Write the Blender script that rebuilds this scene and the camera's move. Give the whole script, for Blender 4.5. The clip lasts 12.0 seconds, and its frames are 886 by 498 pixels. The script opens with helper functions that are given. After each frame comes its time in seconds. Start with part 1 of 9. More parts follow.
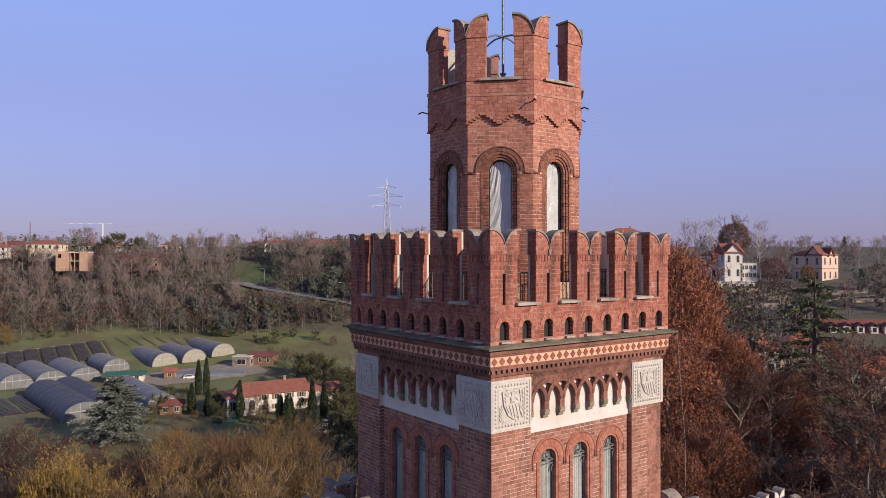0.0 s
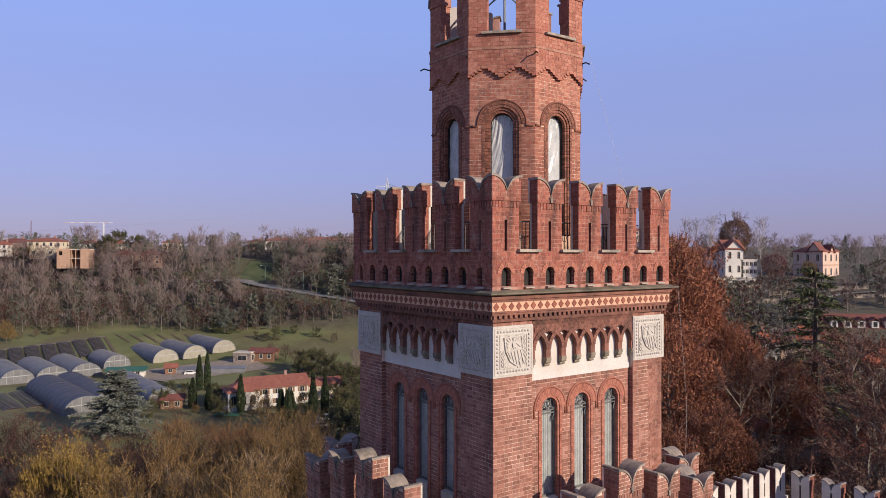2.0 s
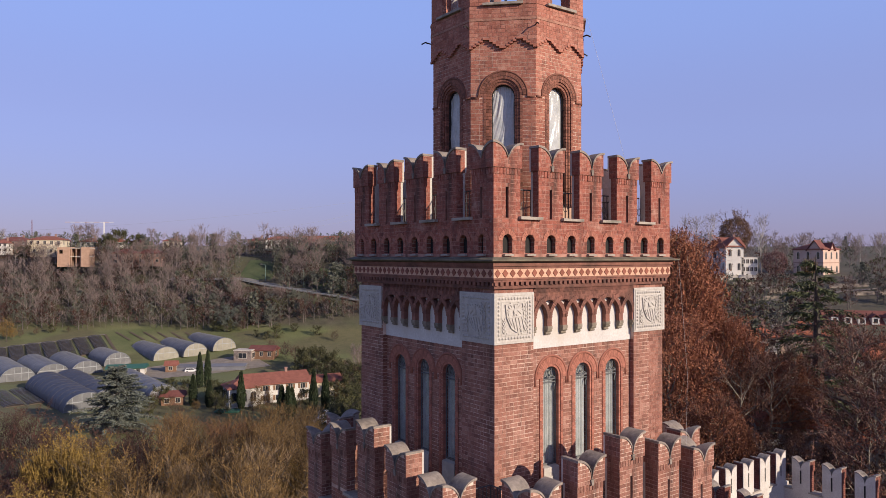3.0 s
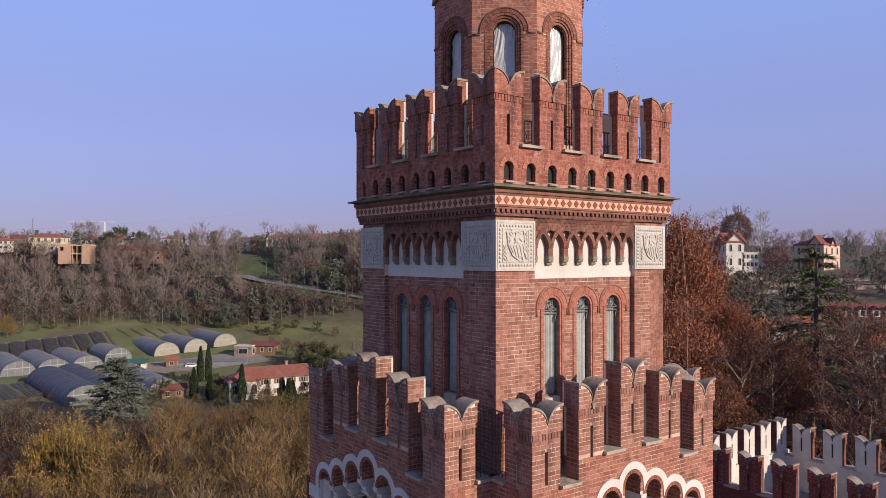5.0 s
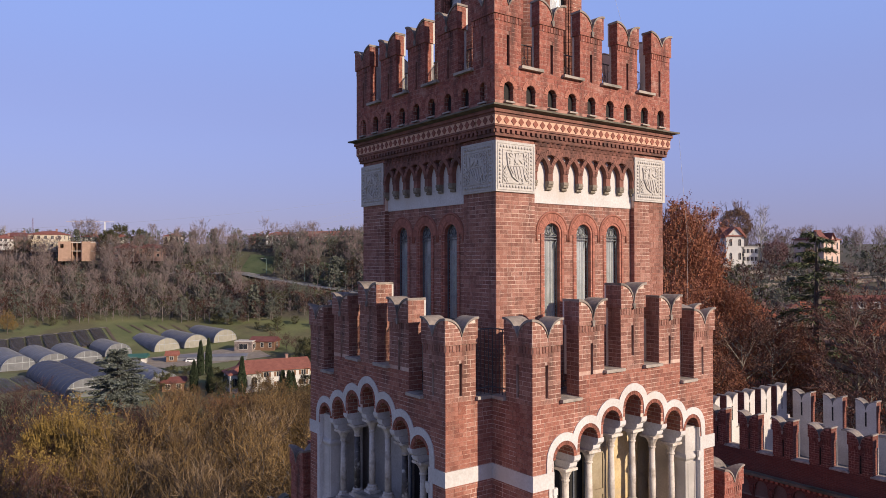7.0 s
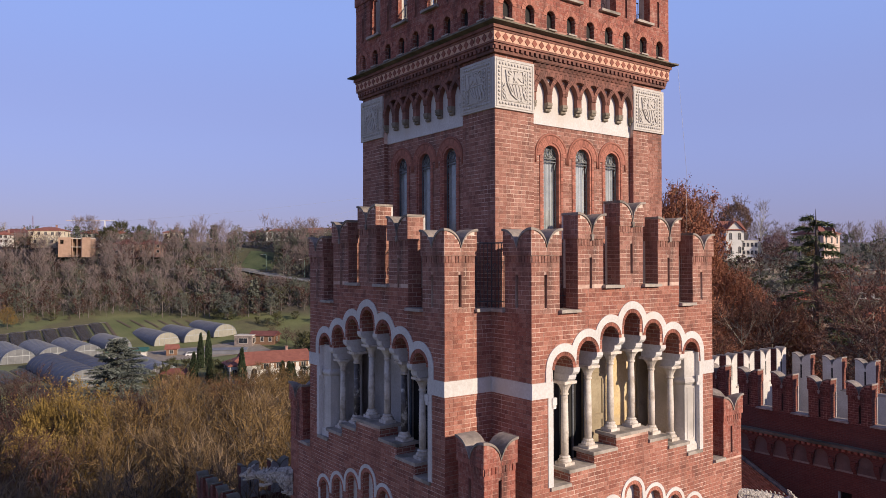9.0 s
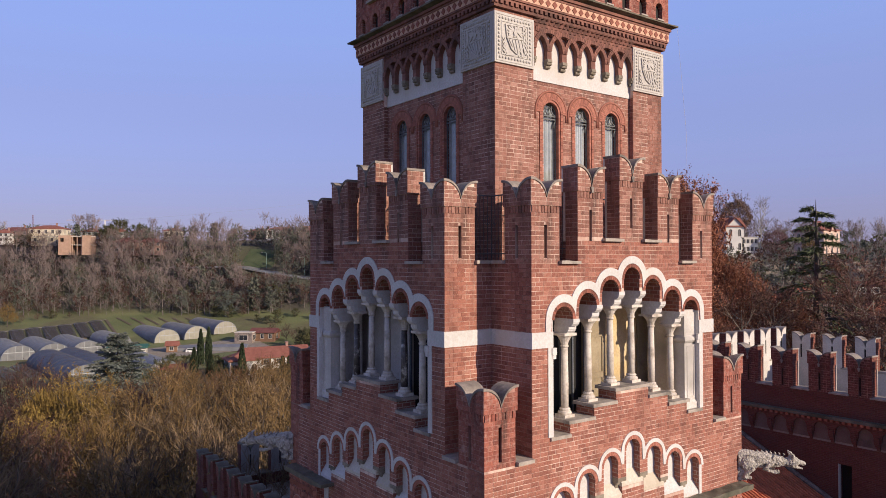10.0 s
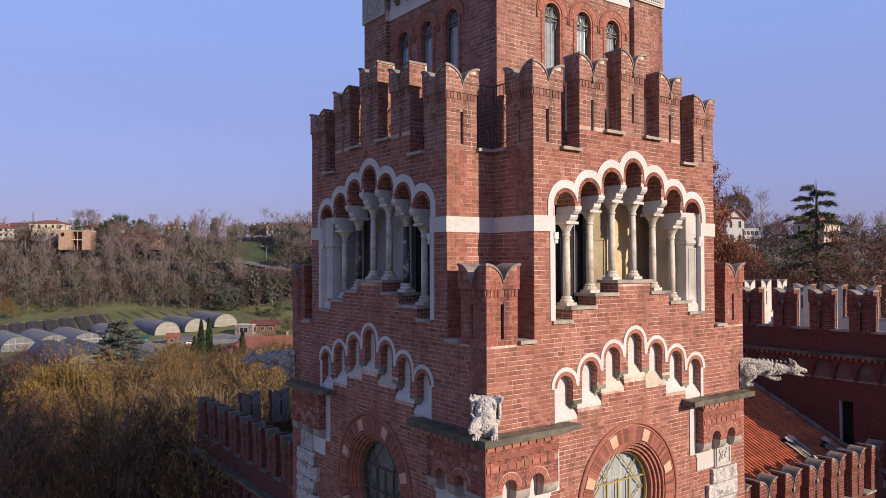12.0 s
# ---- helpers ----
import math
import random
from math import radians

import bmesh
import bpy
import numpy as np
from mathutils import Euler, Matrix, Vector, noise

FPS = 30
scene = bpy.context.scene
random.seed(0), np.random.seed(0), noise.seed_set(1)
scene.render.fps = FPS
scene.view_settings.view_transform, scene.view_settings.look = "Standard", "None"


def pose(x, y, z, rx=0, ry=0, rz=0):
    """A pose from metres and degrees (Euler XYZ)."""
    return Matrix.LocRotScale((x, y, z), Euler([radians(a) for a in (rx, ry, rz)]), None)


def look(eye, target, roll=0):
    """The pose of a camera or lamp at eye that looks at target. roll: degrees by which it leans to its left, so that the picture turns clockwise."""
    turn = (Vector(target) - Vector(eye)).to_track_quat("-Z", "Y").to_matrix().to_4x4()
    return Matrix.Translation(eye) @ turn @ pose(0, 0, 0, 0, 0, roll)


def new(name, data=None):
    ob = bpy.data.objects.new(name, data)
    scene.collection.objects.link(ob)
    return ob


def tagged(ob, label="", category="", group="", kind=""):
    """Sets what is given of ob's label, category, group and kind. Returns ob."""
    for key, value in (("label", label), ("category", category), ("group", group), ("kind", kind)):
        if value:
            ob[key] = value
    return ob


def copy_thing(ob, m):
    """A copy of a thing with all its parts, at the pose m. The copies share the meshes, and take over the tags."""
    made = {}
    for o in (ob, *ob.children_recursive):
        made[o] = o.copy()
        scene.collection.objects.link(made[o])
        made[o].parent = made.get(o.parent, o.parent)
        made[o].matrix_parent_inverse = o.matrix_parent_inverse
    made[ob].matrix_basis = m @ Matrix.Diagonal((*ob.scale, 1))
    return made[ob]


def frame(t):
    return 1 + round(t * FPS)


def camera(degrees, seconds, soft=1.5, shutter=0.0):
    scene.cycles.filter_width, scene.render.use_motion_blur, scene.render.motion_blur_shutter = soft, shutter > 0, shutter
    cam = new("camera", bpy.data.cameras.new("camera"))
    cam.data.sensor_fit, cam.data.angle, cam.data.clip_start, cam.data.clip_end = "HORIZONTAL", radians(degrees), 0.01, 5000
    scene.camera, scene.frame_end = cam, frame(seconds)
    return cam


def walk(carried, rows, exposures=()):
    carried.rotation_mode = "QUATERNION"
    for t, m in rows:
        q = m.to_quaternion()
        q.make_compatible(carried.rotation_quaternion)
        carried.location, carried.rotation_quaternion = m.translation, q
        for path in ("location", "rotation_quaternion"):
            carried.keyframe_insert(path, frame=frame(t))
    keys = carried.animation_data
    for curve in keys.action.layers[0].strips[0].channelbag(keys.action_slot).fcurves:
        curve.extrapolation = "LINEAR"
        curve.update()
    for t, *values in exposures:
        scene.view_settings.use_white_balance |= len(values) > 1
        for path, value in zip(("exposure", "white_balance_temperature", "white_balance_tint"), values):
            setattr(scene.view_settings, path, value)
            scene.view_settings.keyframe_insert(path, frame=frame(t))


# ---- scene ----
# camera and its way
cam = camera(63.0, 12.0, 0.85)
METRES, EYE, TILT, LEAN, TURN = 15.0, 40.0, 0.4, 0.0, 0.0
EXPOSURE, KELVIN, TINT = 0.0, 6500.0, 10.0
ROWS = [
    (0.0, 0.0, 0.0, 0.0, -0.0, 0.0, -0.0),
    (0.5, -0.0001, -0.0022, -0.0266, 0.02, 0.02, -0.01),
    (1.0, -0.0004, -0.0043, -0.0544, 0.03, 0.04, -0.04),
    (1.5, -0.0014, -0.0062, -0.0834, 0.04, 0.06, -0.02),
    (2.0, -0.003, -0.0081, -0.1122, 0.05, 0.08, -0.02),
    (2.5, -0.0041, -0.0099, -0.1458, 0.06, 0.1, -0.03),
    (3.0, -0.0053, -0.0116, -0.1811, 0.07, 0.13, -0.02),
    (5.0, -0.0075, -0.0176, -0.3355, 0.11, 0.28, -0.0),
    (5.5, -0.0075, -0.0191, -0.3744, 0.11, 0.3, 0.02),
    (6.0, -0.0077, -0.0194, -0.4186, 0.11, 0.35, 0.04),
    (6.5, -0.0083, -0.0195, -0.4606, 0.11, 0.4, 0.05),
    (7.0, -0.008, -0.0198, -0.5036, 0.11, 0.45, 0.08),
    (9.0, -0.0067, -0.0211, -0.6782, 0.11, 0.56, 0.1),
    (9.5, -0.0064, -0.0215, -0.7235, 0.11, 0.59, 0.1),
    (10.0, -0.0065, -0.0213, -0.775, 0.12, 0.63, 0.13),
    (10.5, -0.0077, -0.0214, -0.8272, 0.13, 0.66, 0.14),
    (11.0, -0.0083, -0.0217, -0.8831, 0.13, 0.7, 0.14),
    (11.5, -0.0099, -0.0213, -0.9384, 0.13, 0.73, 0.16),
    (12.0, -0.0109, -0.021, -0.9993, 0.13, 0.75, 0.18),
]
walk(cam, [(t, pose(0, 0, EYE, TILT, LEAN, TURN) @ pose(METRES * x, METRES * y, METRES * z, 90 + pitch, roll, yaw)) for t, x, y, z, yaw, pitch, roll in ROWS],
     exposures=[(0.0, EXPOSURE, KELVIN, TINT), (12.0, EXPOSURE, KELVIN, TINT)])

# sky and sun: low late-autumn sun behind the camera on its right
SUN_EL, SUN_AZ = radians(20.0), radians(-36.0)          # azimuth from +x
to_sun = Vector((math.cos(SUN_EL) * math.cos(SUN_AZ), math.cos(SUN_EL) * math.sin(SUN_AZ), math.sin(SUN_EL)))
world = bpy.data.worlds.new("sky")
scene.world = world
world.use_nodes = True
wn, wl = world.node_tree.nodes, world.node_tree.links
sky = wn.new("ShaderNodeTexSky")
sky.sky_type, sky.sun_disc = "NISHITA", False
sky.sun_elevation = SUN_EL
sky.sun_rotation = radians(90) - SUN_AZ
sky.air_density, sky.dust_density, sky.ozone_density, sky.altitude = 1.0, 0.8, 2.5, 250
veil = wn.new("ShaderNodeMix")                            # violet autumn haze evens out the whole sky
veil.data_type, veil.blend_type = "RGBA", "MULTIPLY"
veil.inputs[0].default_value, veil.inputs[7].default_value = 1.0, (1.0, 0.86, 1.20, 1.0)
wl.new(sky.outputs[0], veil.inputs[6])
haze = wn.new("ShaderNodeMix")
haze.data_type = "RGBA"
haze.inputs[0].default_value = 0.78
heading = wn.new("ShaderNodeTexCoord")                    # lilac-grey at the horizon, clear blue above, softer overhead
height = wn.new("ShaderNodeSeparateXYZ")
wl.new(heading.outputs["Generated"], height.inputs[0])
shade = wn.new("ShaderNodeValToRGB")
shade.color_ramp.interpolation = "EASE"
for k, (at, tone) in enumerate(((0.0, (1.80, 1.66, 2.95)), (0.17, (2.06, 2.42, 4.68)), (0.34, (2.10, 2.93, 5.95)), (0.58, (0.78, 1.0, 1.95)))):
    stop = shade.color_ramp.elements[0] if k == 0 else shade.color_ramp.elements.new(at) if k < 3 else shade.color_ramp.elements[-1]
    stop.position, stop.color = at, (*(c / 6 for c in tone), 1.0)
wl.new(height.outputs[2], shade.inputs[0])
full_tone = wn.new("ShaderNodeVectorMath")
full_tone.operation = "SCALE"
full_tone.inputs["Scale"].default_value = 6.0
wl.new(shade.outputs[0], full_tone.inputs[0])
wl.new(full_tone.outputs[0], haze.inputs[7])
wl.new(veil.outputs[2], haze.inputs[6])
wl.new(haze.outputs[2], wn["Background"].inputs[0])
wn["Background"].inputs[1].default_value = 0.149
sun = new("sun", bpy.data.lights.new("sun", "SUN"))
sun.data.energy, sun.data.angle, sun.data.color = 5.25, radians(0.6), (1.0, 0.84, 0.66)
sun.matrix_world = look(to_sun * 100, (0, 0, 0))

# ---- materials ----
def material(name, rough=0.8, metal=0.0):
    m = bpy.data.materials.new(name)
    m.use_nodes = True
    b = m.node_tree.nodes["Principled BSDF"]
    b.inputs["Roughness"].default_value, b.inputs["Metallic"].default_value = rough, metal
    return m, m.node_tree.nodes, m.node_tree.links, b


def coords(n, l, scale=(1, 1, 1), uv=False):
    c, mp = n.new("ShaderNodeTexCoord"), n.new("ShaderNodeMapping")
    mp.inputs["Scale"].default_value = scale
    l.new(c.outputs["UV" if uv else "Object"], mp.inputs["Vector"])
    return mp.outputs["Vector"]


def noise_fac(n, l, vec, scale, detail=4, lo=0.3, hi=0.7, rough=0.55):
    t, r = n.new("ShaderNodeTexNoise"), n.new("ShaderNodeMapRange")
    t.inputs["Scale"].default_value, t.inputs["Detail"].default_value, t.inputs["Roughness"].default_value = scale, detail, rough
    r.inputs["From Min"].default_value, r.inputs["From Max"].default_value = lo, hi
    l.new(vec, t.inputs["Vector"])
    l.new(t.outputs["Fac"], r.inputs["Value"])
    return r.outputs["Result"]


def mixc(n, l, fac, a, b, mode="MIX"):
    m = n.new("ShaderNodeMix")
    m.data_type, m.blend_type = "RGBA", mode
    for sock, v in ((m.inputs[0], fac), (m.inputs[6], a), (m.inputs[7], b)):
        if isinstance(v, (int, float)):
            sock.default_value = v
        elif isinstance(v, tuple):
            sock.default_value = (*v, 1.0)
        else:
            l.new(v, sock)
    return m.outputs[2]


def bump(n, l, b, height, strength=0.4, dist=0.02):
    u = n.new("ShaderNodeBump")
    u.inputs["Strength"].default_value, u.inputs["Distance"].default_value = strength, dist
    l.new(height, u.inputs["Height"])
    l.new(u.outputs["Normal"], b.inputs["Normal"])


def brick_material(name, c1, c2, mortar, width=0.30, row=0.090, joint=0.013, stain=(0.10, 0.05, 0.045), stain_amt=0.5):
    m, n, l, b = material(name, 0.85)
    uv = coords(n, l, uv=True)
    ob = coords(n, l)
    t = n.new("ShaderNodeTexBrick")
    t.offset, t.squash = 0.5, 1.0
    for k, v in (("Scale", 1.0), ("Brick Width", width), ("Row Height", row), ("Mortar Size", joint), ("Mortar Smooth", 0.35), ("Bias", -0.1)):
        t.inputs[k].default_value = v
    l.new(uv, t.inputs["Vector"])
    t.inputs["Color1"].default_value, t.inputs["Color2"].default_value, t.inputs["Mortar"].default_value = (*c1, 1), (*c2, 1), (*mortar, 1)
    # mortar is fresh in places and lost in others
    worn = noise_fac(n, l, ob, 1.3, 5, 0.35, 0.62)
    bare = n.new("ShaderNodeTexBrick")
    bare.offset, bare.squash = 0.5, 1.0
    for k, v in (("Scale", 1.0), ("Brick Width", width), ("Row Height", row), ("Mortar Size", joint), ("Mortar Smooth", 0.5), ("Bias", -0.1)):
        bare.inputs[k].default_value = v
    l.new(uv, bare.inputs["Vector"])
    dull = tuple(0.55 * q + 0.45 * w for q, w in zip(c1, mortar))
    bare.inputs["Color1"].default_value, bare.inputs["Color2"].default_value, bare.inputs["Mortar"].default_value = (*c1, 1), (*c2, 1), (*dull, 1)
    col = mixc(n, l, worn, bare.outputs["Color"], t.outputs["Color"])
    col = mixc(n, l, noise_fac(n, l, ob, 9.0, 3, 0.3, 0.75), col, (0.62, 0.60, 0.58), "MULTIPLY")
    soot = noise_fac(n, l, ob, 0.55, 6, 0.50, 0.78)
    mul = n.new("ShaderNodeMath")
    mul.operation = "MULTIPLY"
    mul.inputs[1].default_value = stain_amt
    l.new(soot, mul.inputs[0])
    col = mixc(n, l, mul.outputs[0], col, stain)
    l.new(col, b.inputs["Base Color"])
    inv = n.new("ShaderNodeMath")
    inv.operation = "SUBTRACT"
    inv.inputs[0].default_value = 1.0
    l.new(t.outputs["Fac"], inv.inputs[1])
    bump(n, l, b, inv.outputs[0], 0.7, 0.012)
    return m


def plain_material(name, a, b2, scale=1.5, rough=0.85, fine=14.0, strength=0.25, stain=None, stain_scale=0.6, metal=0.0, island=0.0, per_object=0.0):
    m, n, l, b = material(name, rough, metal)
    ob = coords(n, l)
    col = mixc(n, l, noise_fac(n, l, ob, scale, 5), a, b2)
    f = noise_fac(n, l, ob, fine, 4)
    col = mixc(n, l, f, col, (0.82, 0.80, 0.78), "MULTIPLY")
    if stain:
        col = mixc(n, l, noise_fac(n, l, ob, stain_scale, 6, 0.52, 0.72), col, stain)
    for amount, node, out in ((island, "ShaderNodeNewGeometry", "Random Per Island"), (per_object, "ShaderNodeObjectInfo", "Random")):
        if amount:
            g, r = n.new(node), n.new("ShaderNodeMapRange")
            r.inputs["To Min"].default_value, r.inputs["To Max"].default_value = 1 - amount, 1 + amount * 0.4
            l.new(g.outputs[out], r.inputs["Value"])
            hsv = n.new("ShaderNodeHueSaturation")
            l.new(r.outputs["Result"], hsv.inputs["Value"])
            l.new(col, hsv.inputs["Color"])
            col = hsv.outputs["Color"]
    l.new(col, b.inputs["Base Color"])
    bump(n, l, b, f, strength, 0.02)
    return m


BRICK = brick_material("brick_wall", (0.29, 0.095, 0.065), (0.42, 0.16, 0.105), (0.52, 0.38, 0.31), 0.31, 0.130, 0.016)
BRICK_TOP = brick_material("brick_upper", (0.33, 0.10, 0.065), (0.47, 0.17, 0.10), (0.50, 0.36, 0.29), stain_amt=0.35)
# wing brick lowered in tone to match walls seen in shade
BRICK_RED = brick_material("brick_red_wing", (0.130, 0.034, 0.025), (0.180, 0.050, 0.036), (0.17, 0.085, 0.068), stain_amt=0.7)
TERRACOTTA = plain_material("terracotta_brick", (0.36, 0.132, 0.092), (0.46, 0.185, 0.130), 3, island=0.30)
PIECE = plain_material("single_brick", (0.29, 0.098, 0.066), (0.40, 0.150, 0.102), 5, per_object=0.45)
DIAMOND_BG = plain_material("pale_tile", (0.62, 0.36, 0.25), (0.70, 0.45, 0.33), 3)
DIAMOND_RED = plain_material("dark_tile", (0.22, 0.075, 0.055), (0.34, 0.12, 0.08), 5, per_object=0.3)
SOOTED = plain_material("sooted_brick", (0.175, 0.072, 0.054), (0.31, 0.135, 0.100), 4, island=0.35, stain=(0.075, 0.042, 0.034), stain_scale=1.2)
CORBEL_OLD = plain_material("mossy_corbel_stone", (0.20, 0.165, 0.125), (0.33, 0.285, 0.225), 4, stain=(0.07, 0.065, 0.045), stain_scale=1.6)
FIELD = plain_material("dark_plaster_field", (0.135, 0.090, 0.080), (0.20, 0.142, 0.126), 1.4, strength=0.1, stain=(0.07, 0.05, 0.045), stain_scale=0.9)
# merlon plaster greyed, with the gallery's shadow put into the colour
SHADED_RENDER = plain_material("shade_toned_render", (0.33, 0.315, 0.30), (0.45, 0.43, 0.41), 1.4, strength=0.15, stain=(0.18, 0.165, 0.15), stain_scale=0.8)
COPING = plain_material("coping_stone", (0.20, 0.170, 0.150), (0.40, 0.340, 0.295), 2.5, stain=(0.055, 0.048, 0.042), stain_scale=1.3)
SILL = plain_material("sill_stone", (0.34, 0.295, 0.255), (0.48, 0.42, 0.365), 3, stain=(0.11, 0.10, 0.08), stain_scale=1.1)
CORNICE = plain_material("mossy_cornice", (0.115, 0.10, 0.075), (0.22, 0.195, 0.145), 2.0, stain=(0.045, 0.048, 0.028), stain_scale=0.8)
PLASTER = plain_material("white_plaster", (0.60, 0.575, 0.555), (0.71, 0.685, 0.665), 1.2, strength=0.1, stain=(0.53, 0.47, 0.41), stain_scale=0.5)
PLASTER_OLD = plain_material("weathered_plaster", (0.58, 0.54, 0.50), (0.70, 0.66, 0.62), 1.2, strength=0.1, stain=(0.38, 0.35, 0.32), stain_scale=0.45)
YELLOW = plain_material("peeling_yellow_plaster", (0.62, 0.45, 0.22), (0.70, 0.58, 0.36), 1.4, strength=0.15, stain=(0.45, 0.36, 0.25), stain_scale=1.3)
BEIGE = plain_material("stained_beige_plaster", (0.30, 0.24, 0.155), (0.42, 0.35, 0.24), 1.2, strength=0.15, stain=(0.17, 0.14, 0.10), stain_scale=1.0)
BLIND_OLD = plain_material("aged_cream_plaster", (0.62, 0.55, 0.45), (0.70, 0.64, 0.55), 1.2, strength=0.1, stain=(0.48, 0.40, 0.30), stain_scale=0.9)
MARBLE = plain_material("pale_column_stone", (0.62, 0.55, 0.48), (0.74, 0.68, 0.60), 4, stain=(0.36, 0.30, 0.24), stain_scale=3.0)
MARBLE_DARK = plain_material("veined_dark_marble", (0.035, 0.03, 0.028), (0.13, 0.11, 0.10), 7, stain=(0.66, 0.62, 0.56), stain_scale=5.0, rough=0.4)
PANEL = plain_material("carved_panel_stone", (0.50, 0.47, 0.44), (0.60, 0.57, 0.53), 4, stain=(0.42, 0.39, 0.36), stain_scale=1.6)
STATUE = plain_material("lichen_grey_stone", (0.42, 0.39, 0.37), (0.74, 0.70, 0.66), 8, stain=(0.11, 0.10, 0.09), stain_scale=3.2, strength=0.5)
GARGOYLE = plain_material("stained_tan_stone", (0.32, 0.29, 0.255), (0.66, 0.61, 0.54), 9, stain=(0.06, 0.052, 0.045), stain_scale=5.0, strength=0.7)
IRON = plain_material("dark_iron", (0.03, 0.03, 0.032), (0.07, 0.06, 0.055), 6, rough=0.55, metal=0.6)
TRACERY = plain_material("grey_painted_iron", (0.10, 0.105, 0.11), (0.17, 0.175, 0.18), 6, rough=0.6)
RAIL_IRON = plain_material("weathered_rail_iron", (0.085, 0.085, 0.09), (0.16, 0.155, 0.155), 6, rough=0.6, metal=0.3)
PIPE = plain_material("grey_pipe", (0.16, 0.18, 0.22), (0.24, 0.26, 0.30), 6, rough=0.5, metal=0.4)
# near-black fill that stands in for unlit depth behind openings
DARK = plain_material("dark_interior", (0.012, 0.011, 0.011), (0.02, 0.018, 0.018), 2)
SHEET = plain_material("plastic_sheet", (0.44, 0.47, 0.48), (0.58, 0.60, 0.61), 2, rough=0.16, strength=0.1)
CURTAIN = plain_material("grey_curtain", (0.36, 0.38, 0.385), (0.50, 0.52, 0.52), 3, rough=0.7)
TILE = plain_material("roof_tile", (0.56, 0.150, 0.070), (0.68, 0.225, 0.115), 3, island=0.22, stain=(0.40, 0.13, 0.07))
LEAD = plain_material("grey_lead", (0.16, 0.16, 0.17), (0.26, 0.26, 0.27), 3, rough=0.6)
YELLOW_FRAME = plain_material("yellow_frame", (0.34, 0.25, 0.09), (0.46, 0.35, 0.14), 5)
glass, gn, gl, gb = material("window_glass", 0.08)
clear, gloss, both = gn.new("ShaderNodeBsdfTransparent"), gn.new("ShaderNodeBsdfGlossy"), gn.new("ShaderNodeMixShader")
clear.inputs["Color"].default_value, gloss.inputs["Roughness"].default_value, both.inputs[0].default_value = (0.90, 0.93, 0.93, 1), 0.05, 0.10
gl.new(clear.outputs[0], both.inputs[1])
gl.new(gloss.outputs[0], both.inputs[2])
gl.new(both.outputs[0], gn["Material Output"].inputs["Surface"])
GLASS = glass

DULL_PLASTER = plain_material("dull_grey_plaster", (0.24, 0.19, 0.17), (0.34, 0.28, 0.25), 1.2, strength=0.1, stain=(0.12, 0.10, 0.09), stain_scale=0.7)
OLDWOOD = plain_material("grey_brown_timber", (0.14, 0.11, 0.095), (0.30, 0.25, 0.22), 3.0, stain=(0.07, 0.055, 0.05), stain_scale=2.0)
# darker copy of the glazing bar colour, for sides out of the sun
BARS_DARK = plain_material("shady_side_glazing_bars", (0.11, 0.085, 0.05), (0.17, 0.13, 0.08), 5)
RINGS = plain_material("lantern_arch_brick", (0.22, 0.088, 0.060), (0.32, 0.130, 0.090), 4, island=0.45)
PALE_COURSE = plain_material("pale_brick_course", (0.36, 0.16, 0.11), (0.50, 0.28, 0.21), 6, stain=(0.20, 0.085, 0.06), stain_scale=2.5)
GALV_WIRE = plain_material("bright_wire", (0.45, 0.44, 0.43), (0.55, 0.54, 0.53), 5, rough=0.5)
# ---- mesh helpers ----
from mathutils.geometry import tessellate_polygon


def finish(bm, uv=True):
    bmesh.ops.recalc_face_normals(bm, faces=bm.faces[:])
    if uv:
        lay = bm.loops.layers.uv.verify()
        for f in bm.faces:
            nx, ny, nz = f.normal
            if abs(nz) > 0.75:
                for lp in f.loops:
                    lp[lay].uv = lp.vert.co.xy
            else:
                s = math.hypot(nx, ny) or 1.0
                tx, ty = -ny / s, nx / s
                for lp in f.loops:
                    c = lp.vert.co
                    lp[lay].uv = (c.x * tx + c.y * ty, c.z)
    return bm


def mesh_of(name, bm, *mats, smooth=False):
    finish(bm)
    me = bpy.data.meshes.new(name)
    bm.to_mesh(me)
    bm.free()
    for m in mats:
        me.materials.append(m)
    if smooth:
        for p in me.polygons:
            p.use_smooth = True
    return me


def put(name, me, parent=None, m=None, label=""):
    ob = new(name, me)
    if parent:
        ob.parent = parent
    if m is not None:
        ob.matrix_basis = m
    if label:
        ob["label"] = label
    return ob


def part(name, bm, mat, parent=None, label="", m=None, smooth=False):
    ob = put(name, mesh_of(name, bm, mat, smooth=smooth), parent, m, label)
    if name in ("arch_ring", "frieze_arch_ring", "brick_ring", "roll_moulding"):
        ob["kind"] = "stuff"               # bricks too small to pick apart
    if name in ("front_wall", "window_wall", "parapet") and mat.name in ("lime_mortar", "red_mortar"):
        ob.data.materials.append(BRICK)    # reveals of the openings are laid in brick
        for q in ob.data.polygons:
            q.material_index = 0 if abs(q.normal.y) > 0.5 else 1
    if mat is GLASS:                       # one thin sheet, not two faces
        me = ob.data
        b2 = bmesh.new()
        b2.from_mesh(me)
        ymax = max(v.co.y for v in b2.verts)
        bmesh.ops.delete(b2, geom=[v for v in b2.verts if v.co.y > ymax - 1e-4], context="VERTS")
        b2.to_mesh(me)
        b2.free()
        ob.visible_shadow = False          # panes let the daylight in
    return ob


def thing(name, m=None, label="", category="", group="", kind=""):
    ob = new(name)
    ob.empty_display_size = 0.2
    if m is not None:
        ob.matrix_basis = m
    return tagged(ob, label, category, group, kind)


def box(bm, x0, x1, y0, y1, z0, z1, rot=0.0):
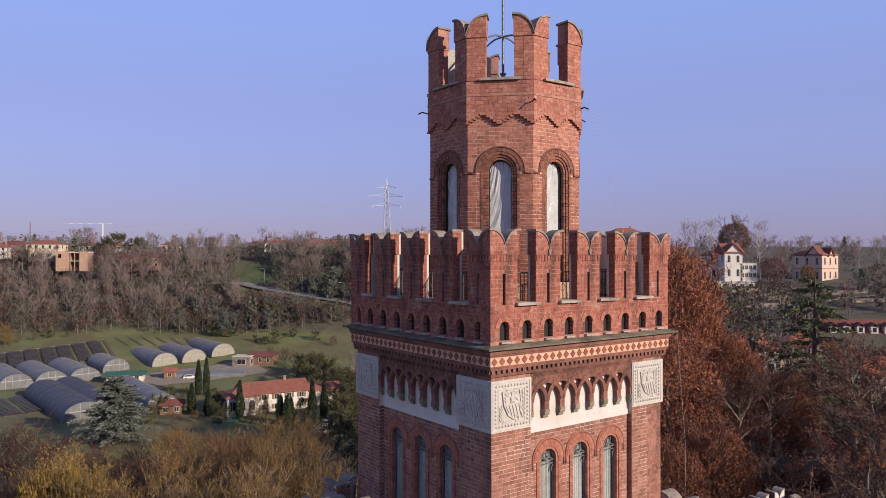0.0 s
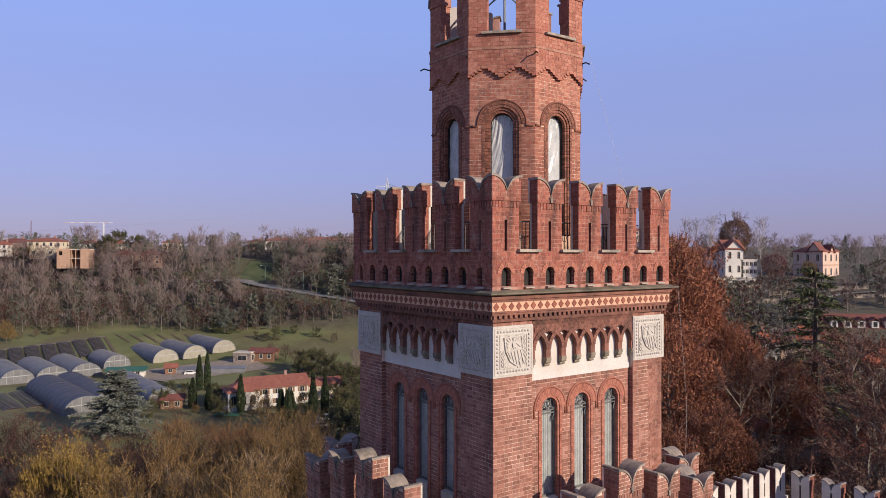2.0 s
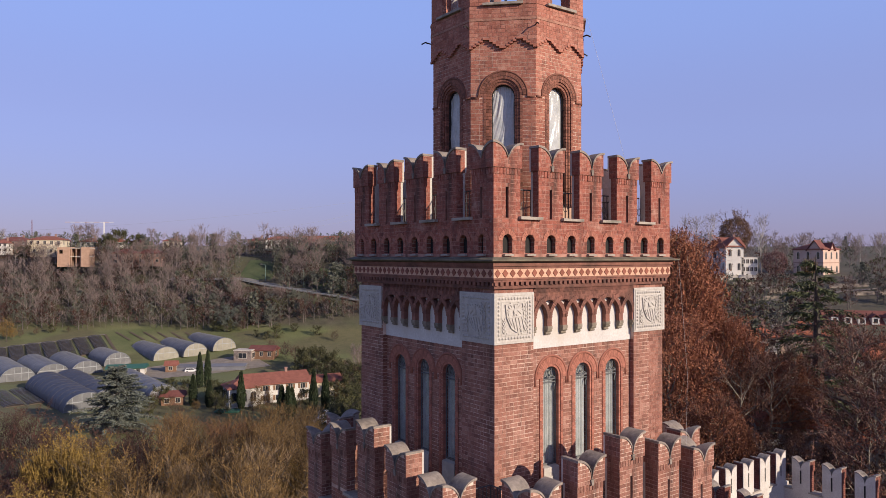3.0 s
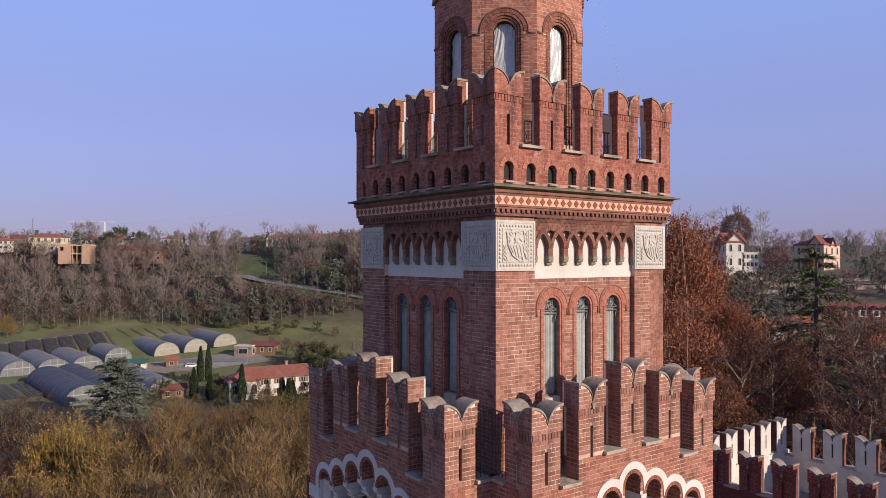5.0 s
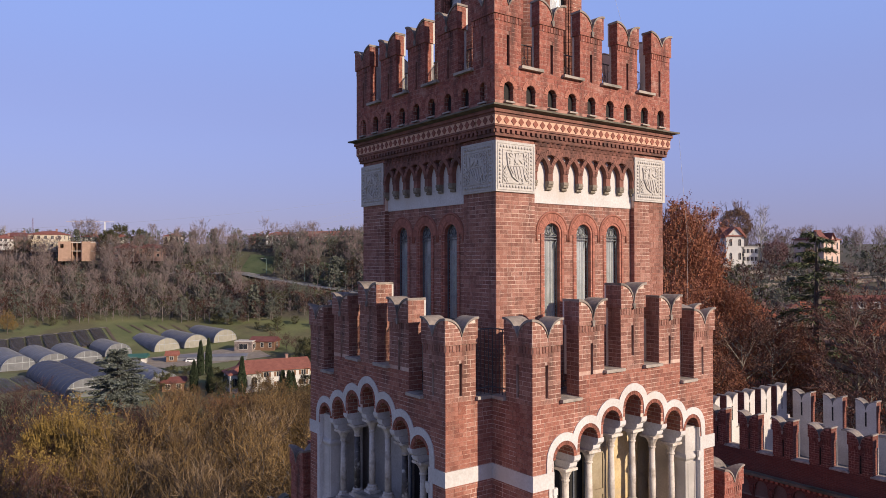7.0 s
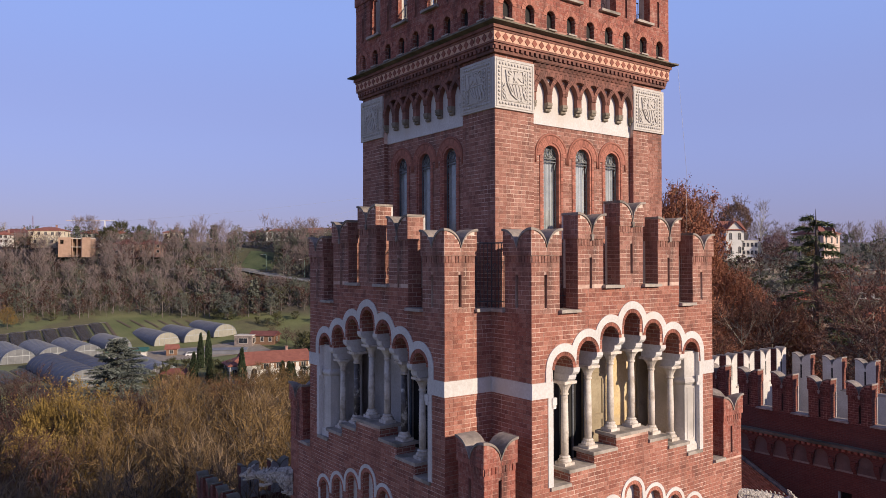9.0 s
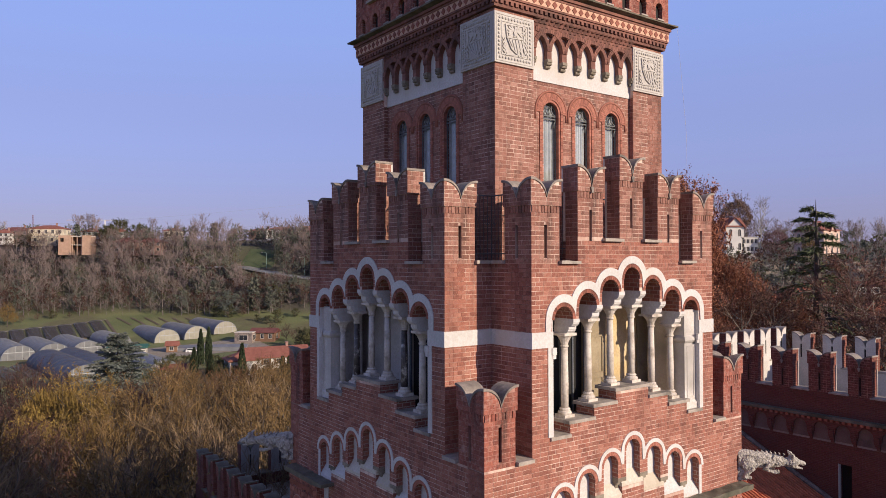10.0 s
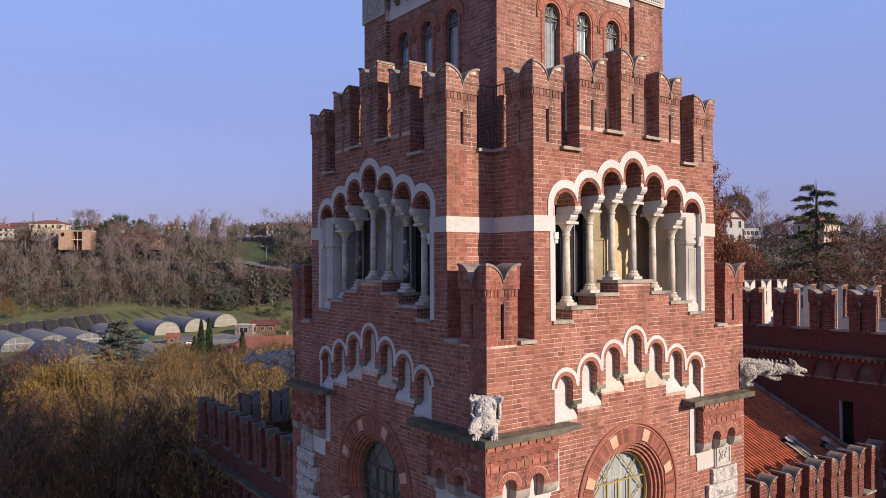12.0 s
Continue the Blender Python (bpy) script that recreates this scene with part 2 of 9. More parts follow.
    c = [(x, y, z) for z in (z0, z1) for y in (y0, y1) for x in (x0, x1)]
    if rot:
        cx, cy, s, k = (x0 + x1) / 2, (y0 + y1) / 2, math.sin(rot), math.cos(rot)
        c = [(cx + (x - cx) * k - (y - cy) * s, cy + (x - cx) * s + (y - cy) * k, z) for x, y, z in c]
    v = [bm.verts.new(p) for p in c]
    for q in ((0, 1, 3, 2), (4, 6, 7, 5), (0, 4, 5, 1), (1, 5, 7, 3), (3, 7, 6, 2), (2, 6, 4, 0)):
        bm.faces.new([v[i] for i in q])
    return v


def plate(bm, loops, y0, y1):
    """A slab from y0 (front) to y1 whose outline and holes are loops of (x, z)."""
    pts = [p for lp in loops for p in lp]
    tris = tessellate_polygon([[Vector((x, z, 0)) for x, z in lp] for lp in loops])
    fr = [bm.verts.new((x, y0, z)) for x, z in pts]
    bk = [bm.verts.new((x, y1, z)) for x, z in pts]
    for t in tris:
        if len(set(t)) == 3:
            try:
                bm.faces.new([fr[i] for i in t])
                bm.faces.new([bk[i] for i in reversed(t)])
            except ValueError:
                pass
    i = 0
    for lp in loops:
        k = len(lp)
        for j in range(k):
            a, b = i + j, i + (j + 1) % k
            bm.faces.new((fr[a], fr[b], bk[b], bk[a]))
        i += k
    return bm


def slab(bm, x0, x1, y0, y1, nx, ny, lo, hi):
    """A closed block over a rectangle between the surfaces lo(x, y) and hi(x, y)."""
    X = [x0 + (x1 - x0) * i / nx for i in range(nx + 1)]
    Y = [y0 + (y1 - y0) * j / ny for j in range(ny + 1)]
    top = [[bm.verts.new((x, y, hi(x, y))) for y in Y] for x in X]
    bot = [[bm.verts.new((x, y, lo(x, y))) for y in Y] for x in X]
    for i in range(nx):
        for j in range(ny):
            bm.faces.new((top[i][j], top[i + 1][j], top[i + 1][j + 1], top[i][j + 1]))
            bm.faces.new((bot[i][j], bot[i][j + 1], bot[i + 1][j + 1], bot[i + 1][j]))
    for i in range(nx):
        bm.faces.new((bot[i][0], bot[i + 1][0], top[i + 1][0], top[i][0]))
        bm.faces.new((top[i][ny], top[i + 1][ny], bot[i + 1][ny], bot[i][ny]))
    for j in range(ny):
        bm.faces.new((top[0][j], top[0][j + 1], bot[0][j + 1], bot[0][j]))
        bm.faces.new((bot[nx][j], bot[nx][j + 1], top[nx][j + 1], top[nx][j]))


def tube(bm, pts, r, n=6, caps=True):
    """A round bar through the points; r: one radius or one a point."""
    rr = r if isinstance(r, (list, tuple)) else [r] * len(pts)
    rings, side = [], None
    P = [Vector(p) for p in pts]
    for i, p in enumerate(P):
        d = (P[min(i + 1, len(P) - 1)] - P[max(i - 1, 0)]).normalized()
        if side is None:
            side = d.orthogonal().normalized()
        side = (side - d * side.dot(d)).normalized()
        up = d.cross(side)
        rings.append([bm.verts.new(p + (side * math.cos(a) + up * math.sin(a)) * rr[i]) for a in [2 * math.pi * k / n for k in range(n)]])
    for a, b in zip(rings, rings[1:]):
        for k in range(n):
            bm.faces.new((a[k], a[(k + 1) % n], b[(k + 1) % n], b[k]))
    if caps:
        bm.faces.new(list(reversed(rings[0])))
        bm.faces.new(rings[-1])


def lathe(bm, prof, cx, cy, n=12, square=()):
    """A turned shape from (radius, z) pairs about an upright axis."""
    rings = [[bm.verts.new((cx + r * math.cos(2 * math.pi * k / n), cy + r * math.sin(2 * math.pi * k / n), z)) for k in range(n)] for r, z in prof]
    for a, b in zip(rings, rings[1:]):
        for k in range(n):
            bm.faces.new((a[k], a[(k + 1) % n], b[(k + 1) % n], b[k]))
    bm.faces.new(list(reversed(rings[0])))
    bm.faces.new(rings[-1])


def arc(cx, cz, r, a0, a1, n):
    return [(cx + r * math.cos(radians(a0 + (a1 - a0) * i / n)), cz + r * math.sin(radians(a0 + (a1 - a0) * i / n))) for i in range(n + 1)]


def arch_hole(cx, zb, zs, r, n=10):
    """Round-headed opening: bottom zb, springing zs."""
    return [(cx - r, zb)] + [(x, z) for x, z in reversed(arc(cx, zs, r, 0, 180, n))] + [(cx + r, zb)]


def wedge_ring(bm, cx, cz, r0, r1, a0, a1, n, y0, y1, gap=0.1):
    """Separate wedge bricks round an arch."""
    for i in range(n):
        s, e = a0 + (a1 - a0) * (i + gap / 2) / n, a0 + (a1 - a0) * (i + 1 - gap / 2) / n
        q = [(cx + r * math.cos(radians(a)), cz + r * math.sin(radians(a))) for r, a in ((r0, s), (r1, s), (r1, e), (r0, e))]
        plate(bm, [q], y0, y1)


def turned(k):
    return Matrix.Rotation(radians(-90 * k), 4, "Z")

# ---- brickwork: every course laid brick by brick on a mortar ground ----
ROW, JOINT, LONG = 0.130, 0.014, 0.31


def spans(loops, z):
    xs = []
    for lp in loops:
        for (x0, z0), (x1, z1) in zip(lp, lp[1:] + lp[:1]):
            if (z0 <= z) != (z1 <= z):
                xs.append(x0 + (z - z0) * (x1 - x0) / (z1 - z0))
    xs.sort()
    return list(zip(xs[::2], xs[1::2]))


def meet(a, b):
    return [(max(p, r), min(q, s)) for p, q in a for r, s in b if min(q, s) - max(p, r) > 0.03]


def courses(loops, shift=0.0):
    """Rectangles (x0, x1, z0, z1) of bricks inside an outline with holes: stretchers with headers strewn between."""
    zs = [z for lp in loops for _, z in lp]
    lo, hi = min(zs), max(zs)
    rows = max(1, round((hi - lo) / ROW))
    h = (hi - lo) / rows
    out, rnd = [], random.Random(int(shift * 1000) + rows)
    for r in range(rows):
        z0, z1 = lo + r * h + JOINT / 2, lo + (r + 1) * h - JOINT / 2
        iv = meet(meet(spans(loops, z0 + 1e-4), spans(loops, (z0 + z1) / 2)), spans(loops, z1 - 1e-4))
        for a, b in iv:
            x = a
            e = a + (LONG if r % 2 else LONG * 0.5)
            while x < b - 0.02:
                e = min(e, b + JOINT / 2)
                if b - e < 0.08:
                    e = b + JOINT / 2
                out.append((x + (0 if x == a else JOINT / 2), min(e - JOINT / 2, b), z0, z1))
                x = e
                e = x + (LONG * 0.5 if rnd.random() < 0.36 else LONG * (0.94 + 0.12 * rnd.random()))
    return out


def lay(V, F, rects, origin, along, out, rnd, proud=0.006):
    """Add one box (open at the back) a brick to the lists V and F."""
    o, a, n = Vector(origin), Vector(along), Vector(out)
    for x0, x1, z0, z1 in rects:
        p = proud * (0.75 + 0.6 * rnd.random())
        i = len(V)
        t = 0.002
        for d, e in ((0.0, 0.0), (p, t)):
            for x, z in ((x0 + e, z0 + e), (x1 - e, z0 + e), (x1 - e, z1 - e), (x0 + e, z1 - e)):
                q = o + a * x + n * d
                V.append((q.x, q.y, q.z + z))
        F += [(i + 4, i + 5, i + 6, i + 7), (i, i + 1, i + 5, i + 4), (i + 1, i + 2, i + 6, i + 5), (i + 2, i + 3, i + 7, i + 6), (i + 3, i, i + 4, i + 7)]


def brick_skin(specs, mat, name, seed=1):
    """A mesh of bricks; specs: (loops, origin, along, out)."""
    V, F, rnd = [], [], random.Random(seed)
    for loops, o, a, n, *high in specs:
        if high:                                    # loops are single standing bricks
            lay(V, F, loops, o, a, n, rnd, high[0])
        else:
            lay(V, F, courses(loops, 0.07 * (seed % 4)), o, a, n, rnd)
    me = bpy.data.meshes.new(name)
    me.from_pydata(V, [], F)
    me.materials.append(mat)
    return me


def skin_part(specs, mat, parent, m=None, seed=1, shown=True):
    if not shown:                       # sides turned away carry the brick material alone
        return None
    ob = put("brick_facing", brick_skin(specs, mat, "brick_facing", seed), parent, m)
    ob["kind"] = "stuff"
    return ob


def rect(x0, x1, z0, z1):
    return [(x0, z0), (x1, z0), (x1, z1), (x0, z1)]


def fired(name, cols, dark=0.30, soot=(0.07, 0.04, 0.035), soot_amt=0.55, pale=(0.50, 0.36, 0.30), pale_amt=0.4, single=False, blot=0.6):
    """Fired brick: each brick has its own tone; soot, rain streaks and lime bloom lie over them."""
    m, n, l, b = material(name, 0.88)
    g, ramp = n.new("ShaderNodeObjectInfo" if single else "ShaderNodeNewGeometry"), n.new("ShaderNodeValToRGB")
    el = ramp.color_ramp.elements
    while len(el) < len(cols):
        el.new(0.5)
    for i, c in enumerate(cols):
        el[i].position, el[i].color = i / (len(cols) - 1), (*c, 1)
    l.new(g.outputs["Random" if single else "Random Per Island"], ramp.inputs[0])
    ob = coords(n, l)
    def scaled(f, k):
        q = n.new("ShaderNodeMath")
        q.operation = "MULTIPLY"
        q.inputs[1].default_value = k
        l.new(f, q.inputs[0])
        return q.outputs[0]
    col = mixc(n, l, noise_fac(n, l, ob, 26.0, 4, 0.35, 0.72), ramp.outputs[0], (0.66, 0.63, 0.62), "MULTIPLY")
    col = mixc(n, l, scaled(noise_fac(n, l, ob, 9.0, 5, 0.50, 0.72), 0.55), col, pale)
    col = mixc(n, l, noise_fac(n, l, ob, 0.9, 5, 0.35, 0.75), col, (1.0 - dark, 0.94 - dark, 0.92 - dark), "MULTIPLY")
    col = mixc(n, l, scaled(noise_fac(n, l, ob, 3.2, 7, 0.53, 0.68, 0.65), blot), col, soot)
    streak = noise_fac(n, l, coords(n, l, (2.2, 2.2, 0.25)), 1.0, 6, 0.50, 0.72)
    col = mixc(n, l, scaled(streak, soot_amt), col, soot)
    bloom = noise_fac(n, l, ob, 0.9, 8, 0.58, 0.70, 0.68)
    col = mixc(n, l, scaled(bloom, pale_amt), col, pale)
    l.new(col, b.inputs["Base Color"])
    bump(n, l, b, noise_fac(n, l, ob, 30.0, 3), 0.35, 0.008)
    return m


def mortar(name, a, b2, dirt):
    m, n, l, b = material(name, 0.95)
    ob = coords(n, l)
    col = mixc(n, l, noise_fac(n, l, ob, 1.1, 6, 0.40, 0.62), a, b2)
    col = mixc(n, l, noise_fac(n, l, coords(n, l, (2.6, 2.6, 0.22)), 1.0, 5, 0.52, 0.72), col, dirt)
    l.new(col, b.inputs["Base Color"])
    return m


WALL_TONES = [(0.27, 0.098, 0.070), (0.345, 0.130, 0.091), (0.395, 0.152, 0.106), (0.43, 0.174, 0.123), (0.49, 0.225, 0.165)]
BR_WALL = fired("fired_brick_wall", WALL_TONES, 0.20, soot=(0.060, 0.036, 0.030), soot_amt=0.42, blot=0.25, pale=(0.45, 0.27, 0.21), pale_amt=0.35)
BR_SINGLE = fired("fired_brick_single", WALL_TONES, 0.20, soot=(0.060, 0.034, 0.028), soot_amt=0.0, pale=(0.45, 0.27, 0.21), pale_amt=0.1, single=True)
BR_TOP = fired("fired_brick_parapet", [(0.27, 0.080, 0.057), (0.34, 0.104, 0.073), (0.38, 0.120, 0.083), (0.43, 0.152, 0.108)], 0.22, soot=(0.045, 0.026, 0.022), soot_amt=0.75, blot=0.5, pale=(0.56, 0.36, 0.29), pale_amt=0.6)
BR_OCT = fired("fired_brick_lantern", [(0.28, 0.092, 0.062), (0.34, 0.115, 0.078), (0.38, 0.140, 0.094), (0.44, 0.185, 0.128)], 0.18, soot=(0.07, 0.036, 0.028), soot_amt=0.5, pale=(0.50, 0.29, 0.22), pale_amt=0.4)
BR_OCT_UP = fired("fired_brick_lantern_head", [(0.37, 0.135, 0.095), (0.44, 0.165, 0.115), (0.48, 0.19, 0.135), (0.56, 0.26, 0.19)], 0.12, soot=(0.10, 0.045, 0.035), soot_amt=0.35, pale=(0.62, 0.38, 0.29), pale_amt=0.55)
MORTAR_OCT = mortar("lantern_mortar", (0.50, 0.33, 0.25), (0.70, 0.52, 0.42), (0.20, 0.11, 0.085))
MORTAR = mortar("lime_mortar", (0.43, 0.25, 0.19), (0.72, 0.55, 0.46), (0.20, 0.10, 0.08))
MORTAR_RED = mortar("red_mortar", (0.30, 0.125, 0.095), (0.47, 0.26, 0.205), (0.085, 0.044, 0.036))
BR_SHAFT = fired("fired_brick_shaft", [(0.235, 0.100, 0.074), (0.30, 0.130, 0.096), (0.345, 0.152, 0.112), (0.385, 0.178, 0.133), (0.45, 0.235, 0.182)], 0.24, soot=(0.055, 0.036, 0.030), soot_amt=0.55, blot=0.35, pale=(0.45, 0.29, 0.23), pale_amt=0.35)
# same lowered tone for the shaded wings' merlon bricks
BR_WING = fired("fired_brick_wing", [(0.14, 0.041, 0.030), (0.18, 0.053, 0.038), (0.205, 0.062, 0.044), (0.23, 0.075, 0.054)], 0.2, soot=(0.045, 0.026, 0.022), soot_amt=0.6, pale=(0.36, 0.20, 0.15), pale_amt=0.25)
# ---- the castle tower ----
TOWER = pose(2.348, 27.664, 0, 0, 0, 36.2)      # its faces look along local -y (sunny) and -x (shady)
tower = thing("castle_tower", TOWER, "tall red brick castle tower with swallow-tailed battlements and white arcades", "tower")

SH, PA, ARM, OUT, BASE = 4.07, 4.27, 4.36, 6.12, 6.12      # half widths: shaft, parapet, arm, arm front, base
D = 0.5                                                  # thickness of the merlons
STOREY = Matrix.Translation((-0.19, 0, 0)) @ Matrix.Diagonal((0.985, 1, 1, 1))     # the loggia and base are shifted and narrowed to fit the camera's view


def swallow(w, h):
    """Top of a swallow-tailed merlon: two quarter rounds that fall to a notch in the middle (x from 0 to 2w)."""
    def top(x, y=0):
        q = min(abs(x), w) if x < w else min(abs(2 * w - x), w)
        if x < 0 or x > 2 * w:
            q = 0
        return h - w + math.sqrt(max(w * w - q * q, 0.0))
    return top


def slit_dark(key, *spots):
    """Black sheets put in for the slits' unlit depth; spots: (x, y, z0, z1, along x or y)."""
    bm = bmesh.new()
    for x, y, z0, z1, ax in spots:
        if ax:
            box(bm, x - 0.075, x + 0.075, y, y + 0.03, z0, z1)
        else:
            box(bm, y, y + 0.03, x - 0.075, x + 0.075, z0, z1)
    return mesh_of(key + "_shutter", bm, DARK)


def merlon_meshes(w, h, collar, slit, key):
    """A straight merlon: body, head and coping meshes; x runs 0 to 2w, y 0 to D."""
    body, head, cope = bmesh.new(), bmesh.new(), bmesh.new()
    zc = h - collar
    plate(body, [[(0, 0), (2 * w, 0), (2 * w, zc), (0, zc)], [(w - 0.055, zc - slit - 0.95), (w + 0.055, zc - slit - 0.95), (w + 0.055, zc - slit), (w - 0.055, zc - slit)]], 0, D)
    soldiers = [(2 * w * (i + 0.08) / 9, 2 * w * (i + 0.92) / 9, zc - 0.2, zc - 0.01) for i in range(9)]
    f = swallow(w + 0.04, h - 0.06)
    slab(head, -0.04, 2 * w + 0.04, -0.05, D + 0.05, 18, 1, lambda x, y: zc, lambda x, y: f(x + 0.04))
    slab(cope, -0.07, 2 * w + 0.07, -0.085, D + 0.10, 22, 1, lambda x, y: f(x + 0.04), lambda x, y: f(x + 0.04) + 0.07)
    plate(cope, [[(w - 0.07, f(w + 0.04) + 0.02), (w - 0.03, f(w + 0.04) - 0.16), (w + 0.03, f(w + 0.04) - 0.16), (w + 0.07, f(w + 0.04) + 0.02)]], -0.10, -0.05)
    shutter = slit_dark(key, (w, 0.09, zc - slit - 0.99, zc - slit + 0.04, True))
    hole = [(w - 0.055, zc - slit - 0.95), (w + 0.055, zc - slit - 0.95), (w + 0.055, zc - slit), (w - 0.055, zc - slit)]
    lobes = [(-0.04, zc)] + [(-0.04 + (2 * w + 0.08) * i / 24, f((2 * w + 0.08) * i / 24)) for i in range(25)] + [(2 * w + 0.04, zc)]
    skin = [([rect(0, 2 * w, 0, zc - 0.2), hole], (0, 0, 0), (1, 0, 0), (0, -1, 0)), (soldiers, (0, 0, 0), (1, 0, 0), (0, -1, 0), 0.022),
            ([rect(0, D, 0, zc)], (0, D, 0), (0, -1, 0), (-1, 0, 0)), ([rect(0, D, 0, zc)], (2 * w, 0, 0), (0, 1, 0), (1, 0, 0)),
            ([rect(0, 2 * w, 0, zc), [(2 * w - x, z) for x, z in hole]], (2 * w, D, 0), (-1, 0, 0), (0, 1, 0)),
            ([lobes], (0, -0.05, 0), (1, 0, 0), (0, -1, 0)),
            ([rect(0, D + 0.1, zc, h - 0.08)], (-0.04, D + 0.05, 0), (0, -1, 0), (-1, 0, 0)), ([rect(0, D + 0.1, zc, h - 0.08)], (2 * w + 0.04, -0.05, 0), (0, 1, 0), (1, 0, 0)),
            ([lobes], (2 * w, D + 0.05, 0), (-1, 0, 0), (0, 1, 0))]
    plaster = bmesh.new()
    plate(plaster, [rect(0.005, 2 * w - 0.005, 0, zc), hole], D + 0.012, D + 0.10)
    slab(plaster, -0.03, 2 * w + 0.03, D + 0.062, D + 0.13, 18, 1, lambda x, y: zc + 0.002, lambda x, y: f(x + 0.04) - 0.004)
    inner = mesh_of(key + "_plaster", plaster, PLASTER_OLD)
    return [mesh_of(key + "_body", body, MORTAR), mesh_of(key + "_head", head, MORTAR), mesh_of(key + "_coping", cope, COPING), brick_skin(skin, BR_SHAFT, key + "_bricks", len(key)), shutter, inner]


def corner_meshes(w, h, collar, slit, key):
    """An L-shaped corner merlon round the corner at the origin, along +x and +y."""
    body, head, cope = bmesh.new(), bmesh.new(), bmesh.new()
    zc = h - collar
    def hole(c):
        return [(c - 0.055, zc - slit - 0.95), (c + 0.055, zc - slit - 0.95), (c + 0.055, zc - slit), (c - 0.055, zc - slit)]
    plate(body, [[(0, 0), (2 * w, 0), (2 * w, zc), (0, zc)], hole(w)], 0, D)
    other = bmesh.new()
    plate(other, [[(-2 * w, 0), (-D, 0), (-D, zc), (-2 * w, zc)], hole(-w - 0.06)], 0, D)
    bmesh.ops.rotate(other, verts=other.verts[:], cent=(0, 0, 0), matrix=Matrix.Rotation(radians(-90), 3, "Z"))
    tmp = bpy.data.meshes.new("tmp")
    other.to_mesh(tmp)
    other.free()
    body.from_mesh(tmp)
    bpy.data.meshes.remove(tmp)
    soldiers = [(2 * w * (i + 0.08) / 9, 2 * w * (i + 0.92) / 9, zc - 0.2, zc - 0.01) for i in range(9)]
    f = swallow(w + 0.04, h - 0.06)
    e = D + 0.05
    g = lambda x: f(x + 0.04)
    both = lambda x, y: min(g(x), g(y))
    slab(head, -0.05, e, -0.05, e, 10, 10, lambda x, y: zc, both)
    slab(head, e, 2 * w + 0.04, -0.05, e, 12, 1, lambda x, y: zc, lambda x, y: g(x))
    slab(head, -0.05, e, e, 2 * w + 0.04, 1, 12, lambda x, y: zc, lambda x, y: g(y))
    slab(cope, -0.085, e, -0.085, e, 10, 10, both, lambda x, y: both(x, y) + 0.07)
    slab(cope, e, 2 * w + 0.07, -0.085, e + 0.06, 12, 1, lambda x, y: g(x), lambda x, y: g(x) + 0.07)
    slab(cope, -0.085, e + 0.06, e, 2 * w + 0.07, 1, 12, lambda x, y: g(y), lambda x, y: g(y) + 0.07)
    W2 = 2 * w
    shutter = slit_dark(key, (w, 0.09, zc - slit - 0.99, zc - slit + 0.04, True), (w + 0.06, 0.09, zc - slit - 0.99, zc - slit + 0.04, False))
    lobes = [(-0.04, zc)] + [(-0.04 + (W2 + 0.08) * i / 24, f((W2 + 0.08) * i / 24)) for i in range(25)] + [(W2 + 0.04, zc)]
    flip = lambda lp: [(W2 - x, z) for x, z in lp]
    skin = [([rect(0, W2, 0, zc - 0.2), hole(w)], (0, 0, 0), (1, 0, 0), (0, -1, 0)), (soldiers, (0, 0, 0), (1, 0, 0), (0, -1, 0), 0.022), (soldiers, (0, W2, 0), (0, -1, 0), (-1, 0, 0), 0.022),
            ([rect(0, W2, 0, zc - 0.2), flip(hole(w + 0.06))], (0, W2, 0), (0, -1, 0), (-1, 0, 0)),
            ([rect(0, D, 0, zc)], (W2, 0, 0), (0, 1, 0), (1, 0, 0)), ([rect(0, D, 0, zc)], (D, W2, 0), (-1, 0, 0), (0, 1, 0)),
            ([lobes], (0, -0.05, 0), (1, 0, 0), (0, -1, 0)), ([flip(lobes)], (-0.05, W2, 0), (0, -1, 0), (-1, 0, 0)),
            ([rect(0, e + 0.05, zc, h - 0.08)], (W2 + 0.04, -0.05, 0), (0, 1, 0), (1, 0, 0)), ([rect(0, e + 0.05, zc, h - 0.08)], (e, W2 + 0.04, 0), (-1, 0, 0), (0, 1, 0))]
    plaster = bmesh.new()
    box(plaster, D + 0.012, W2 - 0.005, D + 0.012, D + 0.10, 0, zc)
    box(plaster, D + 0.012, D + 0.10, D + 0.102, W2 - 0.005, 0, zc)
    slab(plaster, e + 0.012, W2 + 0.03, e + 0.012, e + 0.05, 12, 1, lambda x, y: zc + 0.002, lambda x, y: g(x) - 0.004)
    slab(plaster, e + 0.012, e + 0.05, e + 0.052, W2 + 0.03, 1, 12, lambda x, y: zc + 0.002, lambda x, y: g(y) - 0.004)
    inner = mesh_of(key + "_plaster", plaster, PLASTER_OLD)
    return [mesh_of(key + "_body", body, MORTAR), mesh_of(key + "_head", head, MORTAR), mesh_of(key + "_coping", cope, COPING), brick_skin(skin, BR_SHAFT, key + "_bricks", len(key)), shutter, inner]


def put_merlon(meshes, m, parent, brick=None, label=""):
    b = put("merlon", meshes[0], parent, m, label)
    put("merlon_head", meshes[1], b)
    put("coping", meshes[2], b, None, "weathered stone coping")
    if len(meshes) > 4:
        put("slit_shutter", meshes[4], b, None, "black sheet standing in for the slit's unlit depth")
    if len(meshes) > 3:
        put("brick_facing", meshes[3], b)["kind"] = "stuff"
    if len(meshes) > 5:
        put("plaster_skin", meshes[5], b, None, "pale plastered inner face")
    return b


def brick_copy(meshes, ground, bricks=None):
    """The same merlon in another brick."""
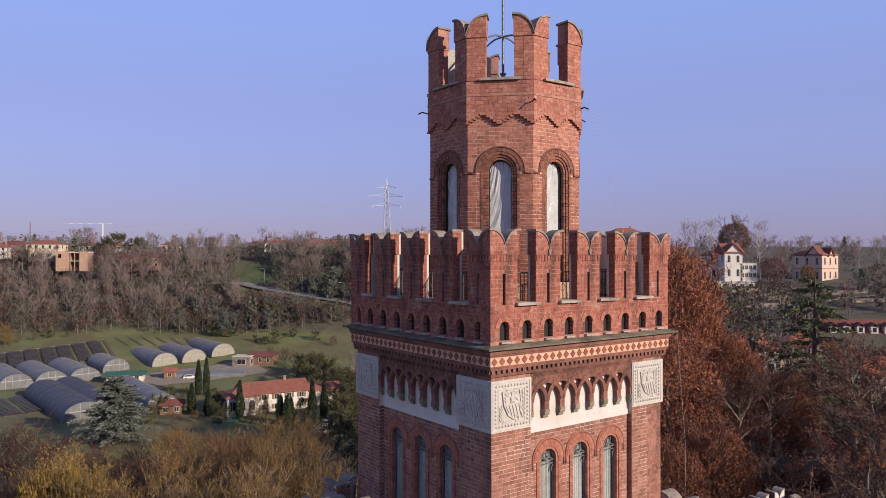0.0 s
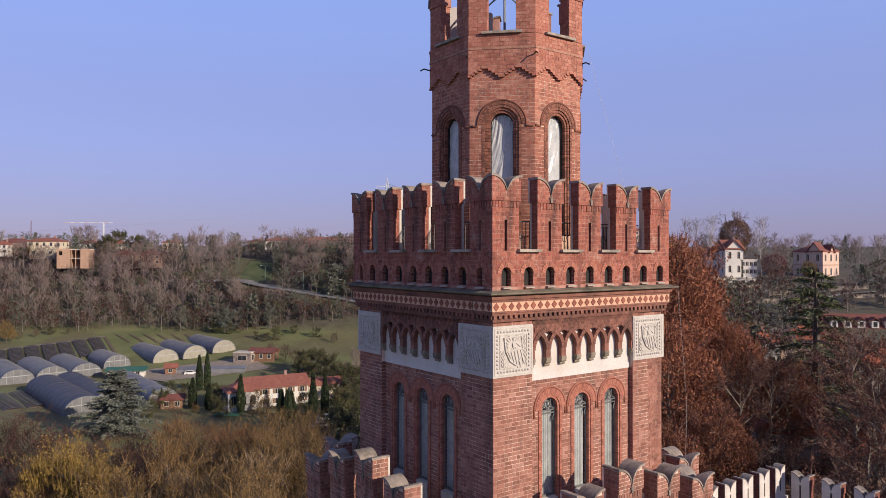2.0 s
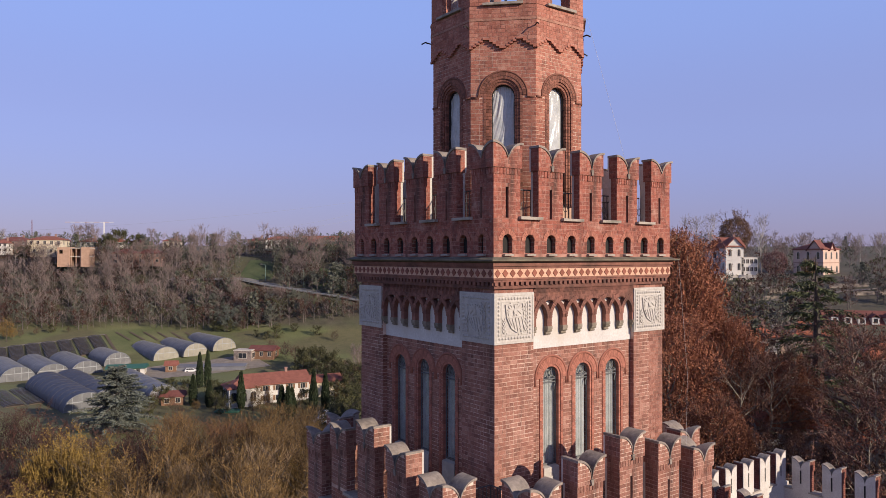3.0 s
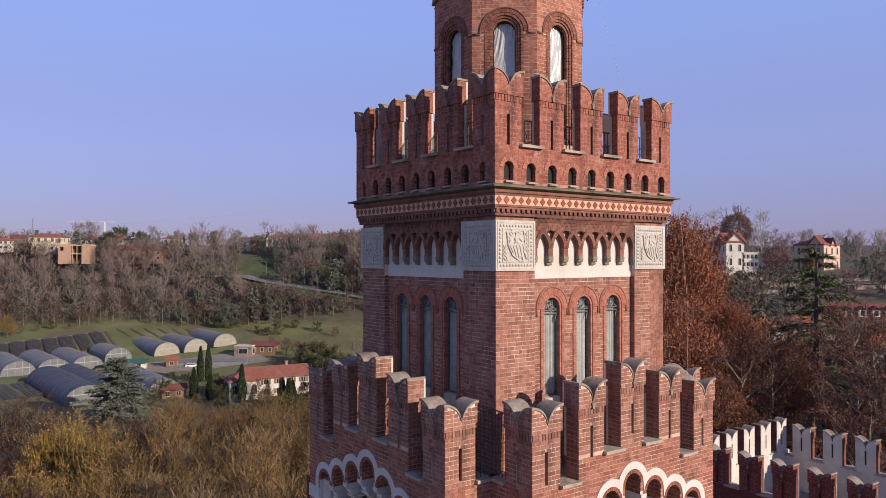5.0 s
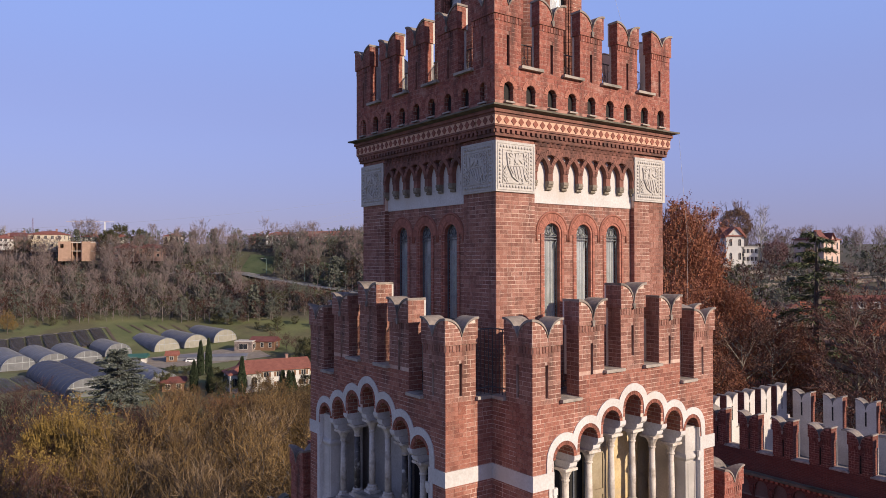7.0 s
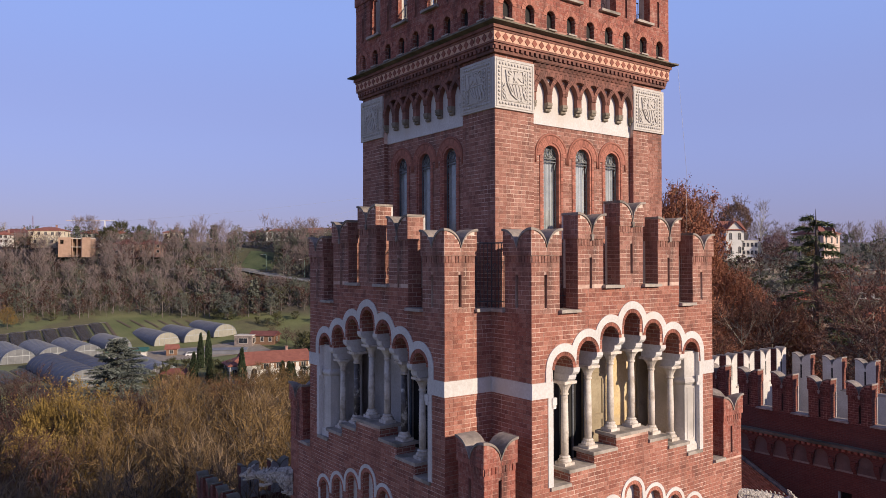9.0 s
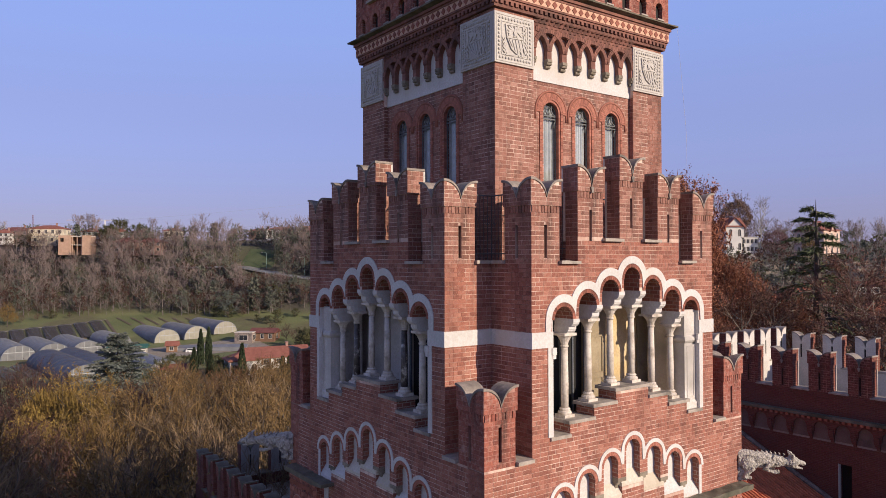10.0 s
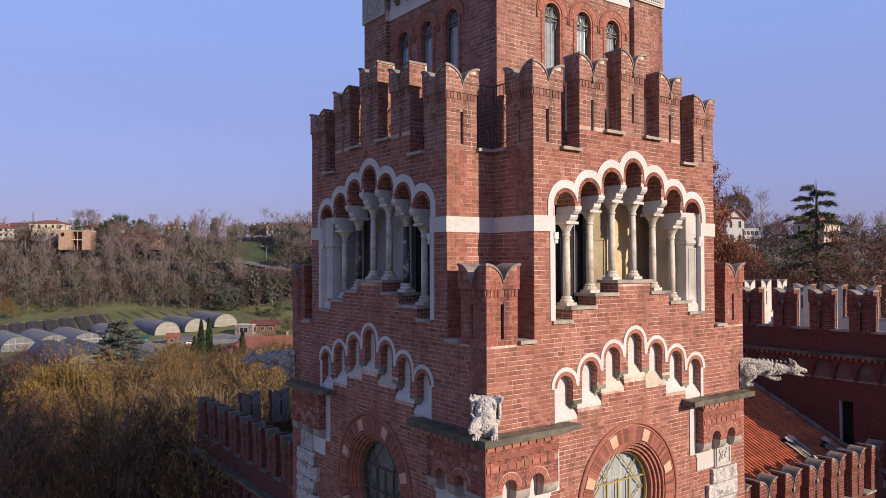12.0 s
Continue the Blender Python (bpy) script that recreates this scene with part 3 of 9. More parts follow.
    out = []
    for me, mat in zip(meshes, (ground, ground, None, bricks, None, None)):
        if mat is not None:
            me = me.copy()
            me.materials[0] = mat
        out.append(me)
    return out if bricks else out[:3]


def sill_mesh(x0, x1, z, y0=-0.14, y1=0.62, t=0.09, key="sill"):
    bm = bmesh.new()
    slab(bm, x0, x1, y0, y1, 3, 2, lambda x, y: z - t, lambda x, y: z + 0.02 * noise.noise((x * 4, y * 4, z)))
    return mesh_of(key, bm, SILL)


# shaft core and floors (one solid inner core keeps the light out)
bm = bmesh.new()
box(bm, -3.3, 3.3, -3.3, 3.3, 28.0, 37.9)
part("inner_core", bm, DARK, tower)
# slab made thick to block daylight behind the parapet holes
bm = bmesh.new()
box(bm, -PA + D, PA - D, -PA + D, PA - D, 37.20, 38.05)
part("upper_terrace", bm, BRICK_RED, tower)
bm = bmesh.new()
box(bm, -5.4, 5.4, -4.0, 4.0, 27.95, 28.2)
part("terrace_floor", bm, LEAD, tower)
bm = bmesh.new()
box(bm, -4.0, 4.0, -5.4, 5.4, 27.9, 28.15)
part("terrace_floor", bm, LEAD, tower)

WINX = (-1.5, 0.0, 1.5)


def brick_arch(bm, x, zb, zs, r0, r1, y0, y1):
    """Jambs and round head of one order of an opening, laid in single bricks."""
    wedge_ring(bm, x, zs, r0, r1, 0, 180, int(r1 * 36), y0, y1, 0.09)
    n = int((zs - zb) / 0.115)
    h = (zs - zb) / n
    for i in range(n):
        for s in (-1, 1):
            a, b = sorted((x + s * r0, x + s * r1))
            box(bm, a, b, y0, y1, zb + h * i + 0.006, zb + h * (i + 1) - 0.006)


def shaft_side(k):
    m = turned(k)
    ground = MORTAR if k < 2 else BRICK
    # corner pier (right half of this side and left half) and the recessed field between
    for s in (-1, 1):
        x0, x1 = sorted((s * 2.45, s * SH))
        bm = bmesh.new()
        box(bm, x0, x1 - (0.77 if s > 0 else 0), -SH, -3.3, 28.0, 36.25)
        part("corner_pier", bm, ground, tower, m=m)
        skin_part([([rect(x0, x1, 28.0, 36.25)], (0, -SH, 0), (1, 0, 0), (0, -1, 0)),
                   ([rect(0, 0.18, 28.0, 34.3)], (s * 2.45, -SH if s < 0 else -SH + 0.18, 0), (0, -s, 0), (-s, 0, 0))], BR_SHAFT, tower, m, 3 + k + s, k < 2)
    bm = bmesh.new()
    loops = [[(-2.45, 28.0), (2.45, 28.0), (2.45, 35.0), (-2.45, 35.0)]] + [arch_hole(x, 29.6, 33.3, 0.36) for x in WINX]
    plate(bm, loops, -3.89, -3.45)
    part("window_wall", bm, ground, tower, m=m)
    skin_part([([rect(-2.45, 2.45, 28.0, 34.28)] + [arch_hole(x, 29.6, 33.3, 0.53) for x in WINX], (0, -3.89, 0), (1, 0, 0), (0, -1, 0))], BR_SHAFT, tower, m, 9 + k, k < 2)
    for x in WINX:
        bm = bmesh.new()
        brick_arch(bm, x, 29.6, 33.3, 0.35, 0.43, -3.90, -3.74)
        brick_arch(bm, x, 29.6, 33.3, 0.43, 0.53, -3.925, -3.80)
        part("arch_ring", bm, TERRACOTTA, tower, m=m)
        bm = bmesh.new()
        wedge_ring(bm, x, 33.3, 0.52, 0.66, -2, 182, 26, -3.93, -3.86)
        part("arch_ring", bm, TERRACOTTA, tower, m=m)
        bm = bmesh.new()
        pts = [(px, -3.90, pz) for px, pz in arc(x, 33.3, 0.705, 0, 180, 20)]
        pts = [(x + 0.705, -3.90, 33.05)] + pts + [(x - 0.705, -3.90, 33.05)]
        tube(bm, pts, 0.042, 6)
        part("hood_mould", bm, TERRACOTTA, tower, m=m, smooth=True)
        w = put("window", None, tower, m)
        w.empty_display_size = 0.2
        bm = bmesh.new()
        plate(bm, [arch_hole(x, 30.42, 33.3, 0.35)], -3.72, -3.715)
        part("pane", bm, GLASS, w)
        bm = bmesh.new()
        plate(bm, [arch_hole(x, 30.40, 33.3, 0.36), arch_hole(x, 30.46, 33.3, 0.33)], -3.77, -3.72)
        # pierced tracery in the head: a ring over two bars with curved struts
        for z in (33.10, 33.20):
            box(bm, x - 0.34, x + 0.34, -3.785, -3.745, z, z + 0.035)
        tube(bm, [(x + 0.12 * math.cos(t), -3.77, 33.40 + 0.12 * math.sin(t)) for t in [2 * math.pi * q / 12 for q in range(13)]], 0.022, 5, caps=False)
        for e in (-1, 1):
            tube(bm, [(x + e * 0.33, -3.77, 33.24), (x + e * 0.20, -3.77, 33.30), (x + e * 0.12, -3.77, 33.40), (x + e * 0.14, -3.77, 33.54), (x + e * 0.20, -3.77, 33.60)], 0.022, 5)
            tube(bm, [(x, -3.77, 33.22), (x + e * 0.08, -3.77, 33.30)], 0.02, 5)
            tube(bm, [(x + e * 0.33, -3.77, 33.09), (x + e * 0.26, -3.77, 32.98), (x + e * 0.25, -3.77, 32.85)], 0.018, 5)
        part("iron_frame", bm, TRACERY, w, "grey iron frame with pierced round tracery")
        bm = bmesh.new()
        slab(bm, x - 0.34, x + 0.34, -3.67, -3.65, 34, 1, lambda a, b: 30.4, lambda a, b: 33.62)
        for v in bm.verts:
            v.co.y += 0.018 * math.sin((v.co.x - x) * 62 + 3 * x) + 0.012 * math.sin((v.co.x - x) * 23)
        part("curtain", bm, SHEET if k == 0 and x == 0.0 else CURTAIN, w, "pale hanging curtain behind the glass")
        bm = bmesh.new()
        slab(bm, x - 0.34, x + 0.34, -3.93, -3.45, 2, 2, lambda a, b: 29.6, lambda a, b: 30.40 - 0.04 * (b < -3.8))
        part("window_sill", bm, PANEL, w, "pale stone block sill")
    # white frieze with small pointed arches on stone corbels
    bm = bmesh.new()
    plate(bm, [[(-2.45, 34.28), (2.45, 34.28), (2.45, 35.95), (-2.45, 35.95)]], -3.93, -3.86)
    part("white_frieze", bm, PLASTER, tower, m=m)
    bm = bmesh.new()
    n, p, zs, ri, ro = 7, 0.70, 35.25, 0.60, 0.74          # interlaced round arches over every second corbel
    out = [(-2.45, 36.25), (-2.45, zs)]
    for i in range(n):
        c = -2.1 + p * i
        up = [0.0, 0.12, 0.24, 0.34, 0.42]
        out += [(c + p / 2 - math.sqrt(ri * ri - z * z), zs + z) for z in up] + [(c, zs + math.sqrt(ri * ri - p * p / 4))]
        out += [(c - p / 2 + math.sqrt(ri * ri - z * z), zs + z) for z in reversed(up)]
    out += [(2.45, zs), (2.45, 36.25)]
    holes = []
    for i in range(n - 1):
        c = -1.75 + p * i
        lf = [(c - p + math.sqrt(ro * ro - z * z), zs + z) for z in (0.27, 0.36, 0.45, 0.53)]
        holes.append([(c, zs + 0.245)] + [(2 * c - x, z) for x, z in lf] + [(c + 0.10, zs + 0.585), (c, zs + 0.597), (c - 0.10, zs + 0.585)] + list(reversed(lf)))
    plate(bm, [out] + holes, -SH - 0.02, -3.93)
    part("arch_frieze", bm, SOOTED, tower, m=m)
    for i in range(n + 1):
        c = -2.45 + p * i
        a0, a1 = (0, 84) if i == 0 else (96, 180) if i == n else (2, 178)
        bm = bmesh.new()
        wedge_ring(bm, c, zs, ri, ro, a0, a1, max(3, int((a1 - a0) / 7)), -SH - (0.055 if i % 2 else 0.045), -SH)
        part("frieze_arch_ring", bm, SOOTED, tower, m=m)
    # two rows of teeth laid askew between the panels
    for j, (z, d) in enumerate(((36.00, 0.06), (36.13, 0.10))):
        bm = bmesh.new()
        for i in range(22):
            x = -2.44 + 4.88 * (i + 0.15 + 0.3 * j) / 22.6
            q = [bm.verts.new(v) for v in ((x, -SH - 0.01, z), (x + 0.17, -SH - 0.01, z), (x + 0.135, -SH - d, z), (x, -SH - 0.01, z + 0.105), (x + 0.17, -SH - 0.01, z + 0.105), (x + 0.135, -SH - d, z + 0.105))]
            for f in ((0, 1, 2), (3, 5, 4), (0, 2, 5, 3), (2, 1, 4, 5), (1, 0, 3, 4)):
                bm.faces.new([q[w] for w in f])
        box(bm, -2.44, 2.44, -SH - d, -SH - 0.01, z + 0.107, z + 0.128)
        part("dentil_course", bm, SOOTED, tower, m=m)["kind"] = "stuff"
    for i in range(n + 1):
        c = -2.45 + p * i
        a, b = max(c - 0.105, -2.44), min(c + 0.105, 2.44)
        bm = bmesh.new()
        box(bm, a, b, -SH - 0.02, -3.93, 35.00, 35.25)
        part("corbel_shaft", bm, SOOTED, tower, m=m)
        bm = bmesh.new()
        box(bm, a, b, -SH - 0.05, -3.93, 34.90, 35.00)
        box(bm, a, b, -SH + 0.02, -3.93, 34.81, 34.90)
        box(bm, a, b, -SH + 0.08, -3.93, 34.71, 34.81)
        tube(bm, [(a, -SH + 0.02, 34.86), (b, -SH + 0.02, 34.86)], 0.055, 8)
        tube(bm, [(a, -SH + 0.08, 34.76), (b, -SH + 0.08, 34.76)], 0.05, 8)
        part("corbel", bm, CORBEL_OLD, tower, m=m)
    # flaring courses, diamond band, cornice
    bm = bmesh.new()
    for j, (z, o) in enumerate(((36.26, 0.115), (36.36, 0.09), (36.47, 0.16), (36.54, 0.20), (36.88, 0.23), (36.96, 0.28))):
        z1 = (36.36, 36.47, 36.54, 36.60, 36.96, 37.06)[j]
        slab(bm, -SH - o, SH - 0.72, -SH - o, -3.3, 1, 1, lambda x, y: z, lambda x, y: z1)
    part("corbel_course", bm, SOOTED, tower, m=m)["kind"] = "stuff"
    bm = bmesh.new()
    n = 40
    for i in range(n):
        x = -SH - 0.15 + (2 * SH + 0.3) * (i + 0.2) / n
        box(bm, x, x + 0.12, -SH - 0.165, -SH - 0.085, 36.362, 36.468)
    part("dentil_course", bm, SOOTED, tower, m=m)["kind"] = "stuff"
    bm = bmesh.new()
    box(bm, -SH - 0.21, SH - 0.72, -SH - 0.21, -3.3, 36.60, 36.88)
    part("diamond_band", bm, DIAMOND_BG, tower, m=m)
    # carved panels on the piers
    for s in (-1, 1):
        pnl = put("carved_panel", None, tower, m @ Matrix.Translation((s * (SH - 0.80), -SH, 35.34)))
        pnl.empty_display_size = 0.2
        put("slab", PANEL_SLAB, pnl)
        put("shield", PANEL_SHIELD, pnl, None, "carved shield with stripes and a bird")
        put("border", PANEL_BORDER, pnl)


# carved coat-of-arms panel, centre at the origin, face towards -y
bm = bmesh.new()
box(bm, -0.86, 0.79, -0.07, 0.05, -0.79, 0.79)
PANEL_SLAB = mesh_of("panel_slab", bm, PANEL)
bm = bmesh.new()
plate(bm, [[(-0.80, -0.73), (0.73, -0.73), (0.73, 0.73), (-0.80, 0.73)], [(-0.775, -0.705), (0.705, -0.705), (0.705, 0.705), (-0.775, 0.705)]], -0.085, -0.07)
plate(bm, [[(-0.60, -0.53), (0.53, -0.53), (0.53, 0.53), (-0.60, 0.53)], [(-0.57, -0.50), (0.50, -0.50), (0.50, 0.50), (-0.57, 0.50)]], -0.09, -0.07)
def pearl(x, z, r=0.038):
    """A rounded pearl of the border."""
    c = bm.verts.new((x, -0.115, z))
    ring = [bm.verts.new((x + r * math.cos(t), -0.10, z + r * math.sin(t))) for t in [math.pi * q / 3 for q in range(6)]]
    foot = [bm.verts.new((x + r * 1.25 * math.cos(t), -0.07, z + r * 1.25 * math.sin(t))) for t in [math.pi * q / 3 for q in range(6)]]
    for q in range(6):
        bm.faces.new((c, ring[q], ring[(q + 1) % 6]))
        bm.faces.new((ring[q], foot[q], foot[(q + 1) % 6], ring[(q + 1) % 6]))
for i in range(11):
    for e in (-0.615, 0.615):
        pearl(-0.655 + i * 0.124, e)
        if 0 < i < 10:
            pearl(-0.69 if e < 0 else 0.62, -0.615 + i * 0.123)
PANEL_BORDER = mesh_of("panel_border", bm, PANEL)
bm = bmesh.new()
shield = [(-0.36, 0.44), (0.34, 0.46), (0.37, 0.05), (0.30, -0.22), (0.06, -0.46), (-0.18, -0.30), (-0.33, 0.02)]
plate(bm, [shield], -0.088, -0.07)
plate(bm, [shield, [(x * 0.90, z * 0.92) for x, z in shield]], -0.125, -0.088)
for i in range(5):      # stripes of the lower field
    x = -0.25 + i * 0.125
    lo = -0.20 - 0.16 * min(i, 4 - i * 0.7)
    plate(bm, [[(x, 0.0), (x + 0.06, 0.0), (x + 0.15, lo), (x + 0.10, lo)]], -0.118, -0.088)
box(bm, -0.31, 0.34, -0.118, -0.088, 0.02, 0.055)
for e in (-1, 1):      # spread wings of the bird, feather by feather
    for j in range(5):
        a = radians(62 - 26 * j)
        r = 0.26 - 0.015 * j
        q = Vector((math.cos(a), math.sin(a)))
        w = Vector((-q.y, q.x)) * 0.028
        c = Vector((0.05, 0.19)) + Vector((0.02 * j, -0.005 * j))
        plate(bm, [[(0.01 + e * p.x, 0.06 + p.y) for p in (c - w, c + q * (r - 0.05) - w, c + q * r, c + q * (r - 0.05) + w, c + w)]], -0.122 - 0.003 * (j % 2), -0.088)
plate(bm, [[(-0.03, 0.39), (0.03, 0.41), (0.09, 0.37), (0.05, 0.33), (0.08, 0.22), (0.05, 0.12), (-0.04, 0.12), (-0.06, 0.22), (-0.02, 0.33)]], -0.135, -0.088)
for e in (-1, 0, 1):
    plate(bm, [[(0.01 + e * 0.03 - 0.02, 0.14), (0.01 + e * 0.03 + 0.02, 0.14), (0.01 + e * 0.08 + 0.02, 0.07), (0.01 + e * 0.08 - 0.02, 0.07)]], -0.12, -0.088)
for e, x0, n in ((1, 0.42, 7), (-1, -0.44, 4)):      # laurel sprigs beside the shield
    tube(bm, [(x0 - e * 0.10, -0.085, -0.46), (x0, -0.095, -0.25), (x0 + e * 0.02, -0.085, -0.46 + 0.125 * n)], 0.012, 4)
    for i in range(n):
        z = -0.44 + i * 0.125
        for f in (-1, 1):
            plate(bm, [[(x0, z), (x0 + f * 0.055, z + 0.045), (x0 + f * 0.085, z + 0.125), (x0 + f * 0.02, z + 0.08)]], -0.11, -0.07)
plate(bm, [[(-0.42, -0.50), (0.40, -0.47), (0.40, -0.44), (-0.42, -0.465)]], -0.11, -0.07)
for v in bm.verts:           # the shield leans a little in its field
    x, z = v.co.x * 1.06, v.co.z * 1.04
    v.co = (x * 0.99 - z * 0.07 - 0.035, -0.07 + (v.co.y + 0.07) * 0.85, z * 0.99 + x * 0.05)
PANEL_SHIELD = mesh_of("panel_shield", bm, PANEL)

for k in range(4):
    shaft_side(k)

# diamonds, one by one, on the two sides that show
bm = bmesh.new()
plate(bm, [[(-0.115, 0), (0, -0.125), (0.115, 0), (0, 0.125)]], -0.02, 0.02)
DIAMOND = mesh_of("diamond_tile", bm, DIAMOND_RED)
for k in range(4):
    band = put("diamond_row", None, tower, turned(k))
    band.empty_display_size = 0.2
    for i in range(28):
        x = -SH - 0.21 + (2 * SH + 0.42) * (i + 0.5) / 28
        put("diamond_tile", DIAMOND, band, Matrix.Translation((x, -SH - 0.21, 36.74)))

bm = bmesh.new()
slab(bm, -4.53, 4.53, -4.53, 4.53, 40, 40, lambda x, y: 37.06 + (0.06 if max(abs(x), abs(y)) > 4.45 else 0), lambda x, y: 37.27 - 0.10 * max(0, max(abs(x), abs(y)) - 4.2) / 0.33 + 0.03 * noise.noise((x * 3, y * 3, 1)))
part("cornice_slab", bm, CORNICE, tower, "mossy dark stone cornice slab")


def parapet_side(k):
    m = turned(k)
    bm = bmesh.new()
    cs = [-3.72 + 0.93 * i for i in range(9)]
    loops = [[(-PA, 37.2), (PA, 37.2), (PA, 38.42), (-PA, 38.42)]] + [arch_hole(c, 37.36, 37.75, 0.19, 8) for c in cs]
    e = 0.0 if k % 2 == 0 else 0.3
    loops[0] = [(-PA + e, 37.2), (PA - e, 37.2), (PA - e, 38.42), (-PA + e, 38.42)]
    plate(bm, loops, -PA, -PA + D)
    part("parapet", bm, MORTAR_RED if k < 2 else BRICK_TOP, tower, m=m)
    # black sheets set into the holes to imitate their shaded depth
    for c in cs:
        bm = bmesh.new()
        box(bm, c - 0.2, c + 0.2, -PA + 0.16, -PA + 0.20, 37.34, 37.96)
        part("hole_dark_sheet", bm, DARK, tower, m=m)
    skin_part([([rect(-PA, PA, 37.27, 38.42)] + [arch_hole(c, 37.2, 37.75, 0.20, 8) for c in cs], (0, -PA, 0), (1, 0, 0), (0, -1, 0))], BR_TOP, tower, m, 20 + k, k < 2)
    for c in cs:
        bm = bmesh.new()
        wedge_ring(bm, c, 37.75, 0.20, 0.36, 0, 180, 11, -PA - 0.022, -PA + 0.03)
        part("arch_ring", bm, TERRACOTTA, tower, m=m)
    for c in cs:
        bm = bmesh.new()
        slab(bm, c - 0.185, c + 0.185, -PA - 0.10, -PA + 0.45, 1, 4, lambda x, y: 37.28, lambda x, y: 37.33 + 0.10 * (y + PA + 0.1))
        part("hole_sill", bm, SILL, tower, m=m)
    for i in range(4):
        a = -PA + 1.08 + 1.866 * i
        put("sill", sill_mesh(a - 0.08, a + 0.86, 38.50), tower, m @ Matrix.Translation((0, -PA, 0)), "grey stone embrasure sill")
    for i in (1, 2, 3):
        put_merlon(MER_TOP, m @ Matrix.Translation((-PA + 1.866 * i, -PA, 38.42)), tower)
    put_merlon(COR_TOP, m @ Matrix.Translation((-PA, -PA, 38.42)), tower)


D = 0.26                                                 # the upper merlons are thinner
MER_TOP = brick_copy(merlon_meshes(0.54, 2.36, 0.80, 0.58, "upper_merlon"), MORTAR_RED, BR_TOP)
COR_TOP = brick_copy(corner_meshes(0.54, 2.36, 0.80, 0.58, "upper_corner"), MORTAR_RED, BR_TOP)
D = 0.5
for k in range(4):
    parapet_side(k)

# ---- octagonal lantern on top ----
RO = 2.95
LAN = Matrix.Translation((0.036, -0.027, 0))          # moved slightly off the tower's axis to fit the camera's view
AP = RO * math.cos(radians(22.5))
SW = RO * math.sin(radians(22.5))          # half width of one side


def oct_side(k):
    m = LAN @ Matrix.Rotation(radians(45 * k), 4, "Z")
    bm = bmesh.new()
    loops = [[(-SW, 38.0), (SW, 38.0), (SW, 46.0), (-SW, 46.0)], arch_hole(0, 39.0, 42.86, 0.60, 14)]
    plate(bm, loops, -AP, -AP + 0.02)
    for v in bm.verts:      # mitre the inner edge
        if v.co.y > -AP + 0.01:
            v.co.y = -AP + 0.5
            if abs(abs(v.co.x) - SW) < 1e-4:
                v.co.x *= (AP - 0.5) / AP
    part("oct_wall", bm, MORTAR_OCT, tower, m=m)
    head = [(-SW, 42.80), (-0.68, 42.80), (-0.68, 42.86)] + list(reversed(arc(0, 42.86, 0.68, 0, 180, 14)))[1:-1] + [(0.68, 42.86), (0.68, 42.80), (SW, 42.80), (SW, 44.9), (-SW, 44.9)]
    skin_part([([rect(-SW, -0.68, 38.0, 42.78)], (0, -AP, 0), (1, 0, 0), (0, -1, 0)), ([rect(0.68, SW, 38.0, 42.78)], (0, -AP, 0), (1, 0, 0), (0, -1, 0))], BR_OCT, tower, m, 30 + k)
    skin_part([([head], (0, -AP, 0), (1, 0, 0), (0, -1, 0))], BR_OCT_UP, tower, m, 70 + k)
    bm = bmesh.new()
    brick_arch(bm, 0, 39.0, 42.86, 0.41, 0.50, -AP + 0.06, -AP + 0.22)
    brick_arch(bm, 0, 39.0, 42.86, 0.50, 0.59, -AP + 0.02, -AP + 0.12)
    brick_arch(bm, 0, 39.0, 42.86, 0.59, 0.68, -AP - 0.02, -AP + 0.06)
    wedge_ring(bm, 0, 42.86, 0.69, 0.81, 0, 180, 26, -AP - 0.035, -AP + 0.04)
    part("arch_ring", bm, RINGS, tower, m=m)
    bm = bmesh.new()
    pts = [(-SW + 0.02, -AP - 0.01, 42.80), (-0.85, -AP - 0.01, 42.80)] + [(px, -AP - 0.01, pz) for px, pz in reversed(arc(0, 42.86, 0.85, 0, 180, 20))] + [(0.85, -AP - 0.01, 42.80), (SW - 0.02, -AP - 0.01, 42.80)]
    tube(bm, pts, 0.04, 6)
    part("hood_mould", bm, RINGS, tower, m=m, smooth=True)
    # wall above the zigzag stands proud
    bm = bmesh.new()
    w2 = SW + 0.035
    zig, zlo, zhi, st = [], 44.46, 44.84, 5
    for half in range(4):
        up = half % 2 == 0
        for j in range(st):
            x0 = -w2 + (half * st + j) * 2 * w2 / (4 * st)
            x1 = x0 + 2 * w2 / (4 * st)
            z = zlo + (zhi - zlo) * ((j + 0.5) / st if up else 1 - (j + 0.5) / st)
            zig += [(x0, z), (x1, z)]
    plate(bm, [zig + [(w2, 45.98), (-w2, 45.98)]], -AP - 0.085, -AP)
    part("zigzag_course", bm, MORTAR_RED, tower, m=m)
    skin_part([([zig + [(w2, 45.98), (-w2, 45.98)]], (0, -AP - 0.085, 0), (1, 0, 0), (0, -1, 0))], BR_OCT_UP, tower, m, 40 + k)
    for half in range(4):
        up = half % 2 == 0
        for j in range(st):
            bm = bmesh.new()
            x0 = -w2 + (half * st + j) * 2 * w2 / (4 * st)
            z = zlo + (zhi - zlo) * ((j + 0.5) / st if up else 1 - (j + 0.5) / st)
            box(bm, x0, x0 + 2 * w2 / (4 * st), -AP - 0.115, -AP - 0.085, z - 0.005, z + 0.05)
            part("zigzag_brick", bm, TERRACOTTA, tower, m=m)
    bm = bmesh.new()
    box(bm, -w2, w2, -AP - 0.103, -AP - 0.086, 45.46, 45.54)
    part("pale_course", bm, PALE_COURSE, tower, m=m)
    # window with a wrinkled plastic sheet
    w = put("window", None, tower, m)
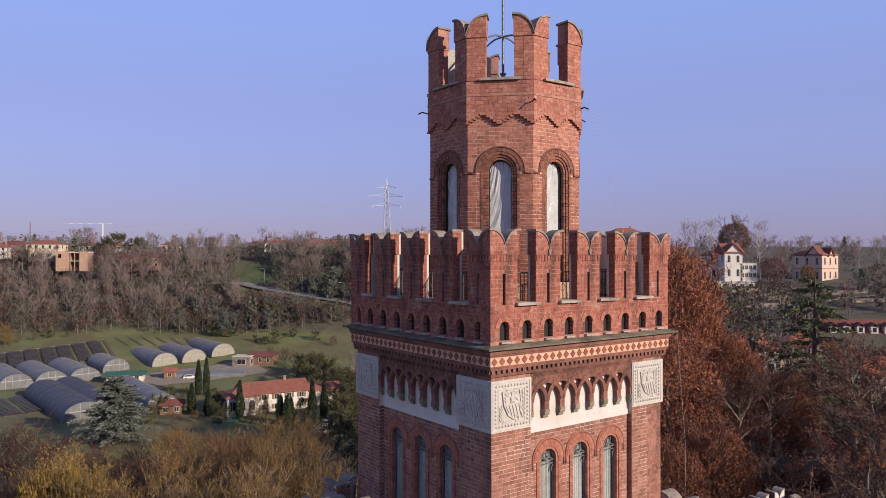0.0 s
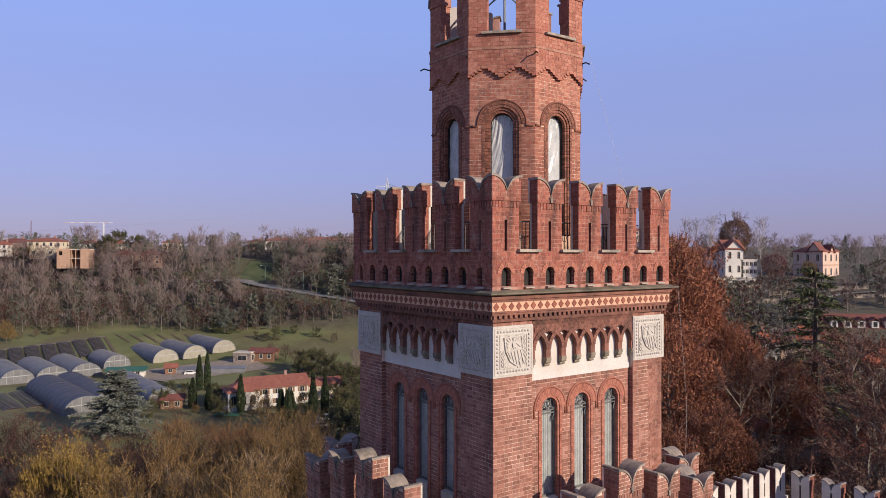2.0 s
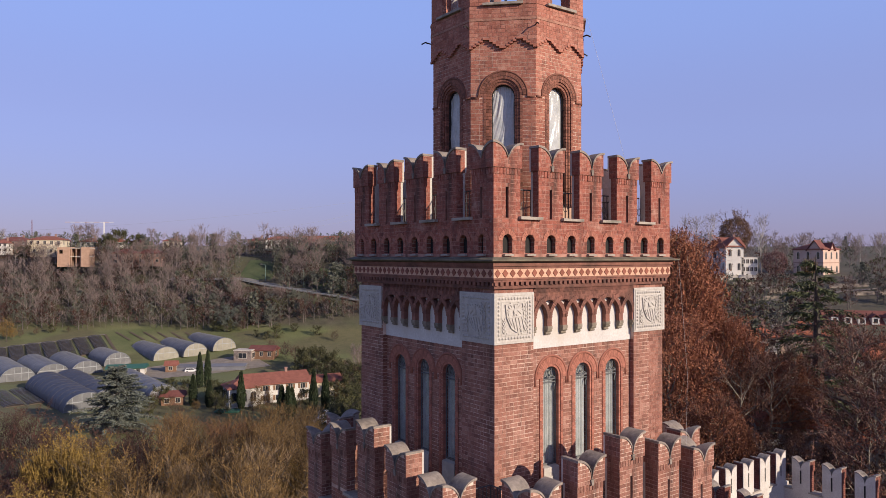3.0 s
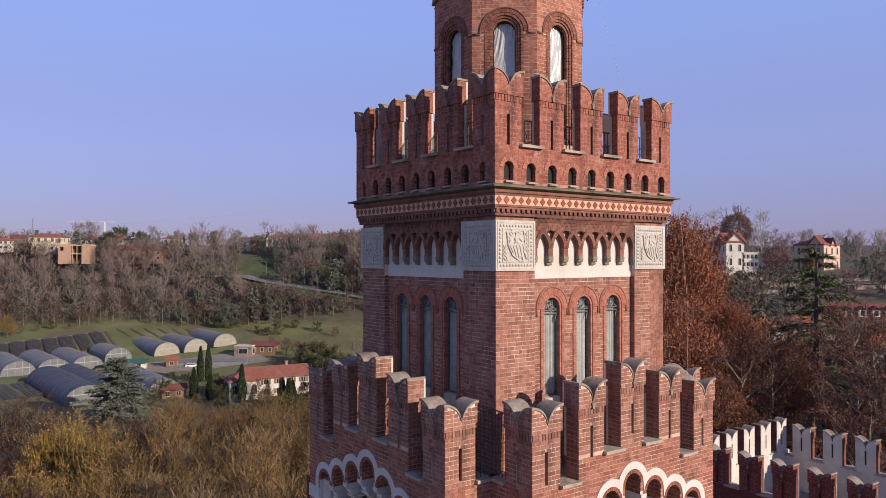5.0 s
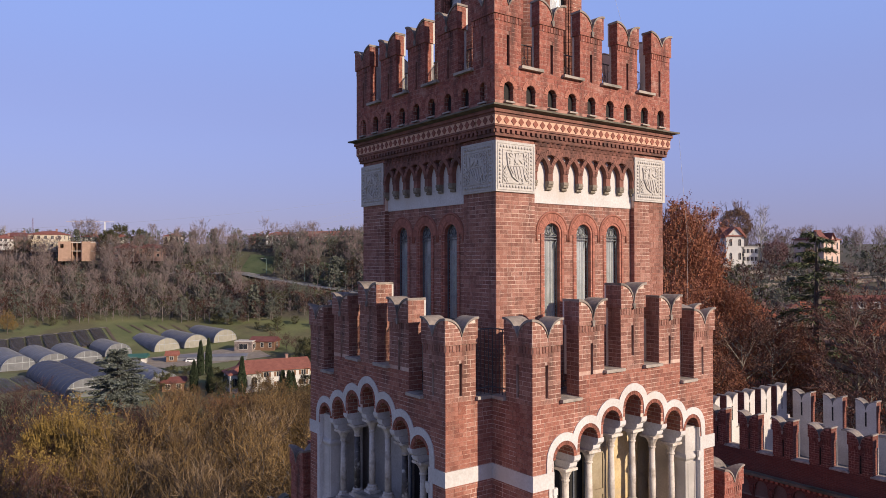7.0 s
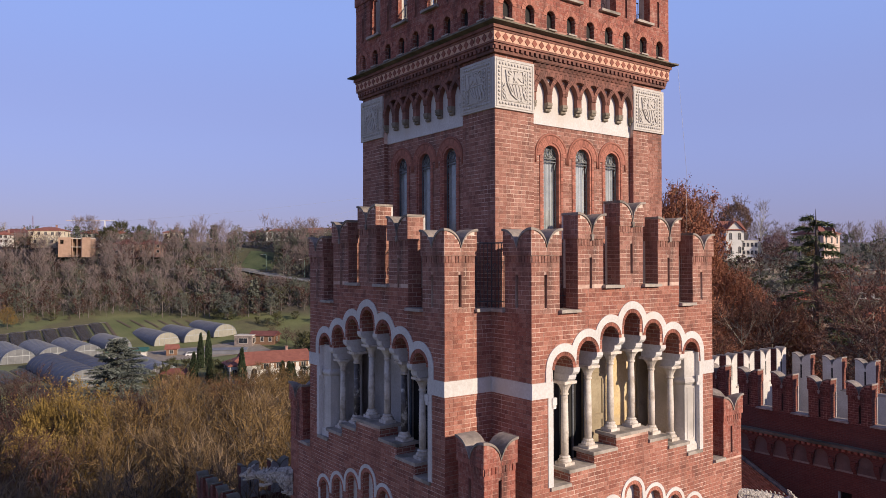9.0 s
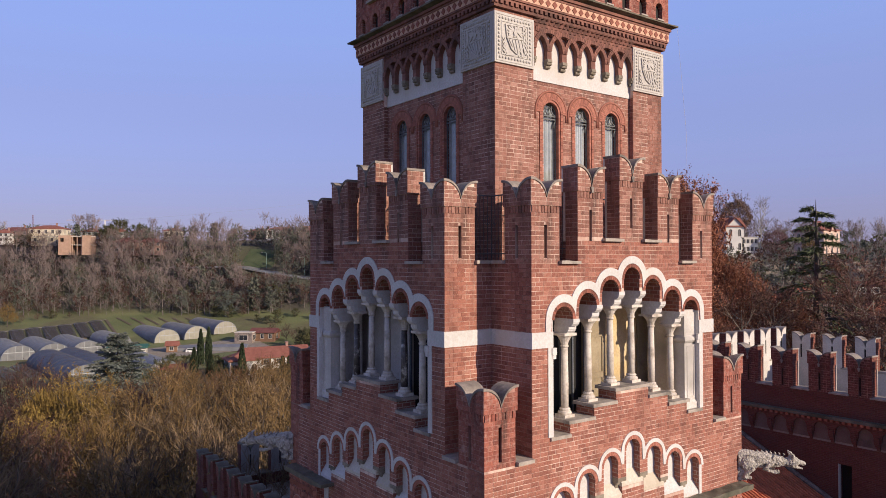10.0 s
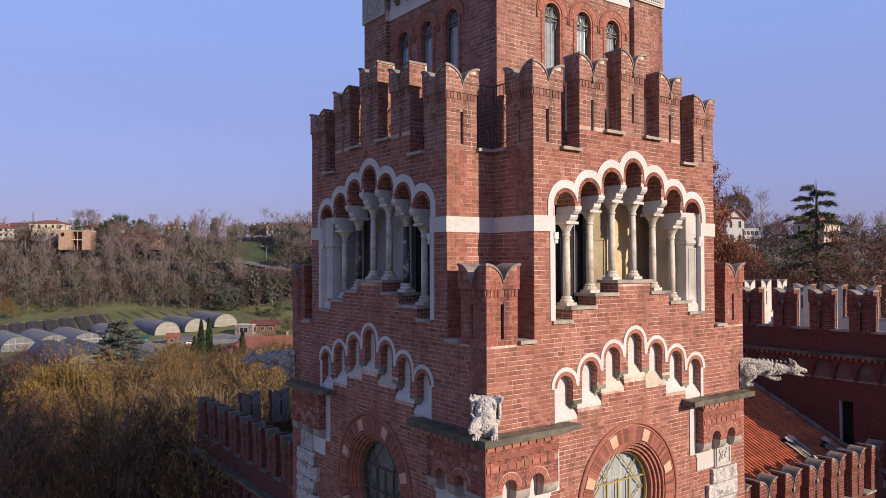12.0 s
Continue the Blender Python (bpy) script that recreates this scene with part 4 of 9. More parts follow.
    w.empty_display_size = 0.2
    bm = bmesh.new()
    plate(bm, [arch_hole(0, 39.0, 42.86, 0.42), arch_hole(0, 39.05, 42.86, 0.375)], -AP + 0.20, -AP + 0.28)
    part("window_frame", bm, IRON, w)
    bm = bmesh.new()
    nx, nz = 44, 90
    def crease(x, z):
        sweep = x * 1.9 + 0.55 * (43.2 - z) * (0.35 - x)
        q = 0.030 * noise.noise((x * 2.2 + k * 7, z * 0.7, 3.1)) + 0.034 * noise.noise((sweep * 8, z * 0.8, k)) + 0.016 * noise.noise((sweep * 21 + k, z * 1.5, 8.0))
        return -AP + 0.27 + q
    rows = [[bm.verts.new((x, crease(x, z), z)) for x in [-0.42 + 0.84 * i / nx for i in range(nx + 1)]] for z in [39.0 + 4.3 * j / nz for j in range(nz + 1)]]
    for a, b in zip(rows, rows[1:]):
        for i in range(nx):
            bm.faces.new((a[i], a[i + 1], b[i + 1], b[i]))
    for f in [f for f in bm.faces if math.hypot(f.calc_center_median().x, max(0, f.calc_center_median().z - 42.86)) > 0.44]:
        bm.faces.remove(f)
    part("plastic_sheet", bm, SHEET, w, "creased translucent plastic sheet over the window", smooth=True)
    # embrasure sill on every side, merlon round every corner
    put("sill", sill_mesh(-0.70, 0.70, 46.08), tower, m @ Matrix.Translation((0, -AP - 0.06, 0)), "grey stone embrasure sill")


def oct_merlon_meshes():
    """A merlon bent round a corner of the octagon; the corner at the origin of x, sides along +-22.5 degrees."""
    body, head, cope = bmesh.new(), bmesh.new(), bmesh.new()
    w, h, zc = 0.66, 2.30, 1.50
    c = math.cos(radians(22.5))
    def bend(bm):
        for v in bm.verts:
            x, y = v.co.x, v.co.y
            s = 1 if x > 0 else -1
            a = radians(22.5) * s
            x2 = x - s * 0.0
            if abs(x) < 1e-6:
                v.co.x, v.co.y = 0, y / c
            else:
                v.co.x, v.co.y = x * math.cos(a) - y * math.sin(a) * 1.0, abs(x) * math.sin(abs(a)) + y * math.cos(a)
        return bm
    f = swallow(w + 0.03, h - 0.06)
    def half(bm, x0, x1, y0, y1, nx, lo, hi):
        slab(bm, x0, 0, y0, y1, nx, 1, lo, hi)
        slab(bm, 0, x1, y0, y1, nx, 1, lo, hi)
    half(body, -w, w, 0, 0.42, 2, lambda x, y: 0, lambda x, y: zc)
    half(head, -w - 0.03, w + 0.03, -0.04, 0.46, 12, lambda x, y: zc, lambda x, y: f(x + w + 0.03))
    half(cope, -w - 0.08, w + 0.08, -0.09, 0.51, 14, lambda x, y: f(x + w + 0.03), lambda x, y: f(x + w + 0.03) + 0.07)
    for b in (body, head, cope):
        bend(b)
    lob = [(x, f(x + w + 0.03)) for x in [(w + 0.03) * i / 12 for i in range(13)]]
    specs = []
    ca, sa = math.cos(radians(22.5)), math.sin(radians(22.5))
    for s in (-1, 1):
        al, out = (ca, s * sa, 0), (s * sa, -ca, 0)
        fl = lambda lp: [(s * x, z) for x, z in lp]
        o2 = tuple(0.04 * q for q in out)
        specs += [([fl(rect(0, w, 0, zc))], (0, 0, 0), al, out), ([fl([(0, zc)] + lob + [(w + 0.03, zc)])], o2, al, out)]
        e = (s * w * ca, w * sa, 0)
        specs.append(([rect(0, 0.42, 0, h - 0.1)], e if s > 0 else (e[0] + s * -0.42 * sa * 1, e[1] + 0.42 * ca, 0), (-sa, ca, 0) if s > 0 else (-sa, -ca, 0), (s * ca, sa, 0)))
    return [mesh_of("oct_body", body, MORTAR_RED), mesh_of("oct_head", head, MORTAR_RED), mesh_of("oct_coping", cope, COPING), brick_skin(specs, BR_OCT_UP, "oct_bricks", 5)]


OM = oct_merlon_meshes()
for k in range(8):
    oct_side(k)
    put_merlon(OM, LAN @ Matrix.Rotation(radians(45 * k + 22.5), 4, "Z") @ Matrix.Translation((0, -RO - 0.07, 46.0)), tower)
bm = bmesh.new()
lathe(bm, [(2.75, 45.3), (2.75, 45.45)], 0, 0, 8)
part("lantern_floor", bm, LEAD, tower, m=Matrix.Rotation(radians(22.5), 4, "Z"))
bm = bmesh.new()
lathe(bm, [(1.9, 37.9), (1.9, 45.3)], 0, 0, 8)
part("lantern_core", bm, DARK, tower, m=Matrix.Rotation(radians(22.5), 4, "Z"))

# mast with bent stays on the lantern roof
mast = put("mast", None, tower, Matrix.Translation((0.06, 0.14, 0)))
mast.empty_display_size = 0.2
bm = bmesh.new()
tube(bm, [(0, 0, 45.45), (0, 0, 51.5)], 0.05, 8)
tube(bm, [(0, 0, 45.45), (0, 0, 46.9)], 0.085, 8)
for z in (46.3, 46.6, 46.9):
    lathe(bm, [(0.12, z), (0.12, z + 0.06)], 0, 0, 8)
part("pole", bm, PIPE, mast)
for a in (8, 98, 188, 278):
    bm = bmesh.new()
    d = Vector((math.cos(radians(a)), math.sin(radians(a)), 0))
    tube(bm, [d * 0.03 + Vector((0, 0, 48.38))] + [d * (2.05 * math.sin(radians(t))) + Vector((0, 0, 45.9 + 2.5 * math.cos(radians(t)))) for t in range(12, 91, 6)], 0.036, 6)
    part("stay", bm, PIPE, mast)
hut = put("roof_boards", None, tower, Matrix.Translation((0, 0, 45.45)))
hut.empty_display_size = 0.2
for x, y, w, h, lab, mat in ((-1.84, 0.97, 0.23, 2.30, "whitewashed upright board", PLASTER), (-1.68, -0.90, 0.20, 1.62, "grey board leaning upright", PLASTER_OLD)):
    bm = bmesh.new()
    plate(bm, [[(-w, 0), (w, 0), (w, h - 0.06), (w - 0.08, h), (-w + 0.06, h - 0.03)]], -0.04, 0.04)
    box(bm, -w - 0.01, w + 0.01, -0.055, -0.042, h * 0.42, h * 0.42 + 0.05)
    part("board", bm, mat, hut, lab, Matrix.Translation((x, y, 0)) @ Matrix.Rotation(radians(-36.2), 4, "Z"))
# short iron spouts below the lantern battlements
for k in range(8):
    bm = bmesh.new()
    a = radians(45 * k + 22.5 - 90)
    d = Vector((math.cos(a), math.sin(a), 0))
    tube(bm, [d * 2.95 + Vector((0, 0, 45.22)), d * 3.22 + Vector((0, 0, 45.28)), d * 3.36 + Vector((0, 0, 45.20))], 0.026, 6)
    part("spout", bm, IRON, tower)
# ---- loggia storey (a cross) and the square base below it ----
AX = [-3.09 + 1.03 * i for i in range(7)]                     # loggia arches
AS = [26.69, 27.06, 27.44, 27.81, 27.44, 27.06, 26.69]        # their springings
BX = [-3.15 + 1.05 * i for i in range(7)]                     # blind arcade
BS = [21.42, 21.76, 22.10, 22.47, 22.10, 21.76, 21.42]
BB = [20.44, 20.73, 21.07, 21.39, 21.07, 20.73, 20.44]        # stepped foot of its white field
SILLS = [(0.78, 24.40), (1.79, 24.02), (2.83, 23.66), (3.56, 23.28)]
ROSE_X = (-0.30, 0.20, -0.12, -0.12)
ROSE_Z, ROSE_SIZE = 17.70, 1.10


def loggia_outline():
    r = 0.38
    out = [(-3.56, 23.28), (-3.56, AS[0])]
    for i, (x, s) in enumerate(zip(AX, AS)):
        left = x - r if i else -3.50
        right = x + r if i < 6 else 3.50
        if i:
            out.append((left, min(AS[i - 1], s)))
        a = [(x + (px - x) * ((x - left) / r if px < x else (right - x) / r), pz) for px, pz in reversed(arc(x, s, r, 0, 180, 12))]
        out += a
        if i < 6:
            out.append((right, min(s, AS[i + 1])))
    out += [(3.56, AS[6]), (3.56, 23.28)]
    for (x, z), (xn, zn) in zip(reversed(SILLS[1:]), reversed(SILLS[:-1])):
        out += [(xn, z), (xn, zn)]
    for (x, z), (xn, zn) in zip(SILLS[:-1], SILLS[1:]):
        out += [(-x, z), (-x, zn)]
    clean = []
    for p in out:
        if not clean or math.dist(p, clean[-1]) > 1e-4:
            clean.append(p)
    return clean


def blind_outline():
    r = 0.33
    out = [(BX[0] - r - 0.0, BB[0])]
    for i, (x, s) in enumerate(zip(BX, BS)):
        if i:
            foot = min(s, BS[i - 1]) - 0.42
            out += [(BX[i - 1] + r, foot), (x - r, foot)]
        out += [(x - r, s)] + list(reversed(arc(x, s, r, 0, 180, 12)))[1:-1] + [(x + r, s)]
    out.append((BX[6] + r, BB[6]))
    for i in range(6, 0, -1):
        e = (BX[i] + BX[i - 1]) / 2
        out += [(e, BB[i]), (e, BB[i - 1])] if BB[i] != BB[i - 1] else []
    clean = []
    for p in out:
        if not clean or math.dist(p, clean[-1]) > 1e-4:
            clean.append(p)
    return clean


def scallop(bm, X, S, rin, rout, y0, y1, foot):
    """White band that follows a stepped row of arches: outside of radius rout, inside rin."""
    n = 260
    xl, xr = X[0] - rout, X[-1] + rout
    top, low = [], []
    for j in range(n + 1):
        x = xl + (xr - xl) * j / n
        hi = max((s + math.sqrt(max(rout ** 2 - (x - c) ** 2, 0)) if abs(x - c) <= rout + 1e-9 else -1) for c, s in zip(X, S))
        ins = [s + math.sqrt(rin ** 2 - (x - c) ** 2) for c, s in zip(X, S) if abs(x - c) < rin]
        if ins:
            lo = max(ins)
        elif x < X[0] or x > X[-1]:
            lo = foot
        else:
            lo = min(s for c, s in sorted(zip(X, S), key=lambda q: abs(q[0] - x))[:2])
        top.append((x, max(hi, lo + 0.02)))
        low.append((x, lo))
    plate(bm, [low + list(reversed(top))], y0, y1)


FRONT = -OUT
COURSE = (28.32 - 11.0) / round((28.32 - 11.0) / ROW)
NEAR = rect(-BASE, -3.90, 11.0 + 72 * COURSE, 11.0 + 90 * COURSE)          # stretch of wall next to the camera's way


def arm_side(k):
    m = STOREY @ turned(k)
    ground = MORTAR if k < 2 else BRICK
    # front wall of arm and base in one plane
    bm = bmesh.new()
    top = [(ARM, 22.85), (ARM, 28.32), (-ARM, 28.32), (-ARM, 22.85)]
    outer = [(-BASE, 0.0), (BASE, 0.0), (BASE, 22.78), (ARM, 22.78)] + top[1:-1] + [(-ARM, 22.78), (-BASE, 22.78)]
    e = 0.0 if k % 2 == 0 else 0.72
    outer[0], outer[1], outer[2], outer[-1] = (-BASE + e, 0.0), (BASE - e, 0.0), (BASE - e, 22.78), (-BASE + e, 22.78)
    loops = [outer, loggia_outline(), blind_outline(), [(ROSE_X[k] + 1.60 * ROSE_SIZE * math.cos(a), ROSE_Z + 1.60 * ROSE_SIZE * math.sin(a)) for a in [2 * math.pi * j / 40 for j in range(40)]]]
    plate(bm, loops, FRONT, FRONT + 0.72)
    part("front_wall", bm, ground, tower, m=m)
    bm = bmesh.new()
    box(bm, -2.46, 2.46, FRONT, FRONT + D, 28.32, 29.0)
    part("raised_parapet", bm, ground, tower, m=m)
    skin_part([([rect(-2.46, 2.46, 28.32, 29.0)], (0, FRONT, 0), (1, 0, 0), (0, -1, 0)), ([rect(0, D, 28.32, 29.0)], (2.46, FRONT, 0), (0, 1, 0), (1, 0, 0)), ([rect(0, D, 28.32, 29.0)], (-2.46, FRONT + D, 0), (0, -1, 0), (-1, 0, 0))], BR_WALL, tower, m, 54 + k, k < 2)
    ring = lambda r: [(ROSE_X[k] + r * math.cos(a), ROSE_Z + r * math.sin(a)) for a in [2 * math.pi * j / 48 for j in range(48)]]
    clear = [rect(-3.76, -3.56, 23.36, 25.9), rect(3.56, 3.76, 23.36, 25.9)]
    lay_out = [(-BASE, 11.0), (BASE, 11.0)] + [(BASE, 22.78)] + outer[3:-1] + [(-BASE, 22.78)]
    holes = [loggia_outline(), blind_outline(), ring(2.0 * ROSE_SIZE)]
    if k == 0:
        holes.append(NEAR)
    skin_part([([lay_out] + holes, (0, FRONT, 0), (1, 0, 0), (0, -1, 0))], BR_WALL, tower, m, 50 + k, k < 2)
    # sides of the arm down to the corner deck
    for s in (-1, 1):
        a, b = sorted((s * (ARM - 0.45), s * ARM))
        bm = bmesh.new()
        box(bm, a, b, FRONT + 0.72, -ARM + 0.44, 22.3, 28.32)
        part("arm_wall", bm, ground, tower, m=m)
        skin_part([([rect(0, OUT - ARM, 22.5, 28.32)], (s * ARM, FRONT if s > 0 else -ARM, 0), (0, s, 0), (s, 0, 0))], BR_WALL, tower, m, 60 + k + s, k < 2)
    bm = bmesh.new()
    box(bm, -3.9, 3.9, FRONT + 0.72, -SH + 0.3, 27.75, 27.9)
    part("loggia_ceiling", bm, BRICK_RED, tower, m=m)
    bm = bmesh.new()
    box(bm, -3.9, 3.9, FRONT + 0.72, -SH + 0.3, 22.95, 23.15)
    part("loggia_floor", bm, SILL, tower, m=m)
    # back wall with shallow plaster niches
    bm = bmesh.new()
    lit = k % 2 == 0                    # yellowed niche and tall dark doors on this side, a grey wall with one door on the other
    door = (-3.4, 0.10) if lit else (-0.55, 2.9)
    niches = ([arch_hole(1.95, 23.3, 26.2, 0.86, 14)] if lit else []) + [rect(door[0], door[1], 23.2, 27.0)]
    plate(bm, [[(-3.9, 23.15), (3.9, 23.15), (3.9, 27.75), (-3.9, 27.75)]] + niches, -SH - 0.02, -SH + 0.25)
    part("loggia_back_wall", bm, BEIGE if lit else PLASTER_OLD, tower, m=m)
    if lit:
        bm = bmesh.new()
        box(bm, 1.0, 2.9, -SH + 0.04, -SH + 0.2, 23.2, 27.2)
        part("niche_back", bm, YELLOW, tower, m=m)
        bm = bmesh.new()
        plate(bm, [rect(0.30, 0.98, 23.2, 26.0), rect(0.40, 0.88, 23.4, 24.4), rect(0.40, 0.88, 24.6, 25.8)], -SH - 0.06, -SH - 0.022)
        part("panel_door", bm, BEIGE, tower, "stained beige panelled door", m)
    # black sheet in place of the unlit room behind the doors
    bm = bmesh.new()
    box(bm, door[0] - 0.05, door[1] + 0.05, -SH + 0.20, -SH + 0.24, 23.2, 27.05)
    part("dark_opening_fill", bm, DARK, tower, m=m)
    bm = bmesh.new()
    n = 7 if lit else 5
    bars = [door[0] + 0.06 + (door[1] - door[0] - 0.12) * i / (n - 1) for i in range(n)]
    for x in bars:
        box(bm, x - 0.022, x + 0.022, -SH, -SH + 0.06, 23.2, 27.0)
    part("door_frame", bm, PIPE, tower, m=m)
    # plaster piers at both ends of the loggia
    for s in (-1, 1):
        bm = bmesh.new()
        a, b = sorted((s * 3.05, s * 3.92))
        box(bm, a, b, FRONT + 0.722, -SH - 0.5, 23.15, 27.75)
        a, b = sorted((s * 3.50, s * 3.80))
        box(bm, a, b, FRONT + 0.30, FRONT + 0.72, 23.29, 26.69)
        for z, o in ((25.55, 0.03), (25.63, 0.06), (25.71, 0.04)):
            a, b = sorted((s * (3.50 - o), s * 3.60))
            box(bm, a, b, FRONT + 0.28, FRONT + 0.75, z, z + 0.07)
            a, b = sorted((s * (3.05 - o), s * 3.5))
            box(bm, a, b, FRONT + 0.715, FRONT + 0.80, z, z + 0.07)
        part("end_pier", bm, PLASTER_OLD, tower, m=m)
        bm = bmesh.new()
        a, b = sorted((s * 3.532, s * 3.557))
        box(bm, a, b, FRONT - 0.002, FRONT + 0.70, 23.37, 26.69)
        part("reveal_lining", bm, PLASTER, tower, m=m)
        if s == (1 if k % 2 == 0 else -1):       # broad moulded pilaster at one end
            bm = bmesh.new()
            rings = []
            for o, z in ((0.06, 23.36), (0.06, 23.56), (0.03, 23.60), (0.0, 23.64), (0.0, 25.58), (0.04, 25.62), (0.08, 25.68), (0.08, 25.75), (0.04, 25.80), (0.0, 25.84), (0.0, 26.72)):
                rings.append([bm.verts.new((s * x, FRONT + y, z)) for x, y in ((2.92 - o, 0.13 - o), (3.555, 0.13 - o), (3.555, 0.90), (2.92 - o, 0.90))])
            for p, q in zip(rings, rings[1:]):
                for i in range(4):
                    bm.faces.new((p[i], p[(i + 1) % 4], q[(i + 1) % 4], q[i]))
            bm.faces.new(rings[0])
            bm.faces.new(rings[-1])
            part("end_pilaster", bm, PLASTER_OLD, tower, "moulded grey-white plaster pilaster", m)
            bm = bmesh.new()
            a, b = sorted((s * 3.05, s * 3.45))
            plate(bm, [rect(a, b, 23.74, 25.5), rect(a + 0.04, b - 0.04, 23.78, 25.46)], FRONT + 0.115, FRONT + 0.128)
            part("pilaster_panel", bm, PLASTER_OLD, tower, m=m)
    # stepped stone sills, columns and brackets
    steps = [(-3.66, -2.83, 23.28), (-2.93, -1.79, 23.66), (-1.89, -0.78, 24.02), (-0.88, 0.88, 24.40), (0.78, 1.89, 24.02), (1.79, 2.93, 23.66), (2.83, 3.66, 23.28)]
    for a, b, z in steps:
        bm = bmesh.new()
        slab(bm, a, b, FRONT - 0.07, FRONT + 0.78, 4, 3, lambda x, y: z - 0.02, lambda x, y: z + 0.08 + 0.012 * noise.noise((x * 5, y * 5, z)))
        part("step_sill", bm, SILL, tower, m=m, label="grey stone step sill")
    for j, x in enumerate((-2.575, -1.545, -0.515, 0.515, 1.545, 2.575)):
        z0 = (23.74, 24.10, 24.48, 24.48, 24.10, 23.74)[j]
        z1 = (26.25, 26.63, 26.98, 26.98, 26.63, 26.25)[j]
        s = (AS[0], AS[1], AS[2], AS[2], AS[1], AS[0])[j]
        y = FRONT + 0.46
        c = put("column", None, tower, m)
        c.empty_display_size = 0.2
        bm = bmesh.new()
        lathe(bm, [(0.112, z0 + 0.26), (0.116, z0 + 1.0), (0.096, z1 - 0.42)], x, y, 14)
        dark = j in (1, 4) and k == 1
        part("shaft", bm, MARBLE_DARK if dark else MARBLE, c, "dark veined marble shaft" if dark else "", smooth=True)
        bm = bmesh.new()
        box(bm, x - 0.21, x + 0.21, y - 0.21, y + 0.21, z0 - 0.02, z0 + 0.09)
        lathe(bm, [(0.20, z0 + 0.09), (0.215, z0 + 0.13), (0.19, z0 + 0.18), (0.15, z0 + 0.20), (0.17, z0 + 0.24), (0.14, z0 + 0.28)], x, y, 14)
        part("column_base", bm, MARBLE, c)
        bm = bmesh.new()
        lathe(bm, [(0.096, z1 - 0.44), (0.125, z1 - 0.42), (0.125, z1 - 0.38), (0.105, z1 - 0.36), (0.12, z1 - 0.28), (0.18, z1 - 0.16), (0.25, z1 - 0.08)], x, y, 14)
        box(bm, x - 0.26, x + 0.26, y - 0.26, y + 0.30, z1 - 0.08, z1 + 0.0)
        part("capital", bm, MARBLE, c, smooth=False)
        bm = bmesh.new()
        h = (s - z1) / 2
        for q, (d0, wd) in enumerate(((0.33, 0.16), (0.50, 0.135))):
            za, zb = z1 + h * q, z1 + h * (q + 1)
            f0 = y - d0
            prof = [(f0 + 0.10, za), (f0 + 0.02, za + 0.08), (f0 + 0.02, za + 0.11), (f0, za + 0.12), (f0, zb)]
            pts = [(yy, zz) for yy, zz in prof] + [(FRONT + 0.74, zb), (FRONT + 0.74, za)]
            b2 = bmesh.new()
            plate(b2, [pts], -wd, wd)
            for v in b2.verts:
                v.co = Vector((x + v.co.y, v.co.x, v.co.z))
            tmp = bpy.data.meshes.new("tmp")
            b2.to_mesh(tmp)
            b2.free()
            bm.from_mesh(tmp)
            bpy.data.meshes.remove(tmp)
        part("bracket", bm, PLASTER, c, "stepped white stone bracket")
    # brick rings of the loggia arches, brick by brick
    for x, s in zip(AX, AS):
        a = put("loggia_arch", None, tower, m @ Matrix.Translation((x, FRONT, s)))
        a.empty_display_size = 0.2
        n = 15
        for j in range(n):
            put("brick", VOUSSOIR, a, Matrix.Rotation(-radians(180 * (j + 0.5) / n), 4, "Y"))
    bm = bmesh.new()
    scallop(bm, AX, AS, 0.505, 0.74, FRONT - 0.035, FRONT - 0.003, 26.36)
    part("white_hood", bm, PLASTER, tower, "white plaster band round the stepped arches", m)
    for s in (-1, 1):
        bm = bmesh.new()
        a, b = sorted((s * 3.54, s * 3.74))
        box(bm, a, b, FRONT - 0.03, FRONT + 0.04, 23.36, 25.92)
        part("white_jamb", bm, PLASTER, tower, m=m)
        bm = bmesh.new()
        a, b = sorted((s * 3.54, s * (ARM + 0.025)))
        box(bm, a, b, FRONT - 0.036, FRONT - 0.003, 25.92, 26.37)
        a, b = sorted((s * ARM, s * (ARM + 0.025)))
        box(bm, a, b, FRONT - 0.003, -ARM - 0.025, 25.92, 26.37)
        part("white_band", bm, PLASTER, tower, m=m)
        bm = bmesh.new()
        a, b = sorted((s * 3.42, s * 3.6))
        box(bm, a, b, FRONT - 0.06, FRONT + 0.02, 25.70, 25.90)
        box(bm, a, b, FRONT - 0.03, FRONT + 0.02, 25.58, 25.70)
        part("jamb_corbel", bm, PLASTER, tower, m=m)
    # blind arcade below
    bm = bmesh.new()
    box(bm, -3.62, 3.62, FRONT + 0.24, FRONT + 0.34, 20.2, 23.0)
    part("blind_field", bm, PLASTER, tower, m=m)
    for i, x in enumerate(BX):
        e0 = x - 0.33 if i == 0 else (BX[i - 1] + x) / 2
        e1 = x + 0.33 if i == 6 else (BX[i + 1] + x) / 2
        bm = bmesh.new()
        z0, z1 = BB[i] + 0.003, BB[i] + 0.42
        q = [bm.verts.new(p) for p in ((e0, FRONT + 0.01, z0), (e1 - 0.002, FRONT + 0.01, z0), (e1 - 0.002, FRONT + 0.24, z0), (e0, FRONT + 0.24, z0), (e0, FRONT + 0.235, z1), (e1 - 0.002, FRONT + 0.235, z1), (e0, FRONT + 0.01, z0 + 0.10), (e1 - 0.002, FRONT + 0.01, z0 + 0.10))]
        for fc in ((0, 1, 7, 6), (6, 7, 5, 4), (0, 6, 4, 3), (1, 2, 5, 7), (0, 3, 2, 1), (3, 4, 5, 2)):
